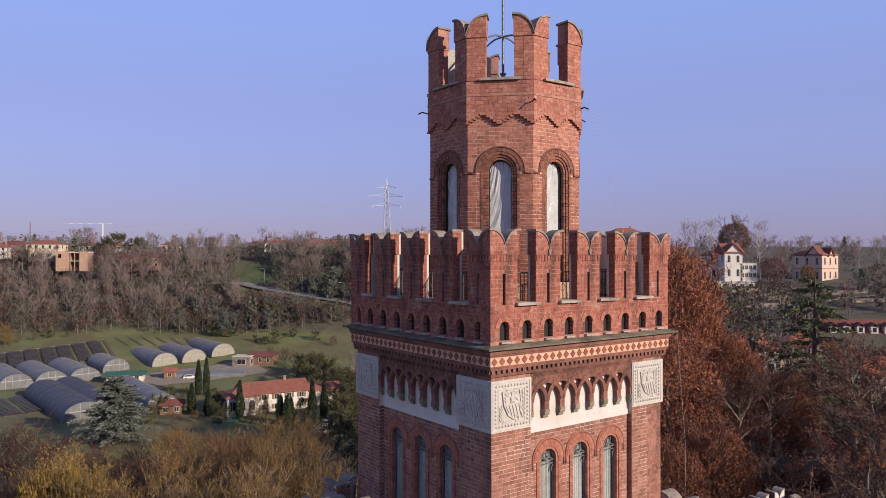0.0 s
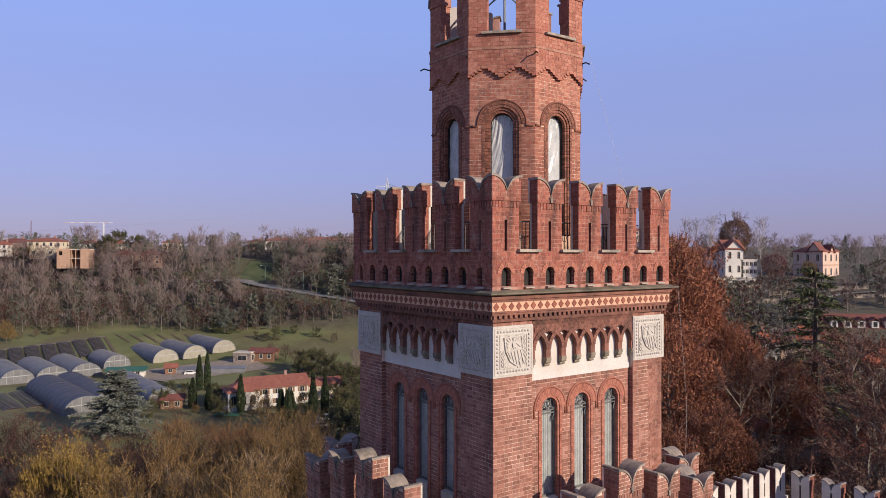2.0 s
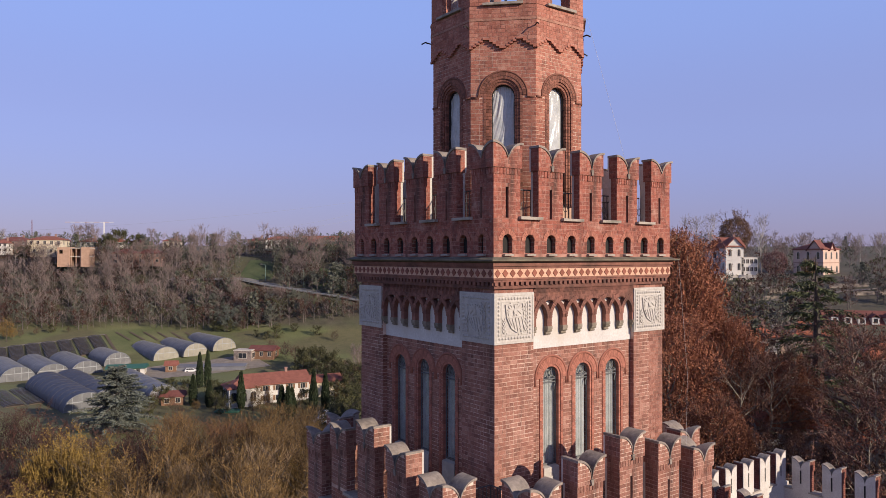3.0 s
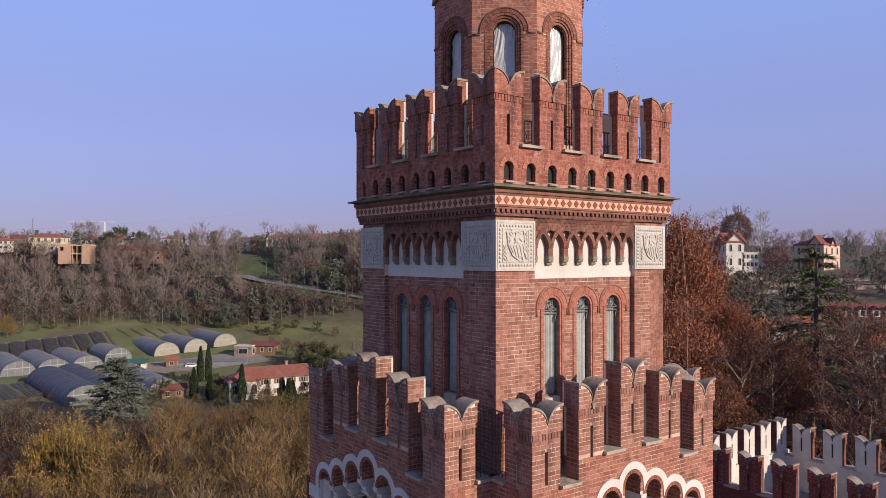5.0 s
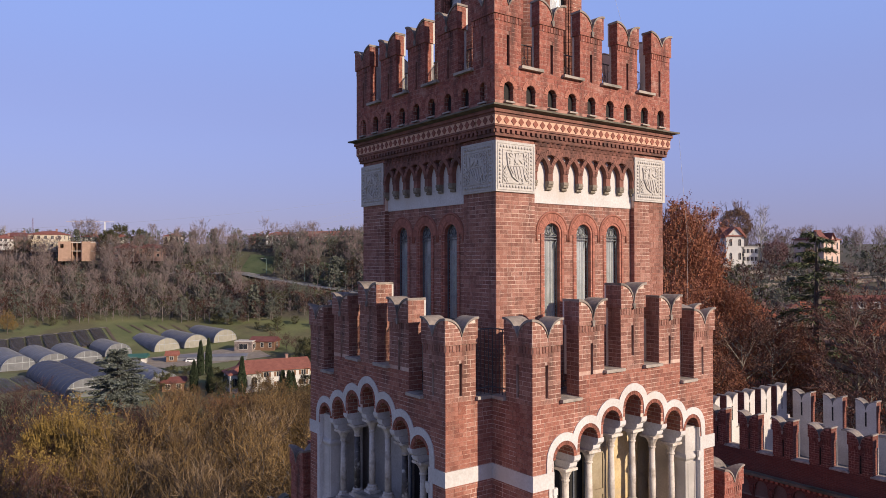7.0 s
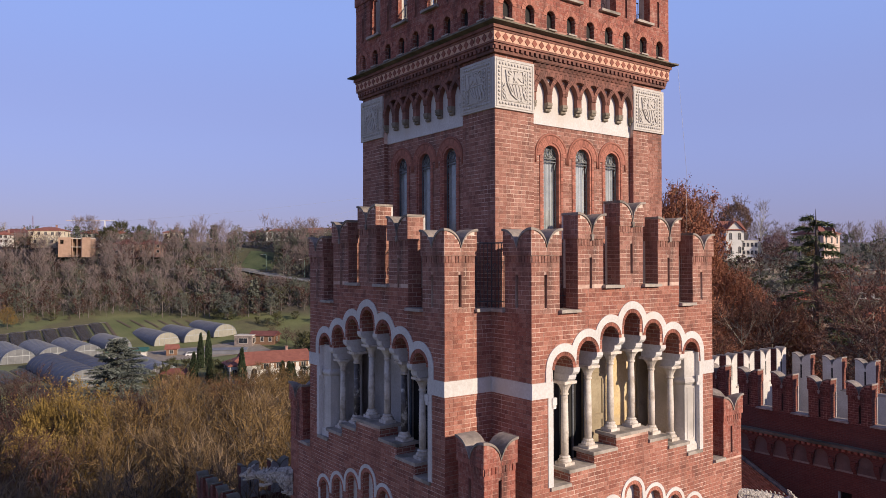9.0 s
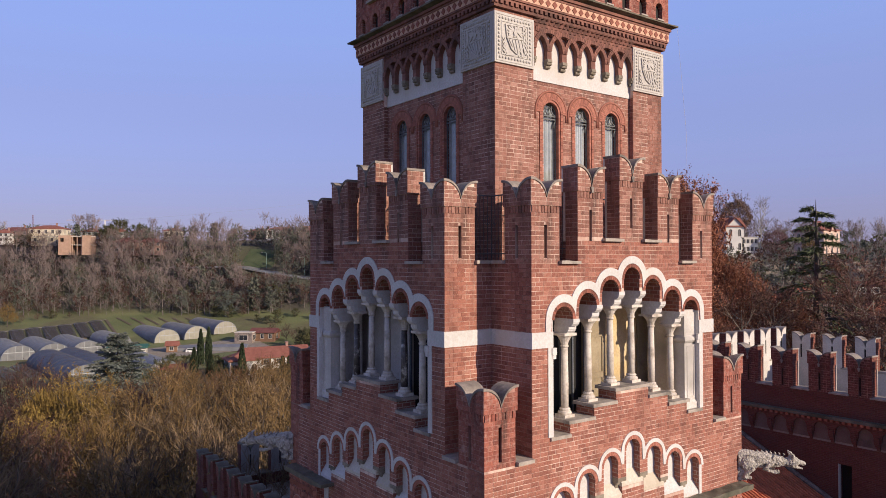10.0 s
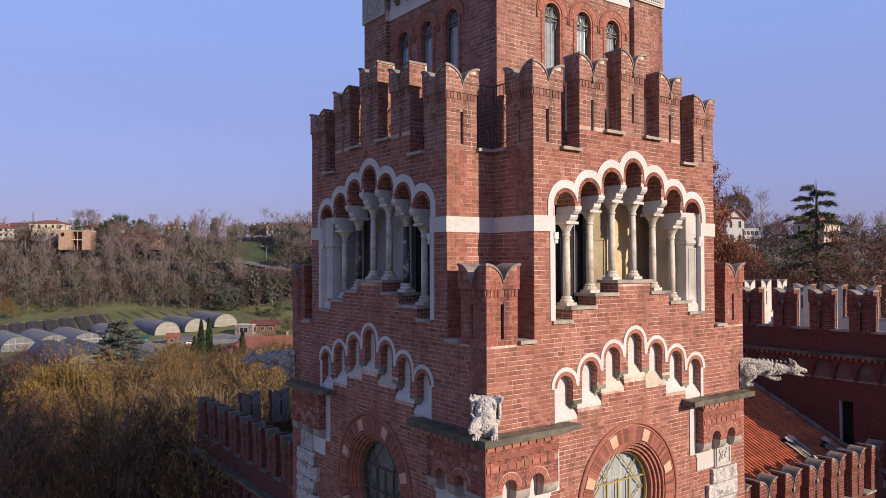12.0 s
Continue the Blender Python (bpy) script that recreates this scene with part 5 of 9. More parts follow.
            bm.faces.new([q[j] for j in fc])
        part("white_foot", bm, PLASTER if abs(i - 3) > 1 else BLIND_OLD, tower, m=m)
    for x, s in zip(BX, BS):
        bm = bmesh.new()
        wedge_ring(bm, x, s, 0.335, 0.45, 0, 180, 14, FRONT - 0.02, FRONT + 0.1)
        part("arch_ring", bm, TERRACOTTA, tower, m=m)
    bm = bmesh.new()
    scallop(bm, BX, BS, 0.455, 0.575, FRONT - 0.032, FRONT - 0.003, BS[0] - 0.02)
    for s in (-1, 1):
        a, b = sorted((s * (BX[6] + 0.33), s * (BX[6] + 0.46)))
        box(bm, a, b, FRONT - 0.03, FRONT - 0.003, 20.22, BS[0])
    part("white_hood", bm, PLASTER, tower, "thin white band round the blind arches", m)
    for i in range(6):
        x, f = (BX[i] + BX[i + 1]) / 2, min(BS[i], BS[i + 1]) - 0.42
        bm = bmesh.new()
        for z0, z1, d, w in ((f - 0.12, f, -0.01, 0.19), (f - 0.22, f - 0.12, 0.06, 0.19), (f - 0.36, f - 0.22, 0.13, 0.17)):
            box(bm, x - w, x + w, FRONT + d, FRONT + 0.24, z0, z1)
        part("corbel", bm, CORBEL_OLD, tower, m=m)
    # round window in stepped brick rings
    rose = put("round_window", None, tower, m @ Matrix.Translation((ROSE_X[k], FRONT, ROSE_Z)) @ Matrix.Diagonal((ROSE_SIZE, 1, ROSE_SIZE, 1)))
    rose.empty_display_size = 0.2
    n = 120
    pale = {5, 21, 36, 51, 68, 85, 100, 113}
    for j in range(n):
        put("brick", ROSE_PALE if {j, (j - 1) % n, (j - 2) % n} & pale else ROSE_BRICK, rose, Matrix.Rotation(-radians(360 * (j + 0.5) / n), 4, "Y"))
    bm = bmesh.new()
    for r, d, q in ((2.12, -0.02, 0.055), (2.03, -0.01, 0.03)):
        tube(bm, [(r * math.cos(radians(t)), d, r * math.sin(radians(t))) for t in range(-20, 201, 5)], q, 6)
    part("hood_ring", bm, TERRACOTTA, rose, smooth=True)
    for r0, r1, d in ((1.54, 1.64, 0.05), (1.45, 1.55, 0.13), (1.36, 1.46, 0.21), (1.27, 1.37, 0.30)):
        bm = bmesh.new()
        wedge_ring(bm, 0, 0, r0, r1, 0, 360, 64, d - 0.05, 0.6, 0.06)
        part("brick_ring", bm, TERRACOTTA, rose)
    bm = bmesh.new()
    for r0, r1, y in ((1.20, 1.28, 0.40),):
        plate(bm, [[(r1 * math.cos(a), r1 * math.sin(a)) for a in [2 * math.pi * j / 40 for j in range(40)]], [(r0 * math.cos(a), r0 * math.sin(a)) for a in [2 * math.pi * j / 40 for j in range(40)]]], y, y + 0.08)
    for x in (-0.48, 0.0, 0.48):
        box(bm, x - 0.022, x + 0.022, 0.44, 0.50, -1.1, 0.45)
    for z in (-0.35, 0.38):
        box(bm, -1.15, 1.15, 0.445, 0.495, z - 0.02, z + 0.02)
    for s in (-1, 1):
        tube(bm, [(0, 0.47, 1.2), (s * 1.1, 0.47, 0.0)], 0.02, 5)
        tube(bm, [(s * 0.42, 0.47, 0.4), (s * 0.8, 0.47, 0.95)], 0.018, 5)
        tube(bm, [(s * 0.42, 0.47, -0.35), (s * 1.1, 0.47, 0.1)], 0.018, 5)
    # light tones on the sunny side, shade coloured into bars and curtain elsewhere
    part("leading", bm, YELLOW_FRAME if k == 0 else BARS_DARK, rose, "ochre painted glazing bars" if k == 0 else "glazing bars, darker copy for the shady sides")
    bm = bmesh.new()
    plate(bm, [[(1.22 * math.cos(a), 1.22 * math.sin(a)) for a in [2 * math.pi * j / 40 for j in range(40)]]], 0.50, 0.51)
    part("pane", bm, GLASS, rose)
    bm = bmesh.new()
    slab(bm, -1.25, 1.25, 0.58, 0.60, 60, 1, lambda x, y: -1.25, lambda x, y: 1.25)
    for v in bm.verts:
        v.co.y += 0.014 * math.sin(v.co.x * 26) + 0.008 * math.sin(v.co.x * 61)
    part("curtain", bm, SHEET if k == 0 else LEAD, rose, "white curtain folds behind the glass" if k == 0 else "curtain behind the glass, darker copy for the shady sides")
    bm = bmesh.new()
    box(bm, -1.6, 1.6, 0.73, 0.76, -1.6, 1.6)
    part("dark_backing", bm, DARK, rose)
    # battlements of the arm
    for i, (h, zb) in enumerate(((2.42, 28.32), (2.25, 29.0), (2.70, 29.0), (2.25, 29.0), (2.42, 28.32))):
        if i in (0, 4):
            continue
        c = -3.8 + 1.9 * i
        put_merlon(MER_ARM[i], m @ Matrix.Translation((c - 0.56, FRONT, 29.0)), tower)
    for a, b, z in ((-3.28, -2.46, 28.40), (-1.38, -0.50, 29.08), (0.50, 1.38, 29.08), (2.46, 3.28, 28.40)):
        put("sill", sill_mesh(a, b, z), tower, m @ Matrix.Translation((0, FRONT, 0)), "grey stone embrasure sill")
    put_merlon(COR_ARM, m @ Matrix.Translation((-ARM, FRONT, 28.32)), tower)
    put_merlon(COR_ARM, m @ Matrix.Translation((ARM, FRONT, 28.32)) @ Matrix.Rotation(radians(90), 4, "Z"), tower)
    # low wall and rail in the re-entrant corner
    for s in (-1, 1):
        a, b = sorted((s * (ARM - 0.55), s * (ARM + 0.12)))
        bm = bmesh.new()
        box(bm, a, b, FRONT + 1.12, -ARM - 0.0, 28.32, 28.42)
        part("sill", bm, SILL, tower, m=m)
    # corner of the base: deck, one L-shaped merlon and its sills
    put_merlon(COR_BASE, m @ Matrix.Translation((-BASE, -BASE, 22.78)), tower)
    for q in (0, 1):
        bm = bmesh.new()
        if q:
            box(bm, -BASE - 0.12, -BASE + 0.6, -BASE + 1.14, -ARM, 22.78, 22.88)
        else:
            box(bm, -BASE + 1.14, -ARM, -BASE - 0.12, -BASE + 0.6, 22.78, 22.88)
        part("sill", bm, SILL, tower, m=m)
    # bracketed turrets near the corners; one of them reaches round the near corner
    if k in (0, 2):
        turret(m, -BASE - TP, -3.78, 1, k == 0)
        turret(m, 3.15, 5.45, -1, False)
    else:
        turret(m, 3.78, BASE, -1, k == 1)
        turret(m, -5.45, -3.15, 1, False)


TP = 0.33


def turret(m, x0, x1, inner, near):
    """Projecting brick box on corbels with two little arches; inner: +1 when the wall's middle lies to +x."""
    t = put("corner_turret", None, tower, m)
    t.empty_display_size = 0.2
    Y = FRONT - TP
    w = x1 - x0
    bm = bmesh.new()
    a, b = (x0 - 0.18, x1 + 0.75) if inner > 0 else (x0 - 0.75, x1 + (0.55 if not near else 0.15))
    slab(bm, a, b, Y - 0.20, FRONT + 0.02, 24, 4, lambda x, y: 20.26 + 0.06 * ((x - x1) / 0.75 if inner > 0 and x > x1 else 0), lambda x, y: 20.44 + 0.035 * noise.noise((x * 3, y * 3, 2)))
    part("cornice_slab", bm, CORNICE, t, "mossy stone slab")
    bm = bmesh.new()
    box(bm, x0, x1, Y, FRONT, 19.44, 20.26)
    part("brick_box", bm, MORTAR_RED, t)
    side = inner
    sx = x1 if side > 0 else x0
    skin_part([([rect(x0, x1, 19.70, 19.84)], (0, Y, 0), (1, 0, 0), (0, -1, 0)), ([rect(x0, x1, 20.00, 20.11)], (0, Y - 0.03, 0), (1, 0, 0), (0, -1, 0)),
               ([rect(0, TP, 18.92, 20.26)], (x0, FRONT, 0), (0, -1, 0), (-1, 0, 0)), ([rect(0, TP, 18.92, 20.26)], (x1, Y, 0), (0, 1, 0), (1, 0, 0))], BR_TOP, t, None, int(x0 * 7) % 9)
    bm = bmesh.new()
    box(bm, x0 - 0.02, x1 + 0.02, Y - 0.03, Y, 20.00, 20.11)
    part("top_course", bm, MORTAR_RED, t)
    n = int(w / 0.27)
    p = w / n
    bm = bmesh.new()                       # upright bricks with slots between them, above and below a sawtooth course
    for i in range(n):
        x = x0 + p * i
        box(bm, x + 0.025, x + p - 0.025, Y - 0.05, Y, 20.11, 20.259)
        box(bm, x + 0.025 - p / 2 * (i > 0), x + p / 2 - 0.025, Y - 0.03, Y + 0.02, 19.55, 19.70)
    part("slot_course", bm, TERRACOTTA, t)["kind"] = "stuff"
    bm = bmesh.new()
    for i in range(n):
        x = x0 + p * i
        for z0, z1, d in ((19.84, 20.00, 0.12),):
            lo = [bm.verts.new(q) for q in ((x, Y + 0.01, z0), (x + p, Y + 0.01, z0), (x + 0.72 * p, Y - d, z0))]
            hi = [bm.verts.new((q.co.x, q.co.y, z1)) for q in lo]
            for q in range(3):
                bm.faces.new((lo[q], lo[(q + 1) % 3], hi[(q + 1) % 3], hi[q]))
            bm.faces.new(lo)
            bm.faces.new(hi)
    part("sawtooth_course", bm, TERRACOTTA, t)["kind"] = "stuff"
    cs = (x0 + 0.31 * w, x0 + 0.69 * w)
    out = [(x0, 19.55), (x0, 18.92)]
    for c in cs:
        out += [(c - 0.25, 18.92), (c - 0.25, 19.03)] + list(reversed(arc(c, 19.03, 0.25, 0, 180, 10)))[1:-1] + [(c + 0.25, 19.03), (c + 0.25, 18.92)]
    out += [(x1, 18.92), (x1, 19.55)]
    bm = bmesh.new()
    plate(bm, [out], Y, FRONT - 0.01)
    part("arch_plate", bm, MORTAR_RED, t)
    skin_part([([out], (0, Y, 0), (1, 0, 0), (0, -1, 0))], BR_TOP, t, None, 4)
    for c in cs:
        bm = bmesh.new()
        wedge_ring(bm, c, 19.03, 0.255, 0.425, 0, 180, 15, Y - 0.035, Y + 0.04, 0.14)
        part("arch_ring", bm, TERRACOTTA, t)
        bm = bmesh.new()
        wedge_ring(bm, c, 19.03, 0.428, 0.450, 8, 172, 12, Y - 0.022, Y + 0.04, 0.0)
        part("ring_joint", bm, MORTAR, t)
    for c, hw in ((x0 + 0.5 * (cs[0] - 0.25 - x0), 0.5 * (cs[0] - 0.25 - x0)), ((cs[0] + cs[1]) / 2, (cs[1] - cs[0]) / 2 - 0.25), (x1 - 0.5 * (x1 - cs[1] - 0.25), 0.5 * (x1 - cs[1] - 0.25))):
        bm = bmesh.new()
        foot = [(FRONT - TP + 0.24 * (1 - math.cos(radians(15 * q))), 18.86 - 0.28 * math.sin(radians(15 * q))) for q in range(7)]
        plate(bm, [[(FRONT - 0.01, 18.92), (FRONT - TP, 18.92)] + foot + [(FRONT - 0.01, 18.58)]], c - hw, c + hw)
        for v in bm.verts:
            v.co = Vector((v.co.y, v.co.x, v.co.z))
        part("corbel", bm, SILL, t)
    e = x1 if inner > 0 else x0
    bm = bmesh.new()
    lo = min(x0 + 0.1, x1)
    box(bm, x0 + (0.35 if inner > 0 else 0.0), x1 - (0.35 if inner < 0 else 0.0), FRONT - 0.04, FRONT - 0.012, 18.42, 19.45)
    part("plaster_field", bm, PLASTER, t)
    bm = bmesh.new()
    a, b = sorted((e, e + inner * 0.34))
    box(bm, a, b, FRONT - 0.036, FRONT - 0.012, 18.42 + 0.1, 20.26)
    part("plaster_strip", bm, PLASTER, t)
    bm = bmesh.new()
    a, b = sorted((e - inner * 0.05, e - inner * 1.0))
    box(bm, a, b, FRONT - 0.038, FRONT - 0.012, 17.95, 18.42)
    part("plaster_step", bm, PLASTER, t)
    # small carved leaf panel and rough stone below it
    a, b = sorted((e - inner * 1.02, e - inner * 1.95))
    bm = bmesh.new()
    box(bm, a, b, FRONT - 0.10, FRONT, 17.92, 18.66)
    plate(bm, [rect(a + 0.04, b - 0.04, 17.96, 18.62), rect(a + 0.11, b - 0.11, 18.03, 18.55)], FRONT - 0.14, FRONT - 0.10)
    mx = (a + b) / 2
    tube(bm, [(mx - 0.25, FRONT - 0.12, 18.10), (mx - 0.15, FRONT - 0.13, 18.35), (mx + 0.05, FRONT - 0.13, 18.45), (mx + 0.2, FRONT - 0.12, 18.40)], 0.03, 5)
    for q, (dx, dz) in enumerate(((-0.05, 18.25), (0.12, 18.28), (0.22, 18.48), (-0.2, 18.45))):
        plate(bm, [[(mx + dx - 0.06, dz), (mx + dx, dz + 0.09), (mx + dx + 0.06, dz), (mx + dx, dz - 0.09)]], FRONT - 0.135, FRONT - 0.10)
    part("leaf_panel", bm, PANEL, t, "small carved leaf panel")
    for j in range(13):
        z = 17.9 - 0.52 * (j + 1)
        a, b = sorted((e - inner * (0.55 if j % 2 else 0.85), (x0 if inner > 0 else x1)))
        bm = bmesh.new()
        slab(bm, a, b, FRONT - 0.13, FRONT + 0.02, 14, 1, lambda x, y: z + 0.015, lambda x, y: z + 0.505)
        bmesh.ops.subdivide_edges(bm, edges=[g for g in bm.edges if abs(g.verts[0].co.z - g.verts[1].co.z) > 0.2], cuts=4, use_grid_fill=True)
        for v in bm.verts:
            v.co.y += 0.06 * noise.noise((v.co.x * 5, v.co.z * 5, j)) + 0.03 * noise.noise((v.co.x * 14, v.co.z * 14, j))
        part("rough_stone", bm, STATUE, t, "rough pale rock-faced stone")


bm = bmesh.new()
wedge_ring(bm, 0, 0, 0.385, 0.50, -6, 6, 1, -0.03, 0.14, 0.12)
VOUSSOIR = mesh_of("voussoir", bm, PIECE)
bm = bmesh.new()
wedge_ring(bm, 0, 0, 1.60, 1.99, -1.5, 1.5, 1, -0.035, 0.3, 0.06)
ROSE_BRICK = mesh_of("rose_brick", bm, PIECE)
bm = bmesh.new()
wedge_ring(bm, 0, 0, 1.64, 1.97, -1.5, 1.5, 1, -0.05, 0.3, 0.0)
ROSE_PALE = mesh_of("rose_pale_stone", bm, DIAMOND_BG)

MER_ARM = {1: merlon_meshes(0.56, 2.26, 0.78, 0.55, "arm_merlon"), 2: merlon_meshes(0.56, 2.70, 0.78, 0.55, "arm_merlon_high")}
MER_ARM[3] = MER_ARM[1]
COR_ARM = corner_meshes(0.56, 2.44, 0.78, 0.55, "arm_corner")
COR_BASE = brick_copy(corner_meshes(0.56, 2.22, 0.70, 0.40, "base_corner"), MORTAR_RED, BR_TOP)

for k in range(4):
    arm_side(k)
bm = bmesh.new()
box(bm, -5.6, 5.6, -5.6, 5.6, 22.3, 22.5)
part("corner_deck", bm, LEAD, tower)
bm = bmesh.new()
box(bm, -5.3, 5.3, -5.3, 5.3, 0.2, 0.6)
part("ground_slab", bm, DARK, tower)


# iron rails behind the battlements
def rail(parent, a, b, z, h=1.15, step=0.14):
    bm = bmesh.new()
    A, B = Vector((*a, z)), Vector((*b, z))
    up = Vector((0, 0, h))
    n = max(2, int((B - A).length / step))
    tube(bm, [A + up, B + up], 0.022, 5)
    top = part("hand_rail", bm, RAIL_IRON, parent)
    bm = bmesh.new()
    tube(bm, [A + up * 0.1, B + up * 0.1], 0.018, 5)
    part("foot_rail", bm, RAIL_IRON, top)
    bm = bmesh.new()
    for i in range(n + 1):
        p = A.lerp(B, i / n)
        tube(bm, [p, p + up], 0.013, 4, caps=False)
        if i % 3 == 1:
            c = p + up * 0.62
            d = (B - A).normalized()
            tube(bm, [c + d * (0.1 * math.cos(t)) + Vector((0, 0, 0.14 * math.sin(t))) for t in [2 * math.pi * j / 8 for j in range(9)]], 0.011, 4, caps=False)
    part("rail_infill", bm, RAIL_IRON, top)["kind"] = "stuff"
    return top


for k in range(4):
    m = turned(k)
    for a, b, z, h in (((-3.3, FRONT + 0.62), (3.3, FRONT + 0.62), 28.6, 1.75), ((-ARM + 0.14, FRONT + 1.14), (-ARM + 0.14, -ARM + 0.13), 28.42, 1.95), ((ARM - 0.14, FRONT + 1.14), (ARM - 0.14, -ARM + 0.13), 28.42, 1.95)):
        rail(tower, a, b, z, h).matrix_basis = STOREY @ m
    rail(tower, (-3.2, -PA + 0.55), (3.2, -PA + 0.55), 38.05, 1.35, 0.16).matrix_basis = m

# thin lightning cable down the sunny side
for pts in ([(2.3, -2.0, 46.4), (2.9, -2.9, 42.2), (3.35, -3.7, 38.6)], [(4.5, -4.5, 37.1), (4.3, -5.0, 33.0), (3.1, -5.75, 28.7)], [(3.0, -5.7, 30.6), (2.9, -5.72, 28.5)]):
    bm = bmesh.new()
    tube(bm, pts, 0.004, 4)
    part("cable", bm, GALV_WIRE, tower)

# wall bricks next to the camera's way, each an object of its own
near_wall = put("near_brickwork", None, tower, STOREY)
near_wall.empty_display_size = 0.2
V, F = [], []
lay(V, F, [(-0.5, 0.5, -0.5, 0.5)], (0, 0, 0), (1, 0, 0), (0, -1, 0), random.Random(1), 0.008)
ONE = bpy.data.meshes.new("wall_brick")
ONE.from_pydata(V, [], F)
ONE.materials.append(BR_SINGLE)
rb = random.Random(8)
for x0, x1, z0, z1 in courses([NEAR], 0.07 * 2):
    put("brick", ONE, near_wall, Matrix.Translation(((x0 + x1) / 2, FRONT, (z0 + z1) / 2)) @ Matrix.Diagonal((x1 - x0, 0.8 + 0.5 * rb.random(), z1 - z0, 1)))
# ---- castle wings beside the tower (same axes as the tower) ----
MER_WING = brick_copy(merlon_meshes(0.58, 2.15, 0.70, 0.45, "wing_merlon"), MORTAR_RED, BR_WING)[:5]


def inner_face(w, h, key):
    """Plastered inner skin of a merlon."""
    bm = bmesh.new()
    f = swallow(w + 0.04, h - 0.06)
    slab(bm, -0.03, 2 * w + 0.03, D + 0.06, D + 0.10, 18, 1, lambda x, y: 0.0, lambda x, y: f(x + 0.04) - 0.005)
    return mesh_of(key, bm, PLASTER_OLD)


# black plate on the plaster face, painted depth of the slit
bm = bmesh.new()
box(bm, 0.53, 0.63, D + 0.098, D + 0.106, 0.50, 1.40)
SKIN_SLIT = mesh_of("skin_slit", bm, DARK)
MER_SKIN = inner_face(0.58, 2.15, "merlon_plaster")


# grey copy of the whitewashed skin for the shadowed gallery
SKIN_GREY = MER_SKIN.copy()
SKIN_GREY.materials[0] = SHADED_RENDER


def battlement(parent, x0, x1, zs, m, pitch=2.04, skin=True, face=None, meshes=None):
    """A wall head along local x from x0 to x1 with sills at zs; outer face looks to -y."""
    n = int((x1 - x0) / pitch)
    gap = pitch - 1.16
    for i in range(n):
        x = x0 + gap / 2 + pitch * i
        b = put_merlon(meshes or MER_WING, m @ Matrix.Translation((x, 0, zs)), parent)
        if skin:
            put("plaster_skin", face or MER_SKIN, b, None, "inner face toned grey for shade" if face else "whitewashed inner face")
            put("slit_shutter", SKIN_SLIT, b)
        put("sill", SILL_SHADY if meshes else SILL_WING, parent, m @ Matrix.Translation((x + 1.16, 0, zs)), "grey stone embrasure sill")


bm = bmesh.new()
slab(bm, -0.05, 0.93, -0.14, 0.64, 3, 2, lambda x, y: -0.02, lambda x, y: 0.07 + 0.02 * noise.noise((x * 4, y * 4, 3)))
SILL_WING = mesh_of("wing_sill", bm, SILL)
# darker copies of sill and coping, shade put into the gallery's stone colour
SILL_SHADY = SILL_WING.copy()
SILL_SHADY.materials[0] = CORNICE
MER_SHADY = list(MER_WING)
MER_SHADY[2] = MER_WING[2].copy()
MER_SHADY[2].materials[0] = CORNICE


def frieze(parent, x0, x1, z, m, pitch=1.12):
    """Row of small arches with pale fields under a ledge; face at y = 0 towards -y."""
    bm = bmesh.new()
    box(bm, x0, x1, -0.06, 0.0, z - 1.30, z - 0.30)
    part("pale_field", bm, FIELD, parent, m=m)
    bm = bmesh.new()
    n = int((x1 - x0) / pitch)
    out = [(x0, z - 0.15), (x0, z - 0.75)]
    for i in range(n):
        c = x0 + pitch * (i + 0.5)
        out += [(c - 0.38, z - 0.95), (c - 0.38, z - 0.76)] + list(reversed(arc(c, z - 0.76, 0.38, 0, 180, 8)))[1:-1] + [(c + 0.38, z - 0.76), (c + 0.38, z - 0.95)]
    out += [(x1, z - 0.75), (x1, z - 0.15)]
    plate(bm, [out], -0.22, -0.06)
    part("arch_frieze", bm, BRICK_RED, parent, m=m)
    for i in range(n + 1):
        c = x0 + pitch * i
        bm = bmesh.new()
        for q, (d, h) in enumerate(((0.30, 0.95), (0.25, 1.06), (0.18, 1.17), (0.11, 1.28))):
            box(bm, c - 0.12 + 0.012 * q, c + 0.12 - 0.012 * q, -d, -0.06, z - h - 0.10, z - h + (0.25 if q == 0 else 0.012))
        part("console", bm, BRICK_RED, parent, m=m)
    bm = bmesh.new()
    slab(bm, x0, x1, -0.42, 0.0, 30, 2, lambda x, y: z - 0.15, lambda x, y: z + 0.03 * noise.noise((x * 2, y * 3, z)))
    part("ledge", bm, CORNICE, parent, "mossy dark ledge", m)
    bm = bmesh.new()
    for i in range(int((x1 - x0) / 0.3)):
        box(bm, x0 + 0.3 * i, x0 + 0.3 * i + 0.16, -0.30, -0.22, z - 0.30, z - 0.16)
    part("dentil_row", bm, TERRACOTTA, parent, m=m)


def L2T(u, v):
    return u - 4.05, v - 4.08


FACE_W = Matrix.Rotation(radians(-90), 4, "Z")        # turns a face from -y to -x

# right-hand block with a walled roof terrace
blk = thing("castle_block", TOWER, "dark red brick castle block with battlemented roof terrace", "castle wing")
ux, vy = L2T(24.6, 9.6)
y_lo = L2T(0, -9.0)[1]
m = Matrix.Translation((ux, 0, 0)) @ FACE_W            # local x of the face runs to -v
bm = bmesh.new()
wx = lambda v: -(v - 4.08)
loops = [[(wx(9.6), 0), (wx(-9), 0), (wx(-9), 21.42), (wx(9.6), 21.42)], [(wx(1.55), 15.4), (wx(0.85), 15.4), (wx(0.85), 17.8), (wx(1.55), 17.8)],
         [(wx(-4.0), 15.4), (wx(-4.7), 15.4), (wx(-4.7), 17.8), (wx(-4.0), 17.8)]]
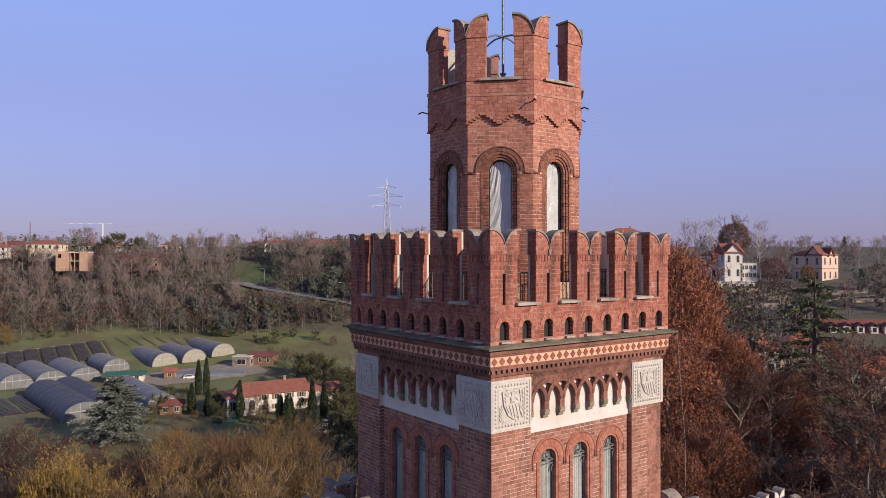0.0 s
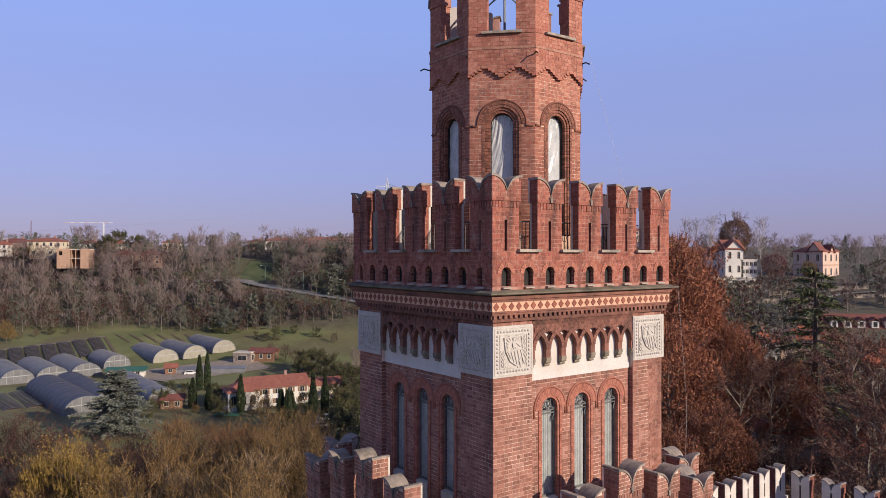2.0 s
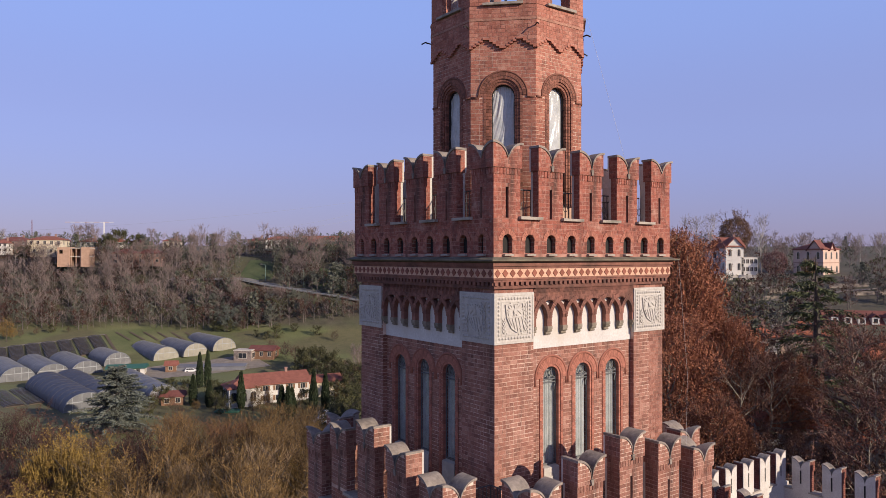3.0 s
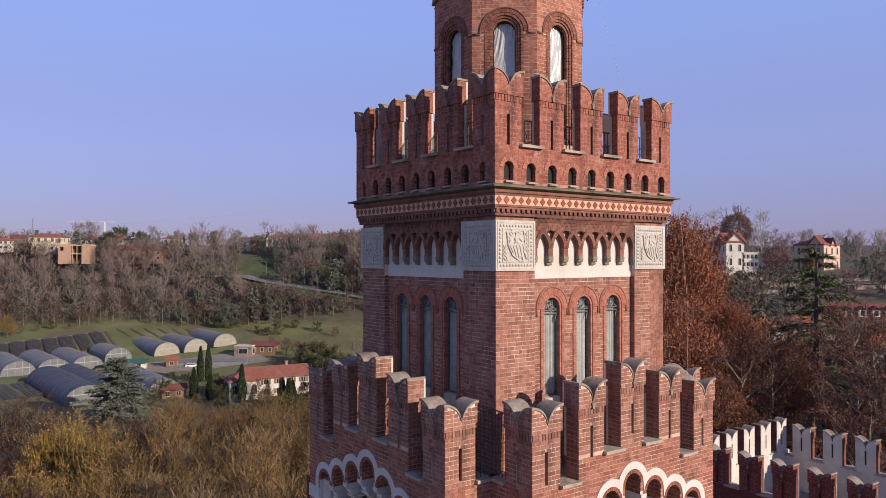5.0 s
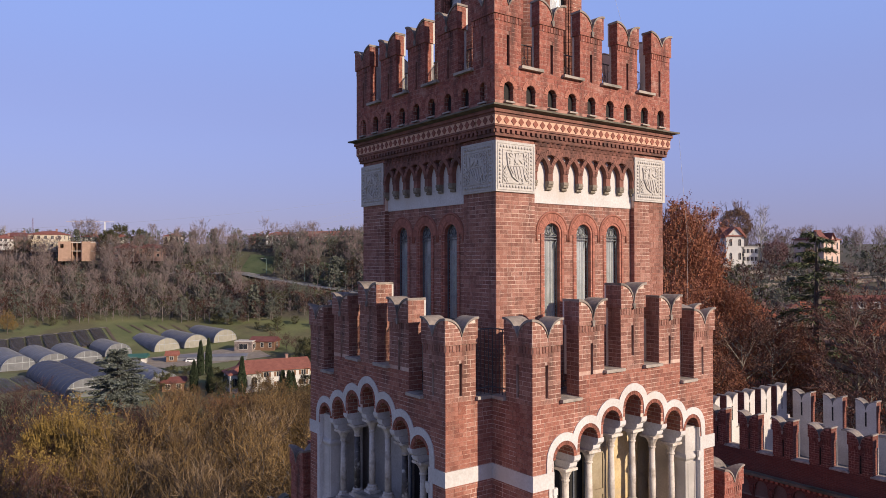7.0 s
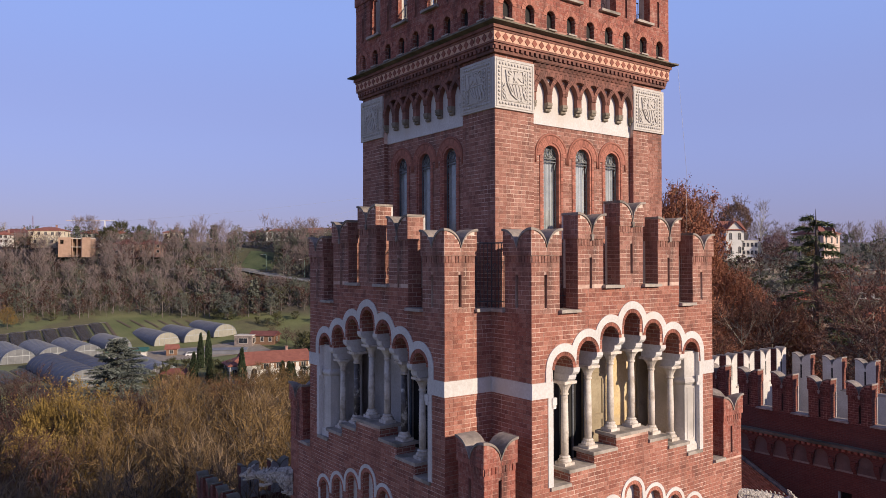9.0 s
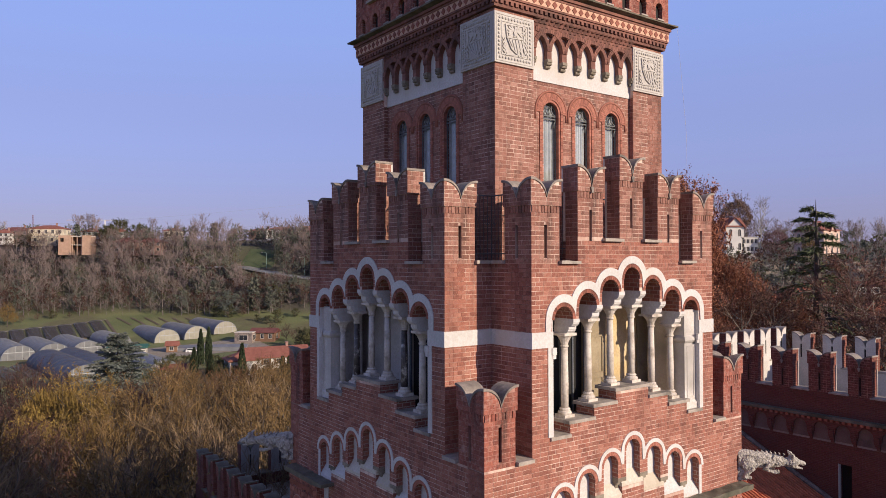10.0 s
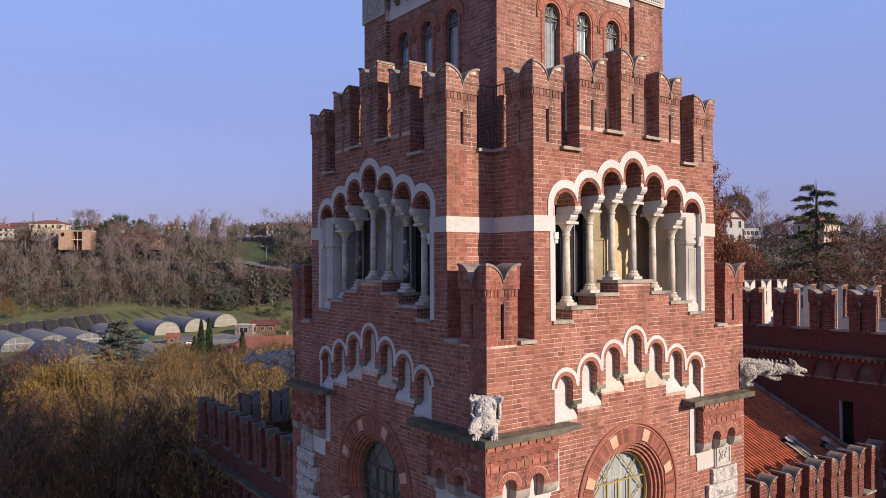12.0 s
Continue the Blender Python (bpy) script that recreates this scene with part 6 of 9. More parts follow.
plate(bm, loops, 0, 0.6)
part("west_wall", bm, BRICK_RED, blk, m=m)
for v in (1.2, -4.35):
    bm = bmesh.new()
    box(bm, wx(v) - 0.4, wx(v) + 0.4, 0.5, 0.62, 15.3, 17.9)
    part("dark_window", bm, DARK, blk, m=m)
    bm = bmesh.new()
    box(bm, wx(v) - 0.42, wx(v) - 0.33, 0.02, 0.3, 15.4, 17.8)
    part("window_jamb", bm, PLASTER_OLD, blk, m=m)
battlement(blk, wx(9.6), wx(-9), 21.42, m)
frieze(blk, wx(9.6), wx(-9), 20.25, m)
bm = bmesh.new()
box(bm, wx(9.6), wx(-9), -0.05, 0.0, 18.85, 18.95)
part("string_course", bm, DULL_PLASTER, blk, m=m)
# the far two sides, seen from inside: whitewashed
m2 = Matrix.Translation((L2T(24.6, 0)[0], L2T(0, 10.1)[1], 0)) @ Matrix.Rotation(radians(180), 4, "Z")
bm = bmesh.new()
box(bm, -10.0, -0.0, 0, 0.6, 0, 21.7)
part("far_wall", bm, PLASTER_OLD, blk, m=m2)
battlement(blk, -10.0, 0.0, 21.7, m2, 1.98)
m3 = Matrix.Translation((L2T(34.6, 0)[0], 0, 0)) @ Matrix.Rotation(radians(90), 4, "Z")
bm = bmesh.new()
box(bm, y_lo, vy, 0, 0.6, 0, 21.4)
part("far_wall", bm, PLASTER_OLD, blk, m=m3)
battlement(blk, y_lo, vy, 21.4, m3)
bm = bmesh.new()
box(bm, L2T(24.8, 0)[0], L2T(34.4, 0)[0], y_lo, vy, 18.9, 19.2)
part("roof_terrace", bm, LEAD, blk)
bm = bmesh.new()
box(bm, L2T(25.0, 0)[0], L2T(34.2, 0)[0], y_lo, y_lo + 0.4, 0, 21.4)
part("near_wall", bm, BRICK_RED, blk)

# low range with a tiled roof between tower and block
rng = thing("castle_range", TOWER, "low brick castle range with red tiled lean-to roof and battlements", "castle wing")
rx0, rx1 = L2T(10.2, 0)[0], L2T(24.6, 0)[0]
ry = L2T(0, -1.2)[1]
m = Matrix.Translation((0, ry, 0))
bm = bmesh.new()
box(bm, rx0, rx1, 0, 0.5, 0, 14.3)
part("south_wall", bm, BRICK_RED, rng, m=m)
battlement(rng, rx0 - 0.2, rx1, 14.3, m, 1.9, False)
slope = math.atan(0.503)
bm = bmesh.new()
zr = lambda v: 14.72 + 0.503 * v
plate(bm, [[(-0.6, zr(-0.6) - 0.25), (8.0, zr(8.0) - 0.25), (8.0, zr(8.0)), (-0.6, zr(-0.6))]], rx0 - 0.05, rx1 - 0.01)
for v in bm.verts:
    v.co = Vector((v.co.y, v.co.x - 4.08, v.co.z))
part("roof_deck", bm, TILE, rng)
# rows of half-round tiles, one strip of tiles up the slope each
bm = bmesh.new()
tile_w = 0.26
ncol = int((rx1 - rx0) / tile_w)
for i in range(ncol):
    x = rx0 + tile_w * (i + 0.5)
    nrow = 21
    for j in range(nrow):
        v0, v1 = -0.6 + 0.40 * j, -0.6 + 0.40 * (j + 1) + 0.05
        jig = 0.012 * math.sin(i * 12.9 + j * 7.3)
        ring = []
        for vv, dz, r in ((v0, 0.055, 0.092), (v1, 0.030, 0.080)):
            ring.append([bm.verts.new((x + jig + r * math.cos(a), vv - 4.08, zr(vv) + dz + 1.15 * r * math.sin(a))) for a in (0, 0.8, 1.57, 2.35, 3.14)])
        for q in range(4):
            bm.faces.new((ring[0][q], ring[0][q + 1], ring[1][q + 1], ring[1][q]))
tl = part("roof_tiles", bm, TILE, rng, "rows of half-round red clay tiles")
tl["kind"] = "stuff"
bm = bmesh.new()
tube(bm, [(rx1 - 0.12, v - 4.08, zr(v) + 0.18) for v in (-0.8, 2, 5, 8.2)], 0.16, 6)
part("lead_flashing", bm, OLDWOOD, rng)
# two broken roof hatches with loose boards and torn white sheets
rd = random.Random(23)
for u, v, w, h, turn in ((20.95, 1.65, 0.42, 0.95, -0.10), (23.2, 1.25, 0.36, 0.55, 0.15)):
    sk = put("roof_hatch", None, rng, Matrix.Translation((L2T(u, 0)[0], v - 4.08, zr(v) + 0.12)) @ Matrix.Rotation(slope, 4, "X") @ Matrix.Rotation(turn, 4, "Z"), "broken roof hatch with loose boards and torn sheets")
    sk.empty_display_size = 0.2
    # solid black block imitates the dark hole under the boards
    bm = bmesh.new()
    box(bm, -w, w, -h, h, -0.10, 0.06)
    part("dark_opening_fill", bm, DARK, sk)
    for i in range(5):
        bm = bmesh.new()
        slab(bm, -0.07 - 0.05 * rd.random(), 0.08, -h * (0.75 + 0.3 * rd.random()), h * (0.6 + 0.3 * rd.random()), 2, 6, lambda x, y: 0.01 * math.sin(5 * y), lambda x, y: 0.035 + 0.01 * math.sin(5 * y))
        part("board", bm, OLDWOOD if i % 2 else SILL, sk, m=Matrix.Translation((-w + 2 * w * (i + 0.4) / 5, 0.15 * h * rd.uniform(-1, 1), 0.07 + 0.02 * i)) @ Matrix.Rotation(rd.uniform(-0.22, 0.22), 4, "Z") @ Matrix.Rotation(rd.uniform(-0.10, 0.16), 4, "Y"))
    for i in range(3):
        bm = bmesh.new()
        slab(bm, -0.16, 0.20, -0.14, 0.24, 5, 5, lambda x, y: 0.07 * noise.noise((x * 9, y * 9, i)), lambda x, y: 0.012 + 0.07 * noise.noise((x * 9, y * 9, i)))
        part("torn_sheet", bm, PLASTER, sk, "crumpled white sheet", m=Matrix.Translation((rd.uniform(-w, w), (0.85 if i < 2 else -0.8) * h + rd.uniform(-0.1, 0.1), 0.22)) @ Matrix.Rotation(rd.uniform(0, 6), 4, "Z"))

# left-hand wing: long battlemented wall seen from its shady outer side
wing = thing("castle_gallery", TOWER, "long shaded brick castle gallery with battlements and ledge", "castle wing")
xw = L2T(-0.1, 0)[0]
m = Matrix.Translation((xw, 0, 0)) @ FACE_W
v0, v1 = 10.2, 29.0
bm = bmesh.new()
box(bm, wx(v1), wx(v0), 0, 0.6, 0, 14.55)
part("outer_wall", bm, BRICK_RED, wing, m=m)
battlement(wing, wx(v1), wx(v0), 14.55, m, 1.80, face=SKIN_GREY, meshes=MER_SHADY)
frieze(wing, wx(v1), wx(v0), 13.55, m)
bm = bmesh.new()
box(bm, xw + 0.6, xw + 8, v0 - 4.08, v1 - 4.6, 13.6, 13.8)
part("roof_terrace", bm, SILL, wing)
m2 = Matrix.Translation((xw, v1 - 4.08, 0)) @ Matrix.Rotation(radians(180), 4, "Z")
bm = bmesh.new()
box(bm, -8.2, -0.6, 0, 0.6, 0, 14.55)
part("end_wall", bm, BRICK_RED, wing, m=m2)
battlement(wing, -8.4, -0.4, 14.55, m2, face=SKIN_GREY, meshes=MER_SHADY)
# unseen behind the tower; height added to keep the sun off the gallery terrace
m3 = Matrix.Translation((xw + 8.2, 0, 0)) @ Matrix.Rotation(radians(90), 4, "Z")
bm = bmesh.new()
box(bm, v0 - 4.08, v1 - 4.08, 0, 0.6, 0, 20.0)
part("inner_shade_wall", bm, BRICK_RED, wing, m=m3)
# stone shrine-like buttress cap beside the tower foot
bm = bmesh.new()
box(bm, -0.55, 0.55, -0.8, 0.0, 0, 14.0)
box(bm, -0.7, 0.7, -0.95, 0.0, 14.0, 14.25)
part("stone_buttress", bm, SILL, wing, "dark weathered stone buttress", m @ Matrix.Translation((wx(13.2), 0, 0)))


# ---- stone beasts on the tower corners ----
def blob(bm, c, r, seed, rot=None, n=2, rough=0.22):
    """A lumpy rounded mass; r: three radii."""
    b = bmesh.new()
    bmesh.ops.create_icosphere(b, subdivisions=n, radius=1.0)
    q = Matrix.Identity(3) if rot is None else rot
    idx = {}
    for v in b.verts:
        k = 1 + rough * noise.noise(v.co * 2.2 + Vector((seed * 7.1, 0, 0))) + 0.5 * rough * noise.noise(v.co * 5.5 + Vector((0, seed * 3.3, 0)))
        p = q @ Vector((v.co.x * r[0] * k, v.co.y * r[1] * k, v.co.z * r[2] * k))
        idx[v] = bm.verts.new(p + Vector(c))
    for f in b.faces:
        bm.faces.new([idx[v] for v in f.verts])
    b.free()


def loft(bm, levels, n=14):
    """A closed body through ellipses: (centre, first half axis, second half axis), the axes as vectors."""
    rings = [[bm.verts.new(Vector(c) + Vector(u) * math.cos(t) + Vector(w) * math.sin(t)) for t in [2 * math.pi * q / n for q in range(n)]] for c, u, w in levels]
    for a, b in zip(rings, rings[1:]):
        for q in range(n):
            bm.faces.new((a[q], a[(q + 1) % n], b[(q + 1) % n], b[q]))
    bm.faces.new(list(reversed(rings[0])))
    bm.faces.new(rings[-1])


# wolf-like beast that juts out from the wall along +x, as a water spout
bm = bmesh.new()
loft(bm, [((x, 0, z), (0, ry, 0), (0, 0, rz)) for x, z, ry, rz in ((-0.10, 0.02, 0.30, 0.36), (0.25, 0.03, 0.32, 0.37), (0.65, 0.0, 0.29, 0.33), (1.05, -0.02, 0.27, 0.31), (1.40, -0.05, 0.20, 0.23), (1.68, -0.06, 0.13, 0.15),
                                                                   (1.84, -0.04, 0.17, 0.19), (1.98, -0.03, 0.22, 0.24), (2.12, -0.03, 0.20, 0.20), (2.24, -0.04, 0.13, 0.12), (2.42, -0.08, 0.11, 0.09), (2.50, -0.10, 0.06, 0.05))])
loft(bm, [((x, 0, z), (0, ry, 0), (0, 0, rz)) for x, z, ry, rz in ((1.98, -0.20, 0.12, 0.07), (2.20, -0.26, 0.09, 0.05), (2.38, -0.29, 0.06, 0.035))])
for s in (-1, 1):
    tube(bm, [(2.00, s * 0.13, 0.12), (1.96, s * 0.20, 0.28), (1.88, s * 0.24, 0.36)], [0.09, 0.08, 0.02], 6)                        # ears
    blob(bm, (2.20, s * 0.10, 0.03), (0.05, 0.04, 0.05), 8 + s, rough=0.05)                                                          # brows
    blob(bm, (0.28, s * 0.28, -0.10), (0.30, 0.12, 0.32), 12 + s, n=3, rough=0.08)                                                   # haunch
    tube(bm, [(0.45, s * 0.31, -0.25), (0.22, s * 0.31, -0.48), (0.10, s * 0.30, -0.62)], [0.12, 0.09, 0.08], 8)
    tube(bm, [(0.10, s * 0.30, -0.64), (0.38, s * 0.30, -0.66)], [0.09, 0.06], 8)
    tube(bm, [(1.15, s * 0.22, -0.05), (0.88, s * 0.30, -0.30), (1.22, s * 0.29, -0.40), (1.42, s * 0.28, -0.38)], [0.14, 0.10, 0.08, 0.09], 8)   # folded foreleg
    for i in range(6):                                                                                                               # wing laid along the flank
        tube(bm, [(1.12, s * 0.25, 0.12 - 0.02 * i), (0.75 - 0.03 * i, s * (0.31 + 0.01 * (i % 2)), 0.22 - 0.07 * i), (0.20 + 0.07 * i, s * 0.335, 0.24 - 0.10 * i)], [0.05, 0.045, 0.02], 6)
    for i in range(7):                                                                                                               # mane
        tube(bm, [(1.75 - 0.07 * i, s * 0.10, 0.10 + 0.02 * i), (1.62 - 0.07 * i, s * (0.19 + 0.015 * i), 0.0 + 0.02 * i), (1.50 - 0.06 * i, s * (0.20 + 0.012 * i), -0.12)], [0.03, 0.04, 0.012], 5)
for i in range(11):
    x = 0.05 + i * 0.165
    z = 0.36 - 0.11 * max(0, x - 0.9)
    tube(bm, [(x, 0, z - 0.06), (x - 0.04, 0, z + 0.03)], [0.06, 0.02], 5)
box(bm, -0.1, 0.22, -0.22, 0.22, -0.80, -0.30)
BEAST = mesh_of("stone_beast", bm, GARGOYLE)
# crouching winged beast for the near corner: rump and shoulders high, horned head low and turned aside
bm = bmesh.new()
loft(bm, [((x, y, z), (rx, 0, 0), (0, ry, 0)) for z, x, y, rx, ry in ((0.0, 0.05, 0.02, 0.28, 0.40), (0.22, 0.14, 0.0, 0.36, 0.44), (0.48, 0.22, -0.02, 0.38, 0.42), (0.76, 0.22, -0.02, 0.37, 0.40), (1.00, 0.14, 0.0, 0.33, 0.44), (1.16, 0.06, 0.02, 0.27, 0.46), (1.28, 0.0, 0.04, 0.18, 0.36))])
loft(bm, [((x, y, z), (0.0, r, 0), (r * 0.4, 0, r)) for x, y, z, r in ((0.34, -0.14, 0.46, 0.24), (0.50, -0.28, 0.48, 0.24), (0.62, -0.38, 0.42, 0.20), (0.74, -0.48, 0.33, 0.14), (0.82, -0.54, 0.27, 0.07))])
for s in (-1, 1):
    tube(bm, [(0.46, -0.26 + s * 0.13, 0.58), (0.44, -0.30 + s * 0.20, 0.74), (0.50, -0.36 + s * 0.22, 0.82)], [0.06, 0.05, 0.012], 6)         # horns
    blob(bm, (0.60, -0.38 + s * 0.09, 0.46), (0.05, 0.05, 0.05), 18 + s, rough=0.05)
    tube(bm, [(0.05, s * 0.28, 1.14), (0.12, s * 0.46, 1.22), (0.20, s * 0.54, 1.10)], [0.15, 0.14, 0.09], 8)                              # shoulder of the wing
    tube(bm, [(0.20, s * 0.54, 1.12), (0.26, s * 0.62, 1.24), (0.22, s * 0.58, 1.36)], [0.08, 0.06, 0.02], 6)
    for i in range(8):                                                                                                                # hanging feathers
        tube(bm, [(0.22 - 0.05 * i, s * (0.52 - 0.005 * i), 1.14 - 0.02 * i), (0.30 - 0.06 * i, s * (0.54 - 0.02 * i), 0.76), (0.24 - 0.05 * i, s * (0.46 - 0.01 * i), 0.36 + 0.06 * (i % 3))], [0.055, 0.06, 0.012], 6)
    tube(bm, [(0.24, s * 0.30, 0.48), (0.50, s * 0.36, 0.26), (0.46, s * 0.34, 0.04)], [0.14, 0.11, 0.09], 8)                              # legs
    for q in (-0.09, 0.0, 0.09):
        tube(bm, [(0.50, s * 0.34 + q, 0.08), (0.62, s * 0.35 + q, 0.05), (0.68, s * 0.35 + q, -0.04)], [0.06, 0.045, 0.012], 6)
for i in range(16):                                                                                                                   # shaggy locks over back and chest
    a = 2.4 * i
    x, y, z = 0.16 + 0.34 * math.cos(a), 0.42 * math.sin(a), 1.24 - 0.062 * i
    tube(bm, [(x * 0.8, y * 0.8, z + 0.05), (x + 0.05 * math.cos(a), y + 0.05 * math.sin(a), z - 0.03), (x + 0.06 * math.cos(a), y + 0.05 * math.sin(a), z - 0.17)], [0.05, 0.06, 0.012], 5)
for i in range(6):                                                                                                                    # ragged beard and mane round the head
    tube(bm, [(0.40 + 0.03 * i, -0.16 - 0.04 * i, 0.34), (0.46 + 0.03 * i, -0.18 - 0.04 * i, 0.20), (0.48 + 0.03 * i, -0.16 - 0.04 * i, 0.06)], [0.05, 0.05, 0.012], 5)
SEATED = mesh_of("seated_beast", bm, STATUE)
PITTED = bpy.data.textures.new("pitted_stone", "CLOUDS")
PITTED.noise_scale, PITTED.noise_depth = 0.07, 3
for name, me, lx, ly, z, ang, size, lab in (
        ("gargoyle", BEAST, BASE - 0.05, -BASE + 0.05, 21.20, -45, 0.90, "grey stone beast gargoyle jutting from the tower corner"),
        ("gargoyle", BEAST, -BASE + 0.05, BASE - 0.05, 21.22, 135, 0.90, "grey stone beast gargoyle jutting from the tower corner"),
        ("stone_beast", SEATED, -BASE + 0.0, -BASE + 0.0, 20.445, -135, 0.82, "weathered stone beast seated on the corner slab")):
    at = STOREY @ Vector((lx, ly, z))
    ob = tagged(put(name, me, None, TOWER @ Matrix.Translation(at) @ Matrix.Rotation(radians(ang), 4, "Z") @ Matrix.Diagonal((size, size if me is BEAST else size * 0.84, size, 1))), lab, "statue")
    weld = ob.modifiers.new("weld", "REMESH")            # one carved block
    weld.mode, weld.voxel_size = "VOXEL", 0.02
    worn = ob.modifiers.new("worn", "DISPLACE")
    worn.texture, worn.strength, worn.mid_level = PITTED, 0.055, 0.5
# ---- ground: one sheet from the valley to the horizon ----
def lerp_table(tab, y):
    for (a, za), (b, zb) in zip(tab, tab[1:]):
        if y <= b:
            t = min(max((y - a) / (b - a), 0), 1)
            return za + (zb - za) * t
    return tab[-1][1]


LEFT = [(-1500, -2), (240, -2), (262, -0.5), (290, 4.0), (310, 7), (322, 13), (338, 25), (346, 26), (362, 36), (400, 40), (470, 43), (700, 47), (1500, 52), (4500, 60)]
RIGHT = [(-1500, 0), (55, 3), (110, 11), (180, 20), (245, 29), (300, 33), (400, 38), (600, 45), (1500, 55), (4500, 62)]


def road_drop(x):
    """How far the valley road has come down the slope at x (0 to 1.3)."""
    return min(max((x + 96) / 54, 0), 1.3)


def road_y(x):
    return 343 - 20 * road_drop(x)


def ground_z(x, y):
    q = road_drop(x)
    y2 = y + 20 * q * min(max((y - 285) / 25, 0), 1)
    dip = 8 * q * min(max((y2 - 315) / 25, 0), 1) * min(max((390 - y2) / 36, 0), 1)
    t = min(max((x + 5) / 55, 0), 1)
    t = t * t * (3 - 2 * t)
    z = (lerp_table(LEFT, y2) - dip) * (1 - t) + lerp_table(RIGHT, y) * t
    d = math.hypot(x - 5, y - 32)
    k = min(max((d - 25) / 40, 0), 1)
    return z * k + (1 - k) * 0.0 + (0.35 * noise.noise((x / 18, y / 18, 0)) + 0.8 * noise.noise((x / 70, y / 70, 5)) * (1 if y > 300 or x > 0 else 0.1)) * k


def spaced(lo, a, b, hi, fine, coarse):
    out, v = [], lo
    while v < hi:
        out.append(v)
        v += fine if a <= v < b else coarse * (1 + max(0, (a - v), (v - b)) / 400)
    return out + [hi]


GX = spaced(-2800, -260, 240, 2800, 6, 40)
GY = spaced(-1200, 30, 430, 4300, 6, 40)
verts = [(x, y, ground_z(x, y)) for y in GY for x in GX]
W = len(GX)
faces = [(j * W + i, j * W + i + 1, (j + 1) * W + i + 1, (j + 1) * W + i) for j in range(len(GY) - 1) for i in range(W - 1)]
gm, n, l, b = material("field_ground", 0.95)
ob = coords(n, l)
grass = mixc(n, l, noise_fac(n, l, ob, 0.06, 6), (0.125, 0.150, 0.050), (0.215, 0.220, 0.092))
leafy = mixc(n, l, noise_fac(n, l, ob, 0.5, 5), (0.09, 0.072, 0.04), (0.16, 0.125, 0.07))
sep, mr = n.new("ShaderNodeSeparateXYZ"), n.new("ShaderNodeMapRange")
l.new(n["Texture Coordinate"].outputs["Object"], sep.inputs[0])
col = mixc(n, l, noise_fac(n, l, ob, 0.035, 4, 0.44, 0.56), grass, leafy)
# mown meadow on the valley floor, leaf litter on the slopes
mr.inputs["From Min"].default_value, mr.inputs["From Max"].default_value = 6.5, 9.0
l.new(sep.outputs["Z"], mr.inputs["Value"])
lit = mixc(n, l, noise_fac(n, l, ob, 0.3, 5), (0.075, 0.066, 0.045), (0.135, 0.115, 0.080))
lit = mixc(n, l, noise_fac(n, l, ob, 0.045, 5, 0.50, 0.75), lit, (0.085, 0.10, 0.045))
col = mixc(n, l, mr.outputs["Result"], mixc(n, l, 0.6, grass, col), lit)
east = n.new("ShaderNodeMapRange")                      # leaf mould, its colour darkened for the shade under the castle's own trees
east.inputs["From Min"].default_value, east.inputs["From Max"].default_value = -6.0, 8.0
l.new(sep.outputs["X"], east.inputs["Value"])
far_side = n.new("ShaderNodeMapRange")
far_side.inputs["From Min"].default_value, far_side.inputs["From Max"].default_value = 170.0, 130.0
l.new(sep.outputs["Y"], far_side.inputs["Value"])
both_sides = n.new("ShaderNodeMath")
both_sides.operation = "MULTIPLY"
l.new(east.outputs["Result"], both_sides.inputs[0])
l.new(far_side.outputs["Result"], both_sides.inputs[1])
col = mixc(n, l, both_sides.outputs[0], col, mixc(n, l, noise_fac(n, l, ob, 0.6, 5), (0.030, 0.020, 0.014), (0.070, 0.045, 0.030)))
col = mixc(n, l, noise_fac(n, l, ob, 2.2, 3), col, (0.7, 0.7, 0.7), "MULTIPLY")
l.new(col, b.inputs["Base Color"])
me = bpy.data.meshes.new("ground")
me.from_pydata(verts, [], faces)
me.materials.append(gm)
for p in me.polygons:
    p.use_smooth = True
tagged(put("ground", me), "valley floor meadow rising to leaf-strewn wooded slopes", "ground", kind="structure")
# ---- trees ----
def leaf_material(name, a, b2, dark=0.45, rough=0.8):
    m, n, l, b = material(name, rough)
    g = n.new("ShaderNodeNewGeometry")
    o = n.new("ShaderNodeObjectInfo")
    col = mixc(n, l, g.outputs["Random Per Island"], a, b2)
    r = n.new("ShaderNodeMapRange")
    r.inputs["To Min"].default_value, r.inputs["To Max"].default_value = 1 - dark, 1.15
    l.new(o.outputs["Random"], r.inputs["Value"])
    h = n.new("ShaderNodeHueSaturation")
    l.new(r.outputs["Result"], h.inputs["Value"])
    col2 = mixc(n, l, noise_fac(n, l, coords(n, l), 0.35, 3), col, (0.75, 0.7, 0.65), "MULTIPLY")
    l.new(col2, h.inputs["Color"])
    l.new(h.outputs["Color"], b.inputs["Base Color"])
    return m


BARK = plain_material("grey_brown_bark", (0.07, 0.055, 0.045), (0.14, 0.115, 0.095), 1.5, fine=5, strength=0.5)
BARK_PALE = plain_material("pale_plane_bark", (0.20, 0.17, 0.13), (0.34, 0.30, 0.24), 1.2, fine=4, strength=0.4, stain=(0.10, 0.085, 0.065))
TWIG_DARK = leaf_material("dark_twigs", (0.055, 0.042, 0.035), (0.11, 0.085, 0.07))
# twigs, bark and evergreens of far trees: distance haze put into their colours
TWIG_FAR = leaf_material("haze_tinted_twigs", (0.20, 0.152, 0.145), (0.31, 0.240, 0.230), 0.2)
BARK_FAR = plain_material("haze_lifted_far_bark", (0.155, 0.128, 0.120), (0.265, 0.225, 0.21), 0.4, fine=2.0)
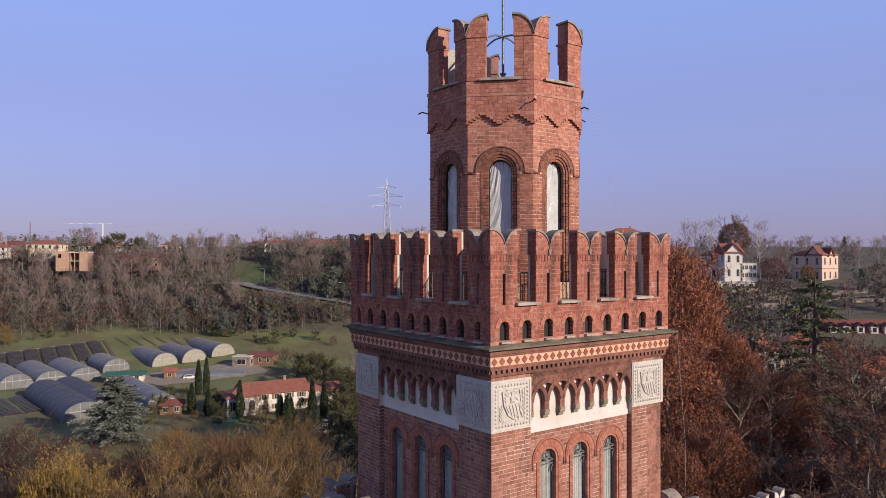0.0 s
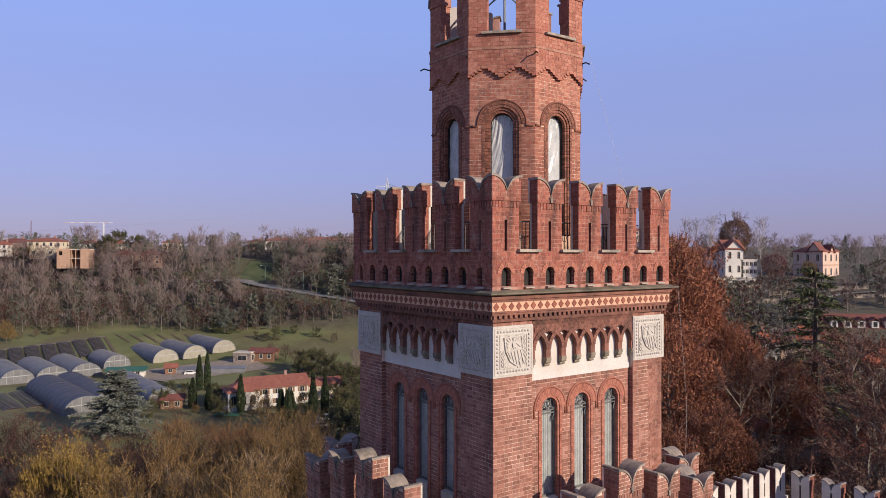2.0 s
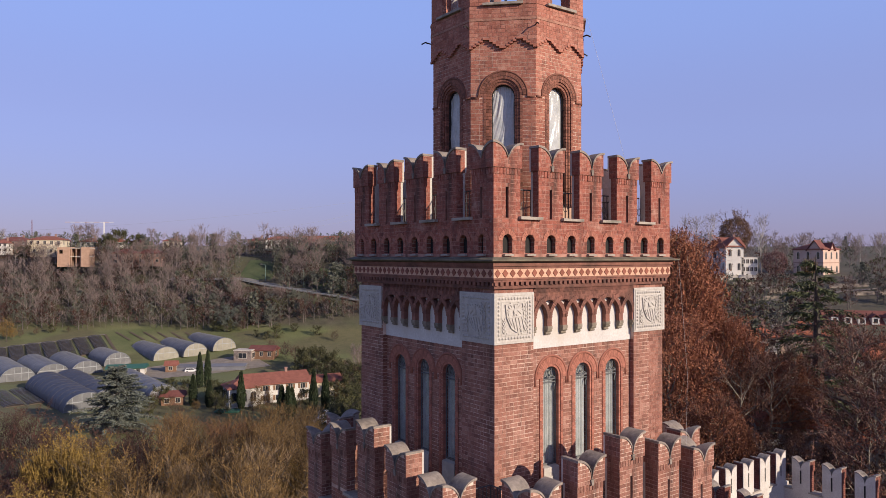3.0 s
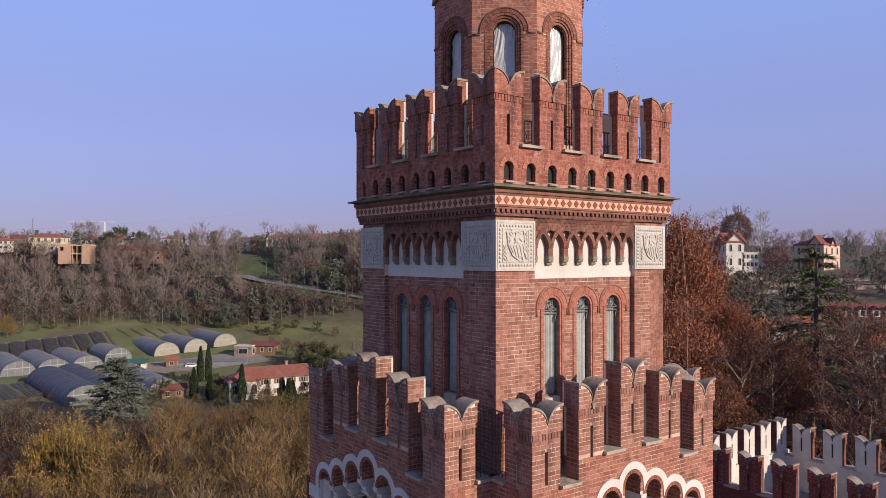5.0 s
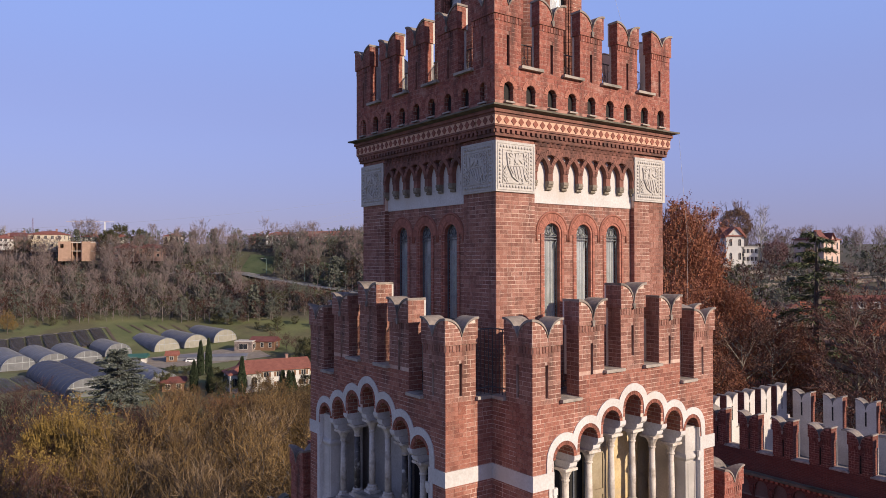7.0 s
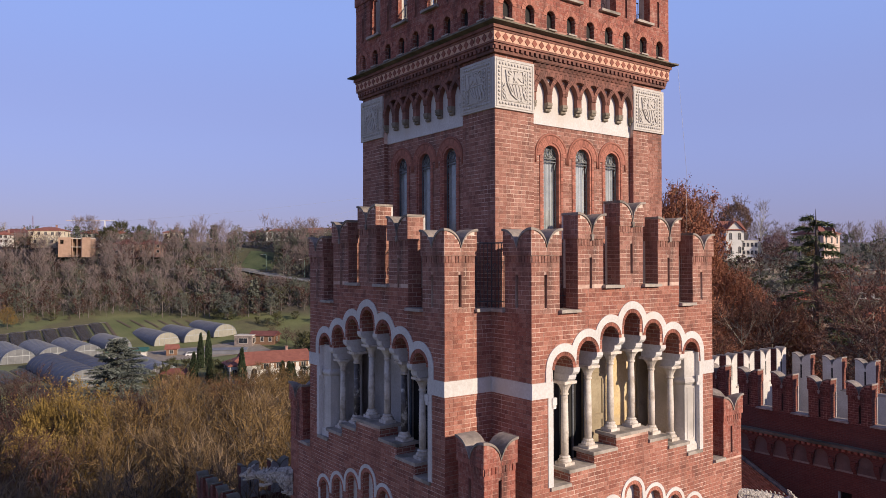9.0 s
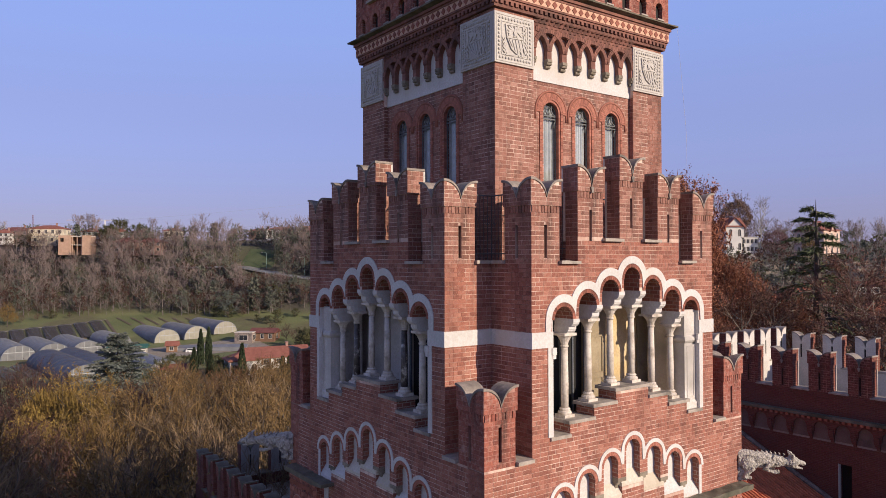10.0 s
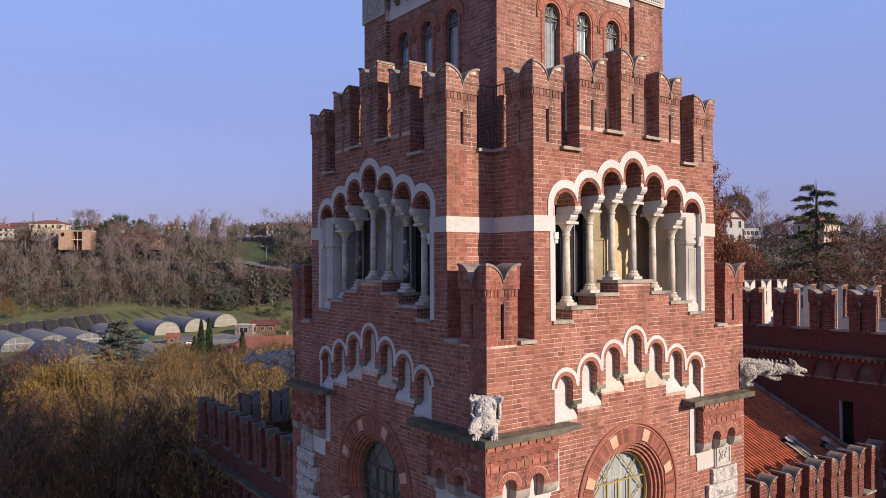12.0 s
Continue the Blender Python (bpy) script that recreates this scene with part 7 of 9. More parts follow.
LEAF_FAR = leaf_material("haze_lifted_evergreen", (0.105, 0.118, 0.098), (0.185, 0.198, 0.155), 0.2)
TWIG_TAN = leaf_material("tan_twigs", (0.135, 0.084, 0.034), (0.27, 0.170, 0.064), 0.5)
# brown raised in tone to brighten trees standing in the tower's shade
TWIG_BROWN = leaf_material("lightened_brown_twigs", (0.225, 0.155, 0.090), (0.37, 0.26, 0.155), 0.2)
BARK_WHITE = plain_material("whitish_bark", (0.42, 0.39, 0.36), (0.55, 0.52, 0.48), 0.6, fine=3.0)
TWIG_PALE = leaf_material("pale_grey_twigs", (0.26, 0.22, 0.21), (0.38, 0.33, 0.32), 0.2)
LEAF_BROWN = leaf_material("rust_brown_leaves", (0.14, 0.050, 0.030), (0.42, 0.165, 0.085), 0.25)
LEAF_YELLOW = leaf_material("yellow_leaves", (0.145, 0.090, 0.028), (0.26, 0.165, 0.05), 0.4)
LEAF_GOLD = leaf_material("golden_olive_leaves", (0.20, 0.125, 0.030), (0.37, 0.25, 0.06), 0.2)
LEAF_RED = leaf_material("wine_brown_leaves", (0.056, 0.024, 0.019), (0.125, 0.055, 0.038), 0.35)
LEAF_WINE = leaf_material("russet_leaf_remains", (0.095, 0.044, 0.034), (0.23, 0.105, 0.07), 0.35)
LEAF_RUST = leaf_material("rusty_thin_leaves", (0.13, 0.064, 0.030), (0.27, 0.135, 0.06), 0.4)
LEAF_PLUM = leaf_material("plum_leaves", (0.13, 0.062, 0.066), (0.25, 0.135, 0.13), 0.3)
LEAF_GREEN = leaf_material("evergreen_leaves", (0.022, 0.040, 0.018), (0.06, 0.085, 0.035), 0.4)
LEAF_DOME = leaf_material("dull_brown_leaves", (0.15, 0.085, 0.055), (0.30, 0.18, 0.115), 0.2)
LEAF_CEDAR = leaf_material("blue_cedar_needles", (0.088, 0.104, 0.090), (0.175, 0.198, 0.172), 0.2)
LEAF_DEODAR = leaf_material("deodar_needles", (0.060, 0.088, 0.036), (0.16, 0.18, 0.08), 0.2)
LEAF_OLIVE = leaf_material("olive_leaves", (0.055, 0.062, 0.024), (0.115, 0.112, 0.042), 0.35)


class Growth:
    def __init__(self, seed, far=False):
        self.r = random.Random(seed)
        self.far = far                      # far trees: flat limbs and branches
        self.v, self.f, self.lv, self.lf = [], [], [], []

    def limb(self, pts, rad, n=4):
        side = None
        base = len(self.v)
        for i, p in enumerate(pts):
            d = (pts[min(i + 1, len(pts) - 1)] - pts[max(i - 1, 0)]).normalized()
            side = d.orthogonal().normalized() if side is None else (side - d * side.dot(d)).normalized()
            up = d.cross(side)
            for k in range(n):
                a = 2 * math.pi * k / n
                self.v.append(p + (side * math.cos(a) + up * math.sin(a)) * rad[i])
        for i in range(len(pts) - 1):
            for k in range(n):
                a, b = base + i * n + k, base + i * n + (k + 1) % n
                self.f.append((a, b, b + n, a + n))

    def ribbon(self, p, q, w, leaf=True):
        """A thin twig as a tapering blade."""
        d = q - p
        s = d.cross(Vector((self.r.gauss(0, 1), self.r.gauss(0, 1), self.r.gauss(0, 1)))).normalized() * w
        V, F = (self.lv, self.lf) if leaf else (self.v, self.f)
        i = len(V)
        if leaf or self.far:
            V += [p - s, p + s, q]
            F.append((i, i + 1, i + 2))
        else:
            V += [p - s, p + s, q + s * 0.35, q - s * 0.35]
            F.append((i, i + 1, i + 2, i + 3))

    def leaf(self, p, s, flat=0.0):
        a = Vector((self.r.gauss(0, 1), self.r.gauss(0, 1), self.r.gauss(0, 1) * (1 - flat))).normalized()
        b = a.cross(Vector((self.r.gauss(0, 1) * (1 - flat), self.r.gauss(0, 1) * (1 - flat), 1))).normalized()
        i = len(self.lv)
        self.lv += [p - a * s, p + b * s * 0.8, p + a * s]
        self.lf.append((i, i + 1, i + 2))

    def jitter(self, k):
        return Vector((self.r.gauss(0, k), self.r.gauss(0, k), self.r.gauss(0, k)))


def broadleaf(seed, H, R, tr=0.3, first=0.25, n1=12, n2=6, n3=5, rise=0.6, twig=1.1, tw=0.022, leaves=0, ls=0.16, shape=0.55, sides=5, stems=1, far=False):
    """Skeleton of trunk, limbs, branches and twigs with a crown about R wide and H high."""
    g = Growth(seed, far)
    r = g.r
    for st in range(stems):
        off = Vector((r.gauss(0, 0.5), r.gauss(0, 0.5), 0)) if stems > 1 else Vector()
        lean = Vector((r.gauss(0, 0.05), r.gauss(0, 0.05), 0)) + off * 0.12
        pts = [off * 0.4 + Vector((0, 0, -0.5))]
        for i in range(1, 7):
            pts.append(off * 0.4 + lean * (H * i / 6) + Vector((r.gauss(0, 0.02 * H), r.gauss(0, 0.02 * H), 0)) * (i / 6) + Vector((0, 0, H * 0.93 * i / 6)))
        g.limb(pts, [tr * (1.0 - 0.88 * i / 6) for i in range(7)], sides)
        az = r.random() * 6.28
        for i in range(n1):
            t = first + (0.97 - first) * (i + r.random() * 0.7) / n1
            q = t * 6
            k = min(int(q), 5)
            p = pts[k].lerp(pts[k + 1], q - k)
            az += 2.4 + r.gauss(0, 0.3)
            c = (t - shape) / (shape if t < shape else 1.02 - shape)
            reach = R * math.sqrt(max(1 - c * c * 0.9, 0.06)) * (0.75 + 0.4 * r.random())
            el = rise + 0.5 * (t - 0.5) + r.gauss(0, 0.12)
            d = Vector((math.cos(az) * math.cos(el), math.sin(az) * math.cos(el), math.sin(el)))
            L = reach / max(math.cos(el), 0.35)
            L = min(L, (H * 1.03 - p.z) / max(math.sin(el), 0.12) if el > 0.1 else L)
            lp = [p]
            for j in range(1, 5):
                d = (d + g.jitter(0.13) + Vector((0, 0, 0.05 * rise))).normalized()
                lp.append(lp[-1] + d * (L / 4))
            r0 = tr * (1 - 0.85 * t) * 0.55 + 0.03
            if far:
                g.ribbon(lp[0], lp[2], r0, False)
                g.ribbon(lp[2], lp[4], r0 * 0.6, False)
            else:
                g.limb(lp, [r0 * (1 - 0.85 * j / 4) for j in range(5)], 3)
            for j in range(n2):
                s = 0.8 + 3.2 * (j + r.random()) / n2
                kk = min(int(s), 3)
                bp = lp[kk].lerp(lp[kk + 1], s - kk)
                bd = (lp[kk + 1] - lp[kk]).normalized()
                bd = (bd + g.jitter(0.55) + Vector((0, 0, 0.35 * rise))).normalized()
                bl = L * (0.42 - 0.06 * s) * (0.7 + 0.6 * r.random()) + 0.3
                be = bp + bd * bl
                bm_ = bp + bd * bl * 0.5 + g.jitter(0.06 * bl)
                g.ribbon(bp, bm_, max(0.35 * r0 * (1 - s / 5), tw * 1.3), False)
                g.ribbon(bm_, be, max(0.2 * r0 * (1 - s / 5), tw), False)
                for h in range(n3):
                    u = 0.15 + 0.85 * (h + r.random()) / n3
                    tp = bp.lerp(bm_, u * 2) if u < 0.5 else bm_.lerp(be, u * 2 - 1)
                    td = (bd + g.jitter(0.5) + Vector((0, 0, 0.3 * rise))).normalized()
                    te = tp + td * twig * (0.6 + 0.7 * r.random())
                    g.ribbon(tp, te, tw)
                    for _ in range(leaves):
                        g.leaf(tp.lerp(te, r.random() * 1.1) + g.jitter(0.16), ls * (0.7 + 0.6 * r.random()))
    return g


def cypress(seed, H, R, n=2600):
    g = Growth(seed)
    g.limb([Vector((0, 0, -0.3)), Vector((0, 0, H * 0.5)), Vector((0, 0, H))], [0.16, 0.1, 0.02], 5)
    for _ in range(n):
        t = g.r.random() ** 0.85
        rad = R * (1 - t) ** 0.55 * min(1, 0.55 + 3 * t) * (0.80 + 0.25 * g.r.random() + 0.12 * math.sin(9 * t + seed))
        a = g.r.random() * 6.28
        p = Vector((rad * math.cos(a), rad * math.sin(a), 0.3 + t * (H - 0.3)))
        e = p + Vector((0.12 * math.cos(a), 0.12 * math.sin(a), 0.55)) * (0.7 + 0.5 * g.r.random()) + g.jitter(0.08)
        g.ribbon(p, e, 0.2)
    return g


def tiered(seed, H, R, tiers=13, droop=-0.12, n2=16, needle=0.5, w=0.13, top=0.06):
    """Cedar or fir: tiers of spreading boughs that carry flat sprays."""
    g = Growth(seed)
    r = g.r
    g.limb([Vector((0, 0, -0.4)), Vector((0.1, 0, H * 0.5)), Vector((0, 0.1, H))], [0.035 * H, 0.02 * H, 0.02], 6)
    az = 0
    for i in range(tiers * 5):
        t = 0.10 + 0.88 * i / (tiers * 5)
        az += 2.4 + r.gauss(0, 0.25)
        L = R * ((1 - t) ** 0.75 + top) * (0.65 + 0.5 * r.random())
        el = 0.25 * t + r.gauss(0, 0.06) + 0.05
        d = Vector((math.cos(az) * math.cos(el), math.sin(az) * math.cos(el), math.sin(el)))
        lp = [Vector((0.2 * t, 0, t * H)) if t < 0.5 else Vector((0.2 * (1 - t), 0.2 * (t - 0.5), t * H))]
        for j in range(1, 6):
            d = (d + Vector((0, 0, droop * j / 5)) + g.jitter(0.04)).normalized()
            lp.append(lp[-1] + d * (L / 5))
        g.limb(lp, [0.012 * H * (1 - t) * (1 - 0.17 * j) + 0.012 for j in range(6)], 3)
        side = Vector((-math.sin(az), math.cos(az), 0))
        for j in range(n2):
            s = 0.5 + 4.5 * (j + r.random()) / n2
            k = min(int(s), 4)
            bp = lp[k].lerp(lp[k + 1], s - k)
            for q in (-1, 1):
                wl = L * (0.30 - 0.04 * s) * (0.6 + 0.6 * r.random()) + 0.25
                be = bp + (side * q + d * 0.7 + Vector((0, 0, droop * 1.2))).normalized() * wl
                for h in range(3):
                    u = (h + r.random()) / 3
                    tp = bp.lerp(be, u) + g.jitter(0.05)
                    te = tp + (d * 0.6 + side * q * 0.6 + g.jitter(0.35) + Vector((0, 0, 0.1 - 0.3 * r.random()))).normalized() * needle
                    g.ribbon(tp, te, w)
    return g


def to_mesh(name, v, f, mat):
    me = bpy.data.meshes.new(name)
    me.from_pydata([tuple(p) for p in v], [], f)
    me.materials.append(mat)
    return me


def tree_thing(name, g, wood, leaf, label, category="tree", group="", stem=None):
    t = thing(name, None, label, category, group)
    nv, nf = stem or (len(g.v), len(g.f))
    put("trunk", to_mesh("trunk", g.v[:nv], g.f[:nf], wood), t)
    if stem:
        put("bough_tier", to_mesh("bough_tier", g.v[nv:], [tuple(i - nv for i in f) for f in g.f[nf:]], wood), t)["kind"] = "stuff"
    put("crown", to_mesh("crown", g.lv, g.lf, leaf), t)
    return t


def plant(src, x, y, s=1.0, rot=0.0, z=None, sz=None):
    """Stand a copy of a tree on the ground."""
    t = copy_thing(src, Matrix.Translation((x, y, ground_z(x, y) - 0.1 if z is None else z)) @ Matrix.Rotation(rot, 4, "Z"))
    t.scale = (s, s, sz or s)
    return t


def dense(seed, H, R, zc, rz, n, size, **kw):
    """A tree whose crown is a closed, lumpy dome of leaves round height zc."""
    g = broadleaf(seed, H, R * 0.9, **kw)
    for _ in range(n):
        d = g.jitter(1.0).normalized()
        lump = 0.86 + 0.22 * noise.noise(d * 3.1 + Vector((seed, 0, 0))) + 0.08 * noise.noise(d * 9.0)
        q = lump * (0.62 + 0.38 * g.r.random() ** 0.5)
        p = Vector((d.x * R * q, d.y * R * q, zc + d.z * rz * q))
        g.leaf(p, size * (0.7 + 0.6 * g.r.random()))
        if g.r.random() < 0.25:
            g.ribbon(p, p + Vector((d.x * 0.4, d.y * 0.4, 1.0)), 0.05)
    return g


rt = random.Random(5)
# big rust-brown planes behind the castle
PLANE = [tree_thing("plane_tree", dense(11 + i, 27, 8.5, 17.0, 12.6, 19000, 0.21, tr=0.50, first=0.16, n1=22, n2=9, n3=8, rise=0.75, twig=1.1, tw=0.027, leaves=5, ls=0.18, shape=0.6), BARK_PALE, LEAF_BROWN,
                    "tall plane tree with dry rust-brown leaves and pale trunk", group="planes behind the castle") for i in range(2)]
BARE = [tree_thing("bare_tree", broadleaf(31 + i, 19, 7.5, 0.30, 0.12, 19, 10, 9, 0.55, 1.6, 0.03, 4, 0.15, 0.58), BARK_PALE, LEAF_WINE,
                   "half-bare tree with wine-brown leaf remains and dark branches", group="bare trees behind the castle") for i in range(2)]
TAN = [tree_thing("upright_tree", dense(51 + i, 14, 4.7, 8.3, 6.0, 1500, 0.14, tr=0.2, first=0.12, n1=12, n2=6, n3=6, rise=0.9, twig=1.6, tw=0.032, leaves=1, ls=0.14, shape=0.6, sides=4, stems=2), BARK, TWIG_TAN,
                  "leafless tree with dense upright tan twigs", group="trees below the tower") for i in range(2)]
YEL = [tree_thing("yellow_tree", dense(71 + i, 12, 4.3, 7.0, 4.9, 2000, 0.17, tr=0.22, first=0.18, n1=12, n2=6, n3=5, rise=0.7, twig=1.0, tw=0.027, leaves=2, ls=0.15, shape=0.5), BARK, LEAF_YELLOW,
                  "autumn tree with yellow-olive leaves", group="trees below the tower") for i in range(2)]
RED = [tree_thing("wine_brown_tree", dense(81 + i, 11, 4.4, 6.2, 4.7, 900, 0.15, tr=0.2, first=0.15, n1=13, n2=7, n3=7, rise=0.7, twig=1.2, tw=0.02, leaves=1, ls=0.13, shape=0.5), BARK, LEAF_RED,
                  "half-bare wine-brown autumn tree", group="trees below the tower") for i in range(2)]
RUST = [tree_thing("rust_brown_tree", dense(61, 14, 4.7, 8.3, 6.0, 1500, 0.14, tr=0.2, first=0.12, n1=12, n2=6, n3=6, rise=0.9, twig=1.6, tw=0.032, leaves=1, ls=0.14, shape=0.6, sides=4, stems=2), BARK, LEAF_RUST,
                   "upright autumn tree with rust-brown leaf remains", group="trees below the tower")]
CYP = [tree_thing("cypress", cypress(91 + i, 11, 1.15), BARK, LEAF_GREEN, "slim dark green columnar cypress", group="cypresses by the villa") for i in range(2)]
CED = tree_thing("blue_cedar", tiered(95, 13.5, 8.6, 15, -0.10, 30, 0.55, 0.13), BARK, LEAF_CEDAR, "broad silvery blue cedar with layered boughs", stem=(18, 12))
FIR = tree_thing("deodar", tiered(97, 27, 10.0, 8, -0.26, 22, 0.9, 0.10, 0.05), BARK, LEAF_DEODAR, "tall dark green conifer with drooping layered boughs", stem=(18, 12))
BUSH = [tree_thing("evergreen", broadleaf(101 + i, 5.5, 2.6, 0.15, 0.05, 14, 7, 5, 0.6, 0.6, 0.03, 4, 0.19, 0.45), BARK, LEAF_OLIVE, "rounded olive-green garden tree", group="garden evergreens") for i in range(2)]


DOME = tree_thing("round_tree", dense(111, 23, 7.0, 15.8, 7.2, 6500, 0.30, tr=0.4, first=0.4, n1=14, n2=6, n3=5, rise=0.9, twig=1.4, tw=0.05, leaves=1, ls=0.25), BARK, LEAF_DOME, "tall round-crowned brown autumn tree")
WINE = tree_thing("wine_red_tree", dense(113, 11, 5.0, 6.0, 5.0, 3200, 0.24, tr=0.25, first=0.2, n1=12, n2=5, n3=5, leaves=1, ls=0.2), BARK, LEAF_PLUM, "rounded wine-red autumn tree on the hillside")
GOLD = tree_thing("golden_tree", dense(115, 6.5, 3.0, 3.8, 2.9, 1600, 0.20, tr=0.18, first=0.2, n1=10, n2=5, n3=4, leaves=1, ls=0.18), BARK, LEAF_YELLOW, "golden-yellow rounded tree beside the pink villa")
# far bare tree in the haze-tinted colours
GREYT = tree_thing("bare_grey_tree", broadleaf(119, 16, 4.6, 0.24, 0.3, 18, 8, 7, 0.9, 1.5, 0.04, 0), BARK_FAR, TWIG_FAR, "leafless tree with fine twigs, greyed for haze", group="bare trees on the slope")
AMBER = tree_thing("amber_tree", dense(73, 12, 5.4, 6.6, 5.2, 9500, 0.17, tr=0.24, first=0.15, n1=14, n2=7, n3=6, rise=0.7, twig=1.0, tw=0.024, leaves=2, ls=0.15, shape=0.5), BARK, LEAF_GOLD, "broad autumn tree with golden-olive leaves", group="trees below the tower")
OLIVE = tree_thing("olive_tree", broadleaf(103, 5.5, 2.6, 0.15, 0.05, 14, 7, 5, 0.6, 0.6, 0.03, 4, 0.17, 0.45), BARK, LEAF_CEDAR, "rounded grey-green tree at the meadow edge")
PALE = tree_thing("pale_bare_tree", broadleaf(117, 20, 5.2, 0.34, 0.3, 16, 8, 7, 0.8, 1.6, 0.035, 0), BARK_WHITE, TWIG_PALE, "leafless tree with pale bark and fine twigs", group="pale bare trees on the hill")
DARKT = tree_thing("dark_bare_tree", broadleaf(121, 15, 5.6, 0.26, 0.22, 16, 8, 6, 0.7, 1.3, 0.022, 0), TWIG_DARK, TWIG_DARK, "leafless tree with dark spreading branches below the tower")
# lighter-coloured tree that lifts the shaded low ground
LIFTED = tree_thing("bare_brown_tree", broadleaf(123, 16, 4.8, 0.24, 0.25, 18, 8, 8, 0.9, 1.5, 0.034, 0), BARK, TWIG_BROWN, "leafless tree with fine brown twigs, lightened against the shade", group="trees below the tower")
SOURCES = [LIFTED, DARKT, DOME, WINE, GOLD, GREYT, AMBER, OLIVE, PALE, *PLANE, *BARE, *TAN, *YEL, *RED, *RUST, *CYP, CED, FIR, *BUSH]

# placed trees: (kind, x, y, scale)
for kind, x, y, s in (
        (PLANE[0], 33.4, 108, 1.14), (PLANE[1], 29.0, 92, 0.86), (BARE[1], 43.0, 96, 0.8), (BARE[1], 38.0, 80, 0.62),
        (BARE[0], 52.0, 92, 1.0), (BARE[0], 58.0, 84, 0.86), (PLANE[1], 24.0, 78, 0.66), (BARE[1], 47.0, 76, 0.88),
        (BARE[0], 33.0, 72, 0.66), (BARE[1], 41.0, 70, 0.86), (BARE[0], 49.0, 66, 0.86), (BARE[1], 56.0, 70, 0.9),
        (BARE[0], 63.0, 78, 0.95), (BARE[1], 60.0, 96, 0.85), (BARE[1], 69.0, 92, 1.0), (BARE[0], 75.0, 104, 0.9),
        (BARE[0], 46.0, 58, 0.95), (BARE[1], 64.0, 118, 0.7), (BARE[0], 80.0, 122, 0.75), (BARE[0], 28.0, 66, 0.75),
        (PLANE[0], 45.0, 122, 0.55), (BARE[1], 30.0, 118, 0.8), (PLANE[1], 20.0, 104, 0.7), (BARE[0], 26.0, 58, 0.8), (BARE[1], 35.0, 62, 0.85), (BARE[0], 38.0, 55, 0.75), (PLANE[0], 31.0, 82, 0.62), (BARE[1], 43.0, 50, 0.7), (BARE[0], 53.0, 58, 0.8), (BARE[1], 22.0, 68, 0.8), (PLANE[1], 41.0, 103, 0.68), (PLANE[0], 48.0, 100, 0.48), (BARE[0], 57.0, 76, 0.95), (BARE[1], 66.0, 70, 0.85), (BARE[0], 71.0, 84, 0.9), (BARE[1], 50.0, 84, 0.9), (BARE[0], 36.0, 88, 0.9)):
    plant(kind, x, y, s, rt.random() * 6.28)
plant(PLANE[1], 36.6, 112, 0.76, 2.0, None, 1.10)
plant(FIR, 55.1, 107, 1.15, 0.5, None, 1.0)
plant(CED, -73.0, 161, 1.20, 0.4, None, 1.10)
for px, y, h in ((352, 215, 10.3), (366, 216, 10.8), (425, 185, 9.6), (340, 190, 8.0), (369, 188, 7.0), (497, 178, 7.2), (508, 177, 7.2), (515, 179, 6.6), (553, 182, 10.5), (574, 184, 9.8)):
    plant(CYP[int(px) % 2], y * (px - 784) / 1279, y, 1.0 if h > 9 else 1.05, px, None, h / 11)
for px, y, h in ((600, 215, 7), (615, 200, 8), (585, 225, 8), (640, 190, 8), (625, 165, 7), (395, 180, 4), (410, 190, 5), (535, 230, 7), (560, 238, 8), (300, 205, 4), (380, 185, 4), (605, 150, 7), (640, 140, 7), (590, 165, 5), (560, 160, 5)):
    plant(BUSH[int(px) % 2], y * (px - 784) / 1279, y, h / 5.5, px)

# mixed trees that fill the low ground below the tower
pts = []
tries = 0
while len(pts) < 135 and tries < 14000:
    tries += 1
    y = 40 + 95 * rt.random() ** 0.8
    px = -60 + 800 * rt.random()
    x = y * (px - 784) / 1279
    if min((math.hypot(x - a, y - b) for a, b in pts), default=9) < 5.0 or math.hypot(x - 2, y - 28) < 17:
        continue
    if abs(y - 175) < 3 or (px > 560 and y > 100):
        continue
    # crowns stay below the view over the valley
    brow = lerp_table([(-60, 752), (0, 754), (60, 757), (110, 768), (140, 792), (230, 788), (270, 765), (330, 752), (540, 748), (570, 800), (640, 850), (760, 880)], px)
    if px < 190 and y < 118:            # low growth in front of the amber tree
        brow = 850
    room = min(40 - (brow - 450) / 1279 * y - ground_z(x, y), 15.5)
    if room < 4.5:
        continue
    pts.append((x, y))
    q = rt.random()
    if px < 185:
        kind = RED if px < 75 and y > 58 else YEL if 75 < px < 180 and 78 < y < 106 else RED if y > 106 or q < 0.1 else ([LIFTED] if q < 0.45 else RUST if q < 0.7 else TAN)
    elif px < 245 and y > 96:
        kind = RED
    else:
        kind = [LIFTED] if y < 90 and q < 0.4 else RUST if px < 420 and y > 100 and q < 0.6 else (TAN if q < (0.92 if px < 400 else 0.84) else YEL)
    src = kind[len(pts) % len(kind)]
    full = {TAN[0]: 14, TAN[1]: 14, YEL[0]: 12, YEL[1]: 12, RED[0]: 11, RED[1]: 11, RUST[0]: 14, LIFTED: 16}[src]
    hgt = room * (0.68 + 0.32 * rt.random())
    plant(src, x, y, min(1.15, max(0.75, hgt / full)), rt.random() * 6.28, None, hgt / full)
for x, y, s, h in ((-55.5, 107, 0.95, 0.90), (-49.5, 104, 0.8, 0.85), (-27.5, 101, 0.7, 1.0), (-21.0, 96, 0.65, 0.95)):
    plant(AMBER, x, y, s, x, None, h)
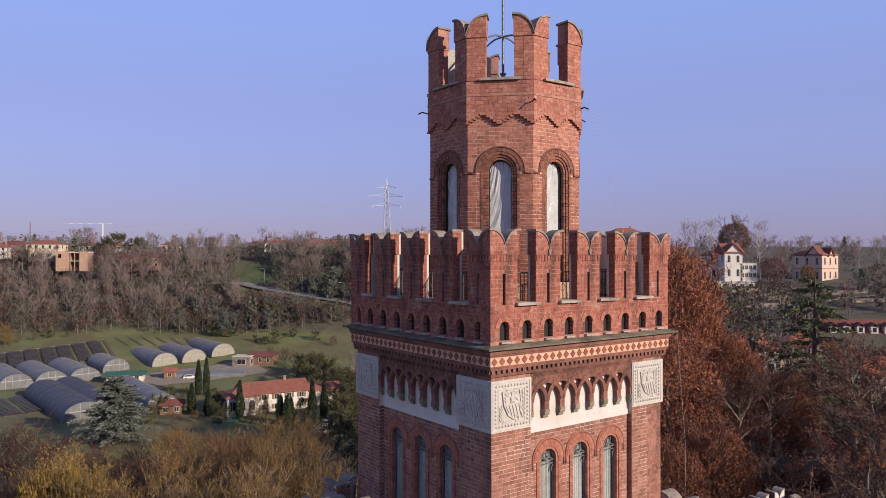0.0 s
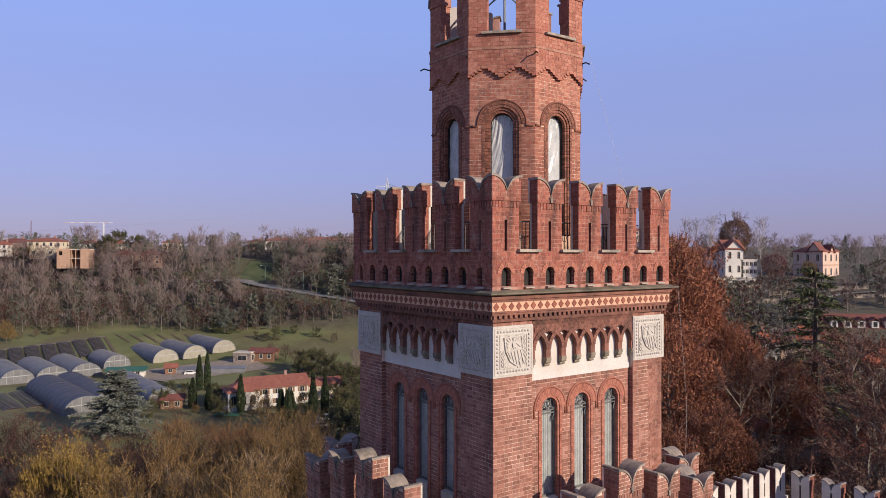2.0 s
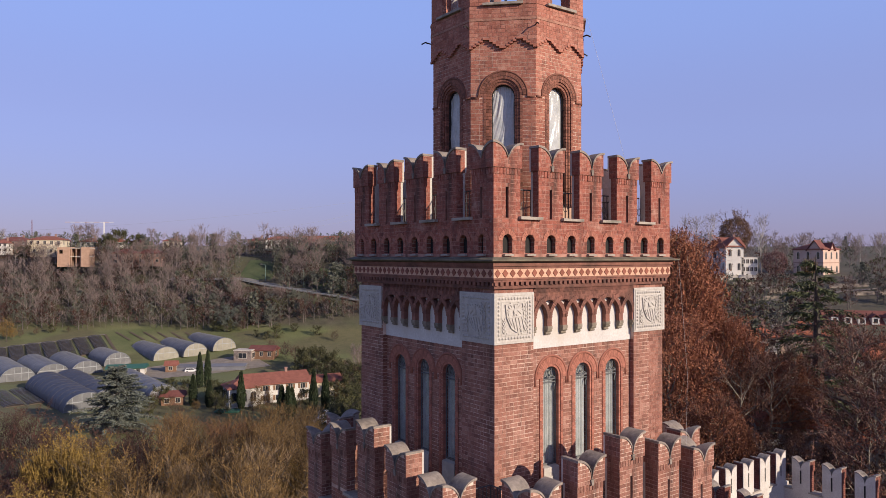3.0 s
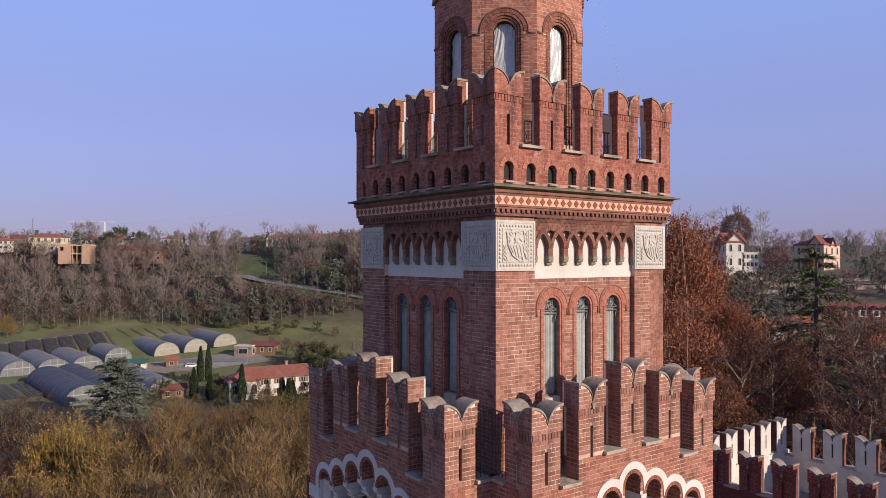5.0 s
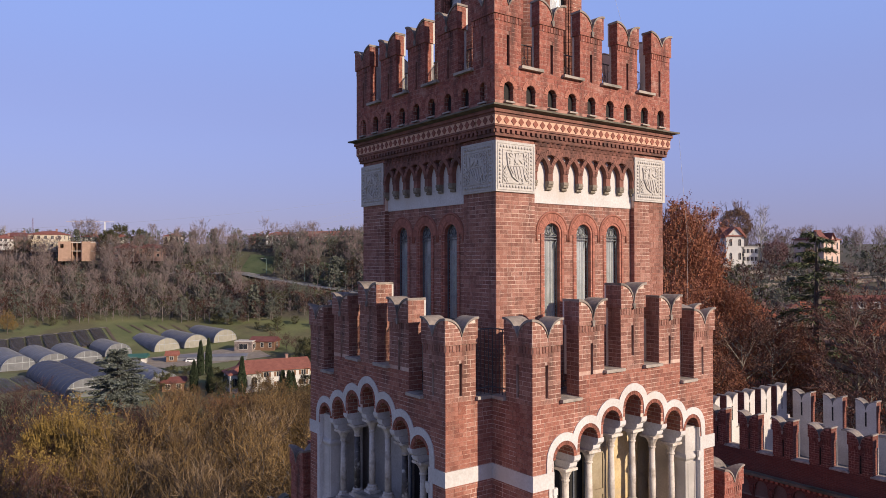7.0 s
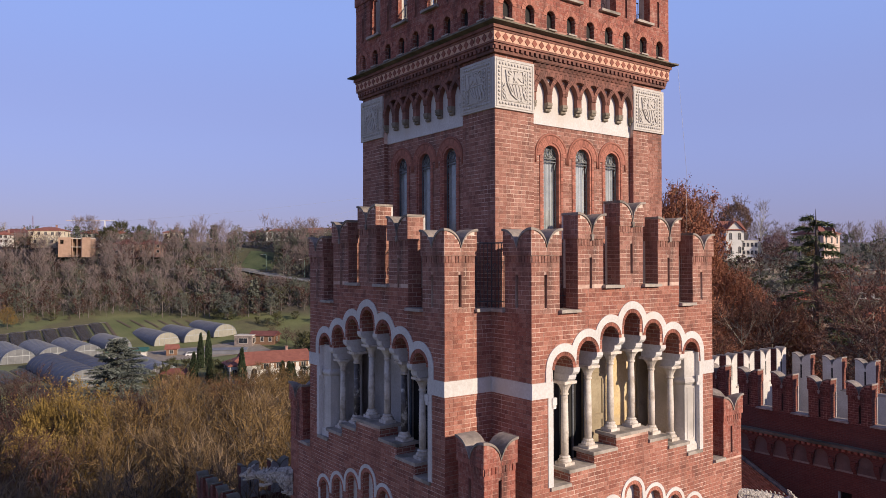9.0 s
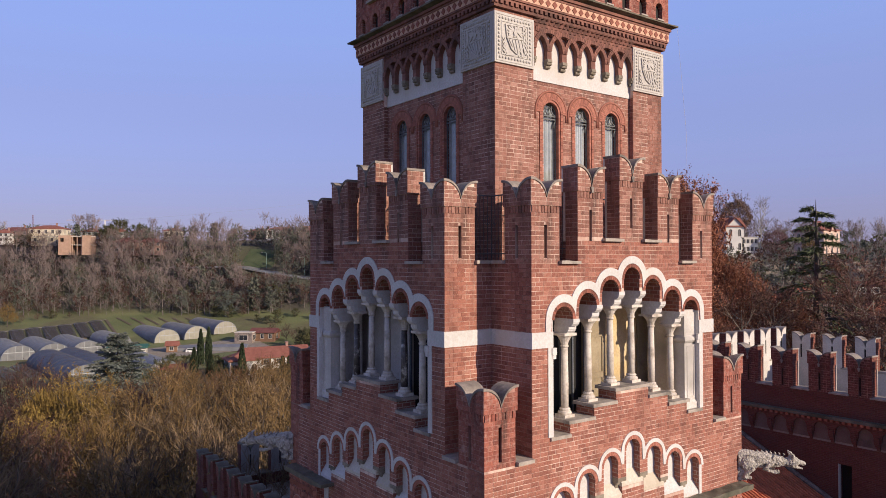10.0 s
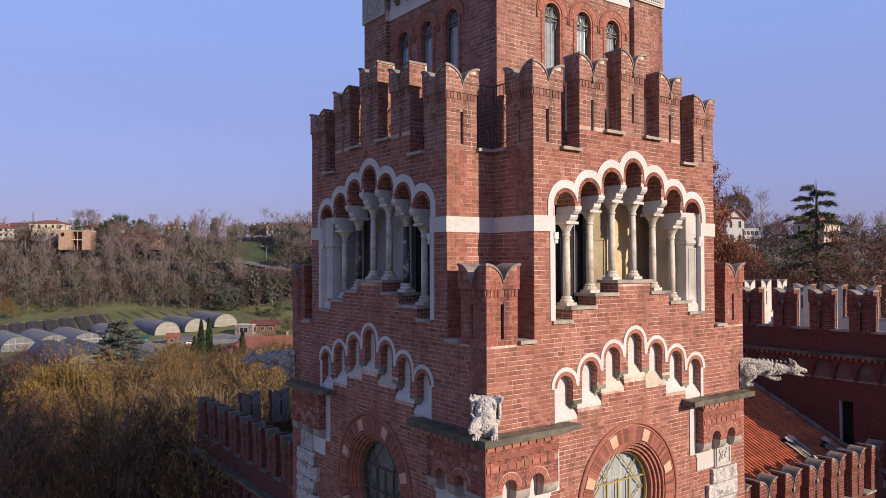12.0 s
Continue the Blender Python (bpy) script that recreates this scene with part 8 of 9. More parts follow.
for px, y, top, wide in ((95, 96, 12.6, 1.0), (150, 92, 12.4, 0.9), (30, 80, 10.4, 1.0), (100, 78, 10.6, 0.9), (165, 82, 10.8, 0.8)):
    x = y * (px - 784) / 1279
    plant(AMBER, x, y, wide, x, None, (top - ground_z(x, y)) / 12)
for x, y, h in ((-19.5, 47.0, 0.98),):
    plant(DARKT, x, y, 1.0, x, None, h)
for i in range(60):                  # low growth under the castle's trees
    x, y = 14 + 62 * rt.random(), 50 + 66 * rt.random()
    if math.hypot(x - 20, y - 40) > 24:
        plant(RED[i % 2] if i % 3 else BUSH[i % 2], x, y, (0.55 + 0.3 * rt.random()) * (1 if i % 3 else 0.9), rt.random() * 6.28)
for k in SOURCES:                    # the patterns themselves stand at the wood's far edge
    i = SOURCES.index(k)
    x, y = {PLANE[0]: (30.0, 100), PLANE[1]: (25.0, 92), DOME: (36.0, 110)}.get(k, (-190 - 9 * i, 418 + 5 * (i % 3)))
    k.matrix_basis = Matrix.Translation((x, y, ground_z(x, y) - 0.1))
    k.scale = (0.55, 0.55, 0.55)


# ---- far woods: one sheet of many small trees each ----
def woods(name, spots, kinds, mats, label):
    """spots: (x, y, height, kind, turn); kinds: growths of unit scale."""
    V, L, S, M, base = [], [], [], [], 0
    packs = []
    for g, H in kinds:
        vv = np.array([tuple(p) for p in g.v + g.lv])
        off = len(g.v)
        faces = g.f + [tuple(i + off for i in q) for q in g.lf]
        packs.append((vv / H, np.array([i for q in faces for i in q]), np.array([len(q) for q in faces]), len(g.f)))
    for x, y, h, k, a in spots:
        vv, loops, sizes, nw = packs[k]
        c, s = math.cos(a), math.sin(a)
        q = vv * h
        V.append(np.stack((q[:, 0] * c - q[:, 1] * s + x, q[:, 0] * s + q[:, 1] * c + y, q[:, 2] + ground_z(x, y)), 1))
        L.append(loops + base)
        S.append(sizes)
        mi = np.full(len(sizes), 1 if k < NBARE else 2 + (k - NBARE))
        mi[:nw] = 0
        M.append(mi)
        base += len(vv)
    V, L, S, M = np.concatenate(V), np.concatenate(L), np.concatenate(S), np.concatenate(M)
    me = bpy.data.meshes.new(name)
    me.vertices.add(len(V))
    me.vertices.foreach_set("co", V.astype(np.float32).ravel())
    me.loops.add(len(L))
    me.loops.foreach_set("vertex_index", L.astype(np.int32))
    me.polygons.add(len(S))
    me.polygons.foreach_set("loop_start", np.concatenate(([0], np.cumsum(S)[:-1])).astype(np.int32))
    me.polygons.foreach_set("material_index", M.astype(np.int32))
    for mt in mats:
        me.materials.append(mt)
    me.update(calc_edges=True)
    return tagged(put(name, me), label, "woods", kind="stuff")


FARK = [(broadleaf(201 + i, 13, 3.4 + 0.5 * (i % 2), 0.12, 0.28, 13, 4, 4, 0.95, 1.7, 0.05, 0, 0.2, 0.62, 3, far=True), 13.0) for i in range(5)]
NBARE = 5
FARK += [(broadleaf(221, 9, 3.4, 0.2, 0.08, 10, 4, 3, 0.6, 0.8, 0.07, 4, 0.34, 0.5, 3, far=True), 9.0),      # evergreen
         (broadleaf(222, 9, 3.2, 0.2, 0.15, 10, 4, 3, 0.7, 0.9, 0.06, 2, 0.32, 0.5, 3, far=True), 9.0),      # brown
         (broadleaf(223, 8, 3.2, 0.2, 0.10, 9, 4, 2, 0.7, 0.9, 0.07, 1, 0.50, 0.5, 3, far=True), 8.0),      # yellow
         (tiered(224, 14, 3.4, 8, -0.12, 2, 1.1, 0.6), 14.0)]                                              # conifer
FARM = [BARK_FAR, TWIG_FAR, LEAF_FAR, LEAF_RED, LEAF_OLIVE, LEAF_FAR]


def scatter(n, fy, fx, seed, gap, hs, skip=lambda x, y: False, green=0.1, brown=0.1):
    r, out = random.Random(seed), []
    cell = {}
    tries = 0
    while len(out) < n and tries < n * 30:
        tries += 1
        y = fy(r)
        x = fx(r, y)
        if skip(x, y):
            continue
        key = (int(x // gap), int(y // gap))
        if key in cell:
            continue
        cell[key] = 1
        u = r.random()
        if u < green:
            k, h = (NBARE, 5.5 + 4 * r.random()) if r.random() < 0.9 else (NBARE + 3, 8 + 8 * r.random())
        elif u < green + brown:
            k, h = NBARE + 1 + (r.random() < 0.25), 5 + 4 * r.random()
        else:
            k, h = r.randrange(NBARE), hs[0] + (hs[1] - hs[0]) * r.random()
        out.append((x, y, h, k, r.random() * 6.28))
    return out


def clear_left(x, y):
    px = 784 + 1279 * x / y
    road = abs(y - road_y(x)) < 5 and x > -100                         # the road bench
    bank = 4 < y - road_y(x) < 24 and (424 < px < 482 or 562 < px < 612)   # grassy banks above it
    return road or bank


def below_brow(spots):
    """Cut slope trees to picture rows so the camera sees the road and the houses."""
    out = []
    for x, y, h, k, a in spots:
        px = 784 + 1279 * x / y
        row = lerp_table([(-90, 468), (40, 466), (55, 460), (95, 462), (108, 482), (172, 482), (185, 462), (240, 456), (300, 460), (318, 452), (395, 452), (412, 500), (428, 511), (620, 543), (700, 553)], px)
        room = 40 - (row - 450) / 1279 * y - ground_z(x, y)
        if y < road_y(x) or px < 300:
            h = min(h, room * (0.85 + 0.3 * ((x * 7.3) % 1)))
        if h > 0.9:
            out.append((x, y, h, k, a))
    return out


spots = scatter(660, lambda r: 311 + 56 * r.random(), lambda r, y: -265 + 275 * r.random(), 1, 3.4, (9, 16), clear_left, 0.13, 0.22)
spots += scatter(340, lambda r: 304 + 32 * r.random() ** 1.3, lambda r, y: -255 + 250 * r.random(), 2, 2.8, (3.5, 8), clear_left, 0.16, 0.45)
spots += scatter(190, lambda r: 304 + 34 * r.random(), lambda r, y: y * (-0.30 + 0.22 * r.random()), 12, 2.6, (2.5, 5), lambda x, y: False, 0.35, 0.45)
spots = below_brow(spots)
spots += scatter(190, lambda r: 330 + 50 * r.random(), lambda r, y: y * (-0.30 + 0.22 * r.random()), 13, 3.2, (4, 9), lambda x, y: y < road_y(x) + 5 or clear_left(x, y), 0.42, 0.25)
spots += scatter(60, lambda r: 356 + 14 * r.random(), lambda r, y: y * (-0.62 + 0.26 * r.random()), 14, 4.0, (3.5, 7), lambda x, y: False, 0.35, 0.2)
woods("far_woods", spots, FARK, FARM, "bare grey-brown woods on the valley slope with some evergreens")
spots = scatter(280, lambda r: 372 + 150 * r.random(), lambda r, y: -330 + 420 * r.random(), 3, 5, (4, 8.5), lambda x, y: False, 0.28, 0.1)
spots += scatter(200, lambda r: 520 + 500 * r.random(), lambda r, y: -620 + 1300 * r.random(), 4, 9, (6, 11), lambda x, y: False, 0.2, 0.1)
woods("skyline_trees", spots, FARK, FARM, "mixed trees along the plateau skyline, tinted for haze")


def clear_right(x, y):
    px = 784 + 1279 * x / y
    return (math.hypot(x - 101, y - 258) < 16) or (math.hypot(x - 137, y - 262) < 16) or (1250 < px < 1350 and 215 < y < 262) or (1400 < px < 1500 and 205 < y < 262 and (int(x) % 3)) or (px > 1475 and 176 < y < 198)


def below_villas(spots):
    out = []
    for x, y, h, k, a in spots:
        px = 784 + 1279 * x / y
        row = lerp_table([(1150, 470), (1240, 476), (1255, 500), (1335, 505), (1345, 480), (1395, 480), (1405, 505), (1495, 508), (1510, 470), (1900, 465)], px)
        if px > 1455 and y < 188:
            row = 615
        if y < 264:
            h = min(h, (40 - (row - 450) / 1279 * y - ground_z(x, y)) * (0.8 + 0.3 * ((x * 7.3) % 1)))
        if h > 0.9:
            out.append((x, y, h, k, a))
    return out


spots = scatter(200, lambda r: 128 + 150 * r.random(), lambda r, y: y * (0.18 + 0.62 * r.random()), 5, 5, (4, 9), clear_right, 0.10, 0.40)
spots += scatter(280, lambda r: 128 + 135 * r.random(), lambda r, y: y * (0.30 + 0.36 * r.random()), 15, 3.2, (1.5, 4), clear_right, 0.10, 0.40)
spots += scatter(230, lambda r: 272 + 160 * r.random(), lambda r, y: y * (0.15 + 0.65 * r.random()), 6, 6, (7, 12), clear_right, 0.15, 0.15)
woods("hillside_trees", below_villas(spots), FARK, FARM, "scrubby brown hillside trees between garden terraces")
# ---- houses, greenhouses and other things in the valley ----
WALL_WHITE = plain_material("white_render", (0.62, 0.60, 0.57), (0.72, 0.70, 0.66), 0.5, strength=0.05)
WALL_CREAM = plain_material("cream_render", (0.62, 0.545, 0.40), (0.70, 0.62, 0.48), 0.5, strength=0.05)
WALL_ORANGE = plain_material("raw_orange_blockwork", (0.42, 0.27, 0.19), (0.52, 0.345, 0.25), 0.8, strength=0.1)
WALL_PINK = plain_material("pink_render", (0.60, 0.43, 0.35), (0.68, 0.51, 0.42), 0.5, strength=0.05)
WALL_BRICKY = plain_material("dull_brick_render", (0.30, 0.18, 0.15), (0.38, 0.24, 0.20), 0.5, strength=0.05)
ROOF_RED = plain_material("far_red_tiles", (0.23, 0.080, 0.058), (0.33, 0.125, 0.09), 0.9, fine=3.0, strength=0.4)
ROOF_ORANGE = plain_material("orange_red_tiles", (0.36, 0.105, 0.055), (0.48, 0.16, 0.085), 0.9, fine=3.0, strength=0.4)
ROOF_WINE = plain_material("dark_red_roof", (0.15, 0.05, 0.045), (0.22, 0.08, 0.065), 0.9, fine=3.0)
ROOF_GREEN = plain_material("green_sheet_roof", (0.03, 0.11, 0.085), (0.05, 0.15, 0.11), 0.9, rough=0.5)
WOOD = plain_material("weathered_timber", (0.18, 0.10, 0.06), (0.28, 0.16, 0.10), 1.2)
TRIM = plain_material("pale_trim", (0.55, 0.50, 0.44), (0.65, 0.60, 0.54), 1.0)
FILM_CLEAR = plain_material("clear_greenhouse_film", (0.14, 0.145, 0.17), (0.22, 0.225, 0.25), 0.25, rough=0.5, strength=0.05)
FILM_NET = plain_material("black_plant_net", (0.030, 0.032, 0.042), (0.055, 0.057, 0.07), 0.25, rough=0.6, strength=0.05)
nn, nl = FILM_NET.node_tree.nodes, FILM_NET.node_tree.links      # an open net lets half the light through
hole, mesh_mix = nn.new("ShaderNodeBsdfTransparent"), nn.new("ShaderNodeMixShader")
mesh_mix.inputs[0].default_value = 0.5
nl.new(hole.outputs[0], mesh_mix.inputs[1])
nl.new(nn["Principled BSDF"].outputs[0], mesh_mix.inputs[2])
nl.new(mesh_mix.outputs[0], nn["Material Output"].inputs["Surface"])
FILM_DARK = plain_material("dark_shade_net", (0.045, 0.048, 0.068), (0.075, 0.08, 0.105), 0.25, rough=0.5, strength=0.05)
FILM_GABLE = plain_material("yellowed_gable_film", (0.26, 0.245, 0.20), (0.36, 0.34, 0.28), 0.5, rough=0.4)
FILM_END = plain_material("grey_gable_film", (0.11, 0.115, 0.125), (0.20, 0.205, 0.215), 0.5, rough=0.4)
RIB_DARK = plain_material("black_hoop_steel", (0.06, 0.062, 0.075), (0.10, 0.10, 0.12), 1.0, rough=0.6)
RIB = plain_material("dull_hoop_steel", (0.13, 0.14, 0.16), (0.20, 0.21, 0.23), 1.0, rough=0.5)
GRAVEL = plain_material("pale_gravel", (0.23, 0.195, 0.16), (0.34, 0.295, 0.25), 0.5, fine=3.0)
LANE = plain_material("dark_lane", (0.045, 0.043, 0.045), (0.08, 0.075, 0.075), 0.3, fine=2.0)
ASPHALT = plain_material("worn_road", (0.17, 0.165, 0.16), (0.24, 0.235, 0.23), 0.3, fine=2.0)
GALV = plain_material("galvanised_steel", (0.30, 0.32, 0.34), (0.42, 0.44, 0.46), 2.0, rough=0.5, metal=0.5)
POSTGREEN = plain_material("green_lamp_post", (0.16, 0.25, 0.22), (0.22, 0.32, 0.28), 2.0, rough=0.5)
CARWHITE = plain_material("white_car_paint", (0.70, 0.71, 0.73), (0.76, 0.77, 0.79), 1.0, rough=0.25, strength=0.02)
TYRE = plain_material("black_rubber", (0.015, 0.015, 0.016), (0.03, 0.03, 0.03), 3.0)
SOIL = plain_material("tilled_soil", (0.10, 0.075, 0.05), (0.16, 0.12, 0.085), 0.6, fine=3.0)


def at_px(px, y):
    return y * (px - 784) / 1279


def roof_mesh(w, d, rh, over, kind, t=0.22):
    bm = bmesh.new()
    W, Dp = w / 2 + over, d / 2 + over
    if kind == "hip":
        r = max(W - Dp, 0.15) if W > Dp else 0.15
        q = max(Dp - W, 0.15) if Dp > W else 0.15
        ridge = [(-r, 0), (r, 0)] if W >= Dp else [(0, -q), (0, q)]
    else:
        ridge = [(-W, 0), (W, 0)]
    lo = [bm.verts.new(p) for p in ((-W, -Dp, -t), (W, -Dp, -t), (W, Dp, -t), (-W, Dp, -t))]
    ea = [bm.verts.new(p) for p in ((-W, -Dp, 0), (W, -Dp, 0), (W, Dp, 0), (-W, Dp, 0))]
    ri = [bm.verts.new((x, y, rh)) for x, y in ridge]
    bm.faces.new(list(reversed(lo)))
    for i in range(4):
        bm.faces.new((lo[i], lo[(i + 1) % 4], ea[(i + 1) % 4], ea[i]))
    if kind == "hip" and W < Dp:
        bm.faces.new((ea[0], ea[1], ri[0]))
        bm.faces.new((ea[1], ea[2], ri[1], ri[0]))
        bm.faces.new((ea[2], ea[3], ri[1]))
        bm.faces.new((ea[3], ea[0], ri[0], ri[1]))
    else:
        bm.faces.new((ea[0], ea[1], ri[1], ri[0]))
        bm.faces.new((ea[1], ea[2], ri[1]))
        bm.faces.new((ea[2], ea[3], ri[0], ri[1]))
        bm.faces.new((ea[3], ea[0], ri[0]))
    return bm


def add_window(parent, x, y, z, w, h, turn=0.0, arched=False, frame_mat=None, shutters=False):
    """Window in a wall plane; face towards local -y before the turn."""
    m = Matrix.Rotation(turn, 4, "Z") @ Matrix.Translation((x, y, z))
    o = put("window", None, parent, m)
    o.empty_display_size = 0.2
    bm = bmesh.new()
    e = 0.12
    if arched:
        plate(bm, [arch_hole(0, -e, h - w / 2, w / 2 + e, 6), arch_hole(0, 0, h - w / 2, w / 2, 6)], -0.06, 0.02)
    else:
        plate(bm, [[(-w / 2 - e, -e), (w / 2 + e, -e), (w / 2 + e, h + e), (-w / 2 - e, h + e)], [(-w / 2, 0), (w / 2, 0), (w / 2, h), (-w / 2, h)]], -0.06, 0.02)
    box(bm, -0.03, 0.03, -0.045, 0.0, 0, h * 0.98)
    part("window_frame", bm, frame_mat or TRIM, o)
    bm = bmesh.new()
    if arched:
        plate(bm, [arch_hole(0, 0, h - w / 2, w / 2, 6)], -0.02, -0.005)
    else:
        box(bm, -w / 2, w / 2, -0.02, -0.005, 0, h)
    part("pane", bm, PANE, o)
    if shutters:
        for s in (-1, 1):
            bm = bmesh.new()
            box(bm, s * (w / 2 + e + 0.28) - 0.26, s * (w / 2 + e + 0.28) + 0.26, -0.07, 0.0, 0, h)
            part("shutter", bm, WOOD, o)
    return o


PANE = plain_material("dark_window_pane", (0.02, 0.022, 0.028), (0.05, 0.055, 0.065), 0.4, rough=0.12, strength=0.0)


def house(name, label, x, y, w, d, h, rh, rot=0.0, roof="hip", wall=None, tiles=None, storeys=2, cols=4, side=2, z=None, over=0.5, chimney=True, arched=False, shutters=False, ww=1.1, sink=1.5, category="house"):
    zb = ground_z(x, y) if z is None else z
    t = thing(name, pose(x, y, zb, 0, 0, rot), label, category)
    bm = bmesh.new()
    box(bm, -w / 2, w / 2, -d / 2, d / 2, -sink, h)
    if roof == "gable":
        g = [(-d / 2, h), (d / 2, h), (0, h + rh * 0.97)]
        for sx in (-w / 2, w / 2 - 0.3):
            b2 = [bm.verts.new((sx + e, p, q)) for e in (0, 0.3) for p, q in g]
            for f in ((0, 2, 1), (3, 4, 5), (0, 1, 4, 3), (1, 2, 5, 4), (2, 0, 3, 5)):
                bm.faces.new([b2[i] for i in f])
    part("wall", bm, wall or WALL_WHITE, t)
    rf = None
    if roof != "flat":
        rf = part("roof", roof_mesh(w, d, rh, over, roof), tiles or ROOF_RED, t, "", Matrix.Translation((0, 0, h)))
        if chimney:
            bm = bmesh.new()
            box(bm, w * 0.18, w * 0.18 + 0.7, -0.35, 0.35, rh * 0.6, rh + 0.9)
            box(bm, w * 0.18 - 0.1, w * 0.18 + 0.8, -0.45, 0.45, rh + 0.9, rh + 1.05)
            part("chimney", bm, WALL_BRICKY, rf)
    else:
        bm = bmesh.new()
        box(bm, -w / 2 - 0.15, w / 2 + 0.15, -d / 2 - 0.15, d / 2 + 0.15, h, h + 0.3)
        part("roof", bm, TRIM, t)
    sh = h / storeys
    for s in range(storeys):
        zz = s * sh + sh * 0.28
        wh = sh * 0.5
        for i in range(cols):
            add_window(t, -w / 2 + w * (i + 0.5) / cols, -d / 2, zz, ww, wh, 0, arched, None, shutters)
        for i in range(side):
            q = -d / 2 + d * (i + 0.5) / side
            add_window(t, -q, -w / 2, zz, ww, wh, radians(-90), arched, None, shutters)
            add_window(t, q, -w / 2, zz, ww, wh, radians(90), arched, None, shutters)
    return t


# hillside houses across the valley
house("house", "cream two-storey house with red hipped roof on the hill", at_px(84, 352), 352, 15.5, 10, 6.6, 1.7, 8, "hip", WALL_CREAM, ROOF_RED, 2, 5, 2, 38.4)
house("annex", "white terrace annex beside the cream house", at_px(84, 346), 346, 15, 5, 2.8, 0, 8, "flat", WALL_CREAM, None, 1, 4, 1, 38.0)
ub = thing("unfinished_building", pose(at_px(132, 340), 340, 34.0, 0, 0, 8), "unfinished orange block building with bare floors and posts", "building")
for x0, x1 in ((-7.2, -1.6), (3.2, 7.0)):
    bm = bmesh.new()
    plate(bm, [rect(x0, x1, -2, 7.2), rect(x0 + 0.8, x0 + 2.4, 4.2, 6.0)] if x0 < 0 else [rect(x0, x1, -2, 7.2)], -3, -2.7)
    box(bm, x0, x0 + 0.3, -2.7, 4, -2, 7.2)
    box(bm, x1 - 0.3, x1, -2.7, 4, -2, 7.2)
    part("wall", bm, WALL_ORANGE, ub)
for z in (2.6, 6.6):
    bm = bmesh.new()
    box(bm, -7.4, 7.2, -2.69, 4.2, z, z + 0.3)
    part("floor_slab", bm, TRIM, ub)
for x in (-1.2, 0.8, 2.8):
    bm = bmesh.new()
    box(bm, x, x + 0.3, -2.6, -2.3, -2, 6.6)
    part("post", bm, WALL_ORANGE, ub)
bm = bmesh.new()
box(bm, -7.0, 7.0, 4.2, 4.5, -2, 6.6)
part("back_wall", bm, WALL_BRICKY, ub)
for px, y, w, h, rh, zb, wm, lab in (
        (5, 366, 7, 4.6, 1.8, 39.0, WALL_WHITE, "white hill house with red roof"), (28, 372, 15, 5, 2.0, 39.8, WALL_BRICKY, "low house with dark red roof"),
        (160, 376, 8, 6, 2.0, 38.5, WALL_WHITE, "white hill house with red roof"), (210, 378, 5, 5.5, 1.8, 39.0, WALL_WHITE, "narrow white hill house with red roof"),
        (222, 354, 11, 5.5, 2.2, 33.0, WALL_BRICKY, "brownish house among trees"), (266, 356, 12, 5.0, 2.0, 33.5, WALL_BRICKY, "brownish house among trees"),
        (304, 376, 8, 3.4, 1.5, 41.5, WALL_CREAM, "low house with orange-red roof"), (248, 384, 10, 3.0, 1.4, 41.6, WALL_BRICKY, "long low red-roofed house"),
        (497, 398, 17, 3.6, 1.8, 42.5, WALL_WHITE, "long red-roofed house on the plateau"), (455, 402, 9, 3.2, 1.6, 42.6, WALL_BRICKY, "low red-roofed house on the plateau"),
        (1105, 420, 17, 6.0, 2.6, 46.5, WALL_PINK, "house with broad red hipped roof on the skyline")):
    house("house", lab, at_px(px, y), y, w, 9, h, rh, 6, "hip", wm, ROOF_RED if wm != WALL_BRICKY else ROOF_WINE, 2 if h > 4.5 else 1, 3, 2, zb)
house("farm_building", "long dull-red farm building with red tiled roof", at_px(585, 392), 392, 30, 9, 6.6, 2.0, -3, "gable", WALL_BRICKY, ROOF_RED, 2, 9, 2, 39.5)
house("farm_building", "low wine-red shed row beside the farm", at_px(545, 380), 380, 9, 7, 3.6, 1.6, -3, "gable", WALL_BRICKY, ROOF_WINE, 1, 3, 1, 41.0)

# white house and pink villa on the right-hand hill
wh = house("villa", "white two-storey villa with red gabled roof", at_px(1289, 256), 256, 6.2, 9, 9.6, 3.2, 0, "gable", WALL_WHITE, ROOF_RED, 2, 2, 2, 31.0, arched=True, ww=0.9)
bm = bmesh.new()
plate(bm, [[(-3.1, 9.2), (3.1, 9.2), (0, 12.6)]], -4.62, -4.5)
part("front_gable", bm, WALL_WHITE, wh)
bm = bmesh.new()
for s in (-1, 1):
    plate(bm, [[(0, 12.45), (s * 3.6, 8.85), (s * 3.6, 9.15), (0, 12.8)]], -5.2, 0.5)
part("gable_roof", bm, ROOF_RED, wh)
house("villa_annex", "white sunroom annex with row of windows", at_px(1317, 255), 255, 5.6, 7, 5.4, 0, 0, "flat", WALL_WHITE, None, 2, 4, 2, 31.2, ww=0.9)
house("villa_annex", "white villa rear wing with red roof", at_px(1264, 262), 262, 7, 8, 8.6, 2.2, 0, "hip", WALL_WHITE, ROOF_RED, 2, 2, 2, 31.0, arched=True)
house("terrace_wall", "pale garden terrace wall below the white villa", at_px(1295, 250), 250, 15, 3, 3.2, 0, 0, "flat", TRIM, None, 1, 5, 1, 27.2, ww=1.4, category="wall")
pk = house("villa", "pink two-storey villa with red gabled roofs and arched windows", 139.0, 270, 12.0, 11, 10.2, 2.6, 36, "hip", WALL_PINK, ROOF_RED, 2, 3, 3, 29.6, arched=True, ww=1.0)
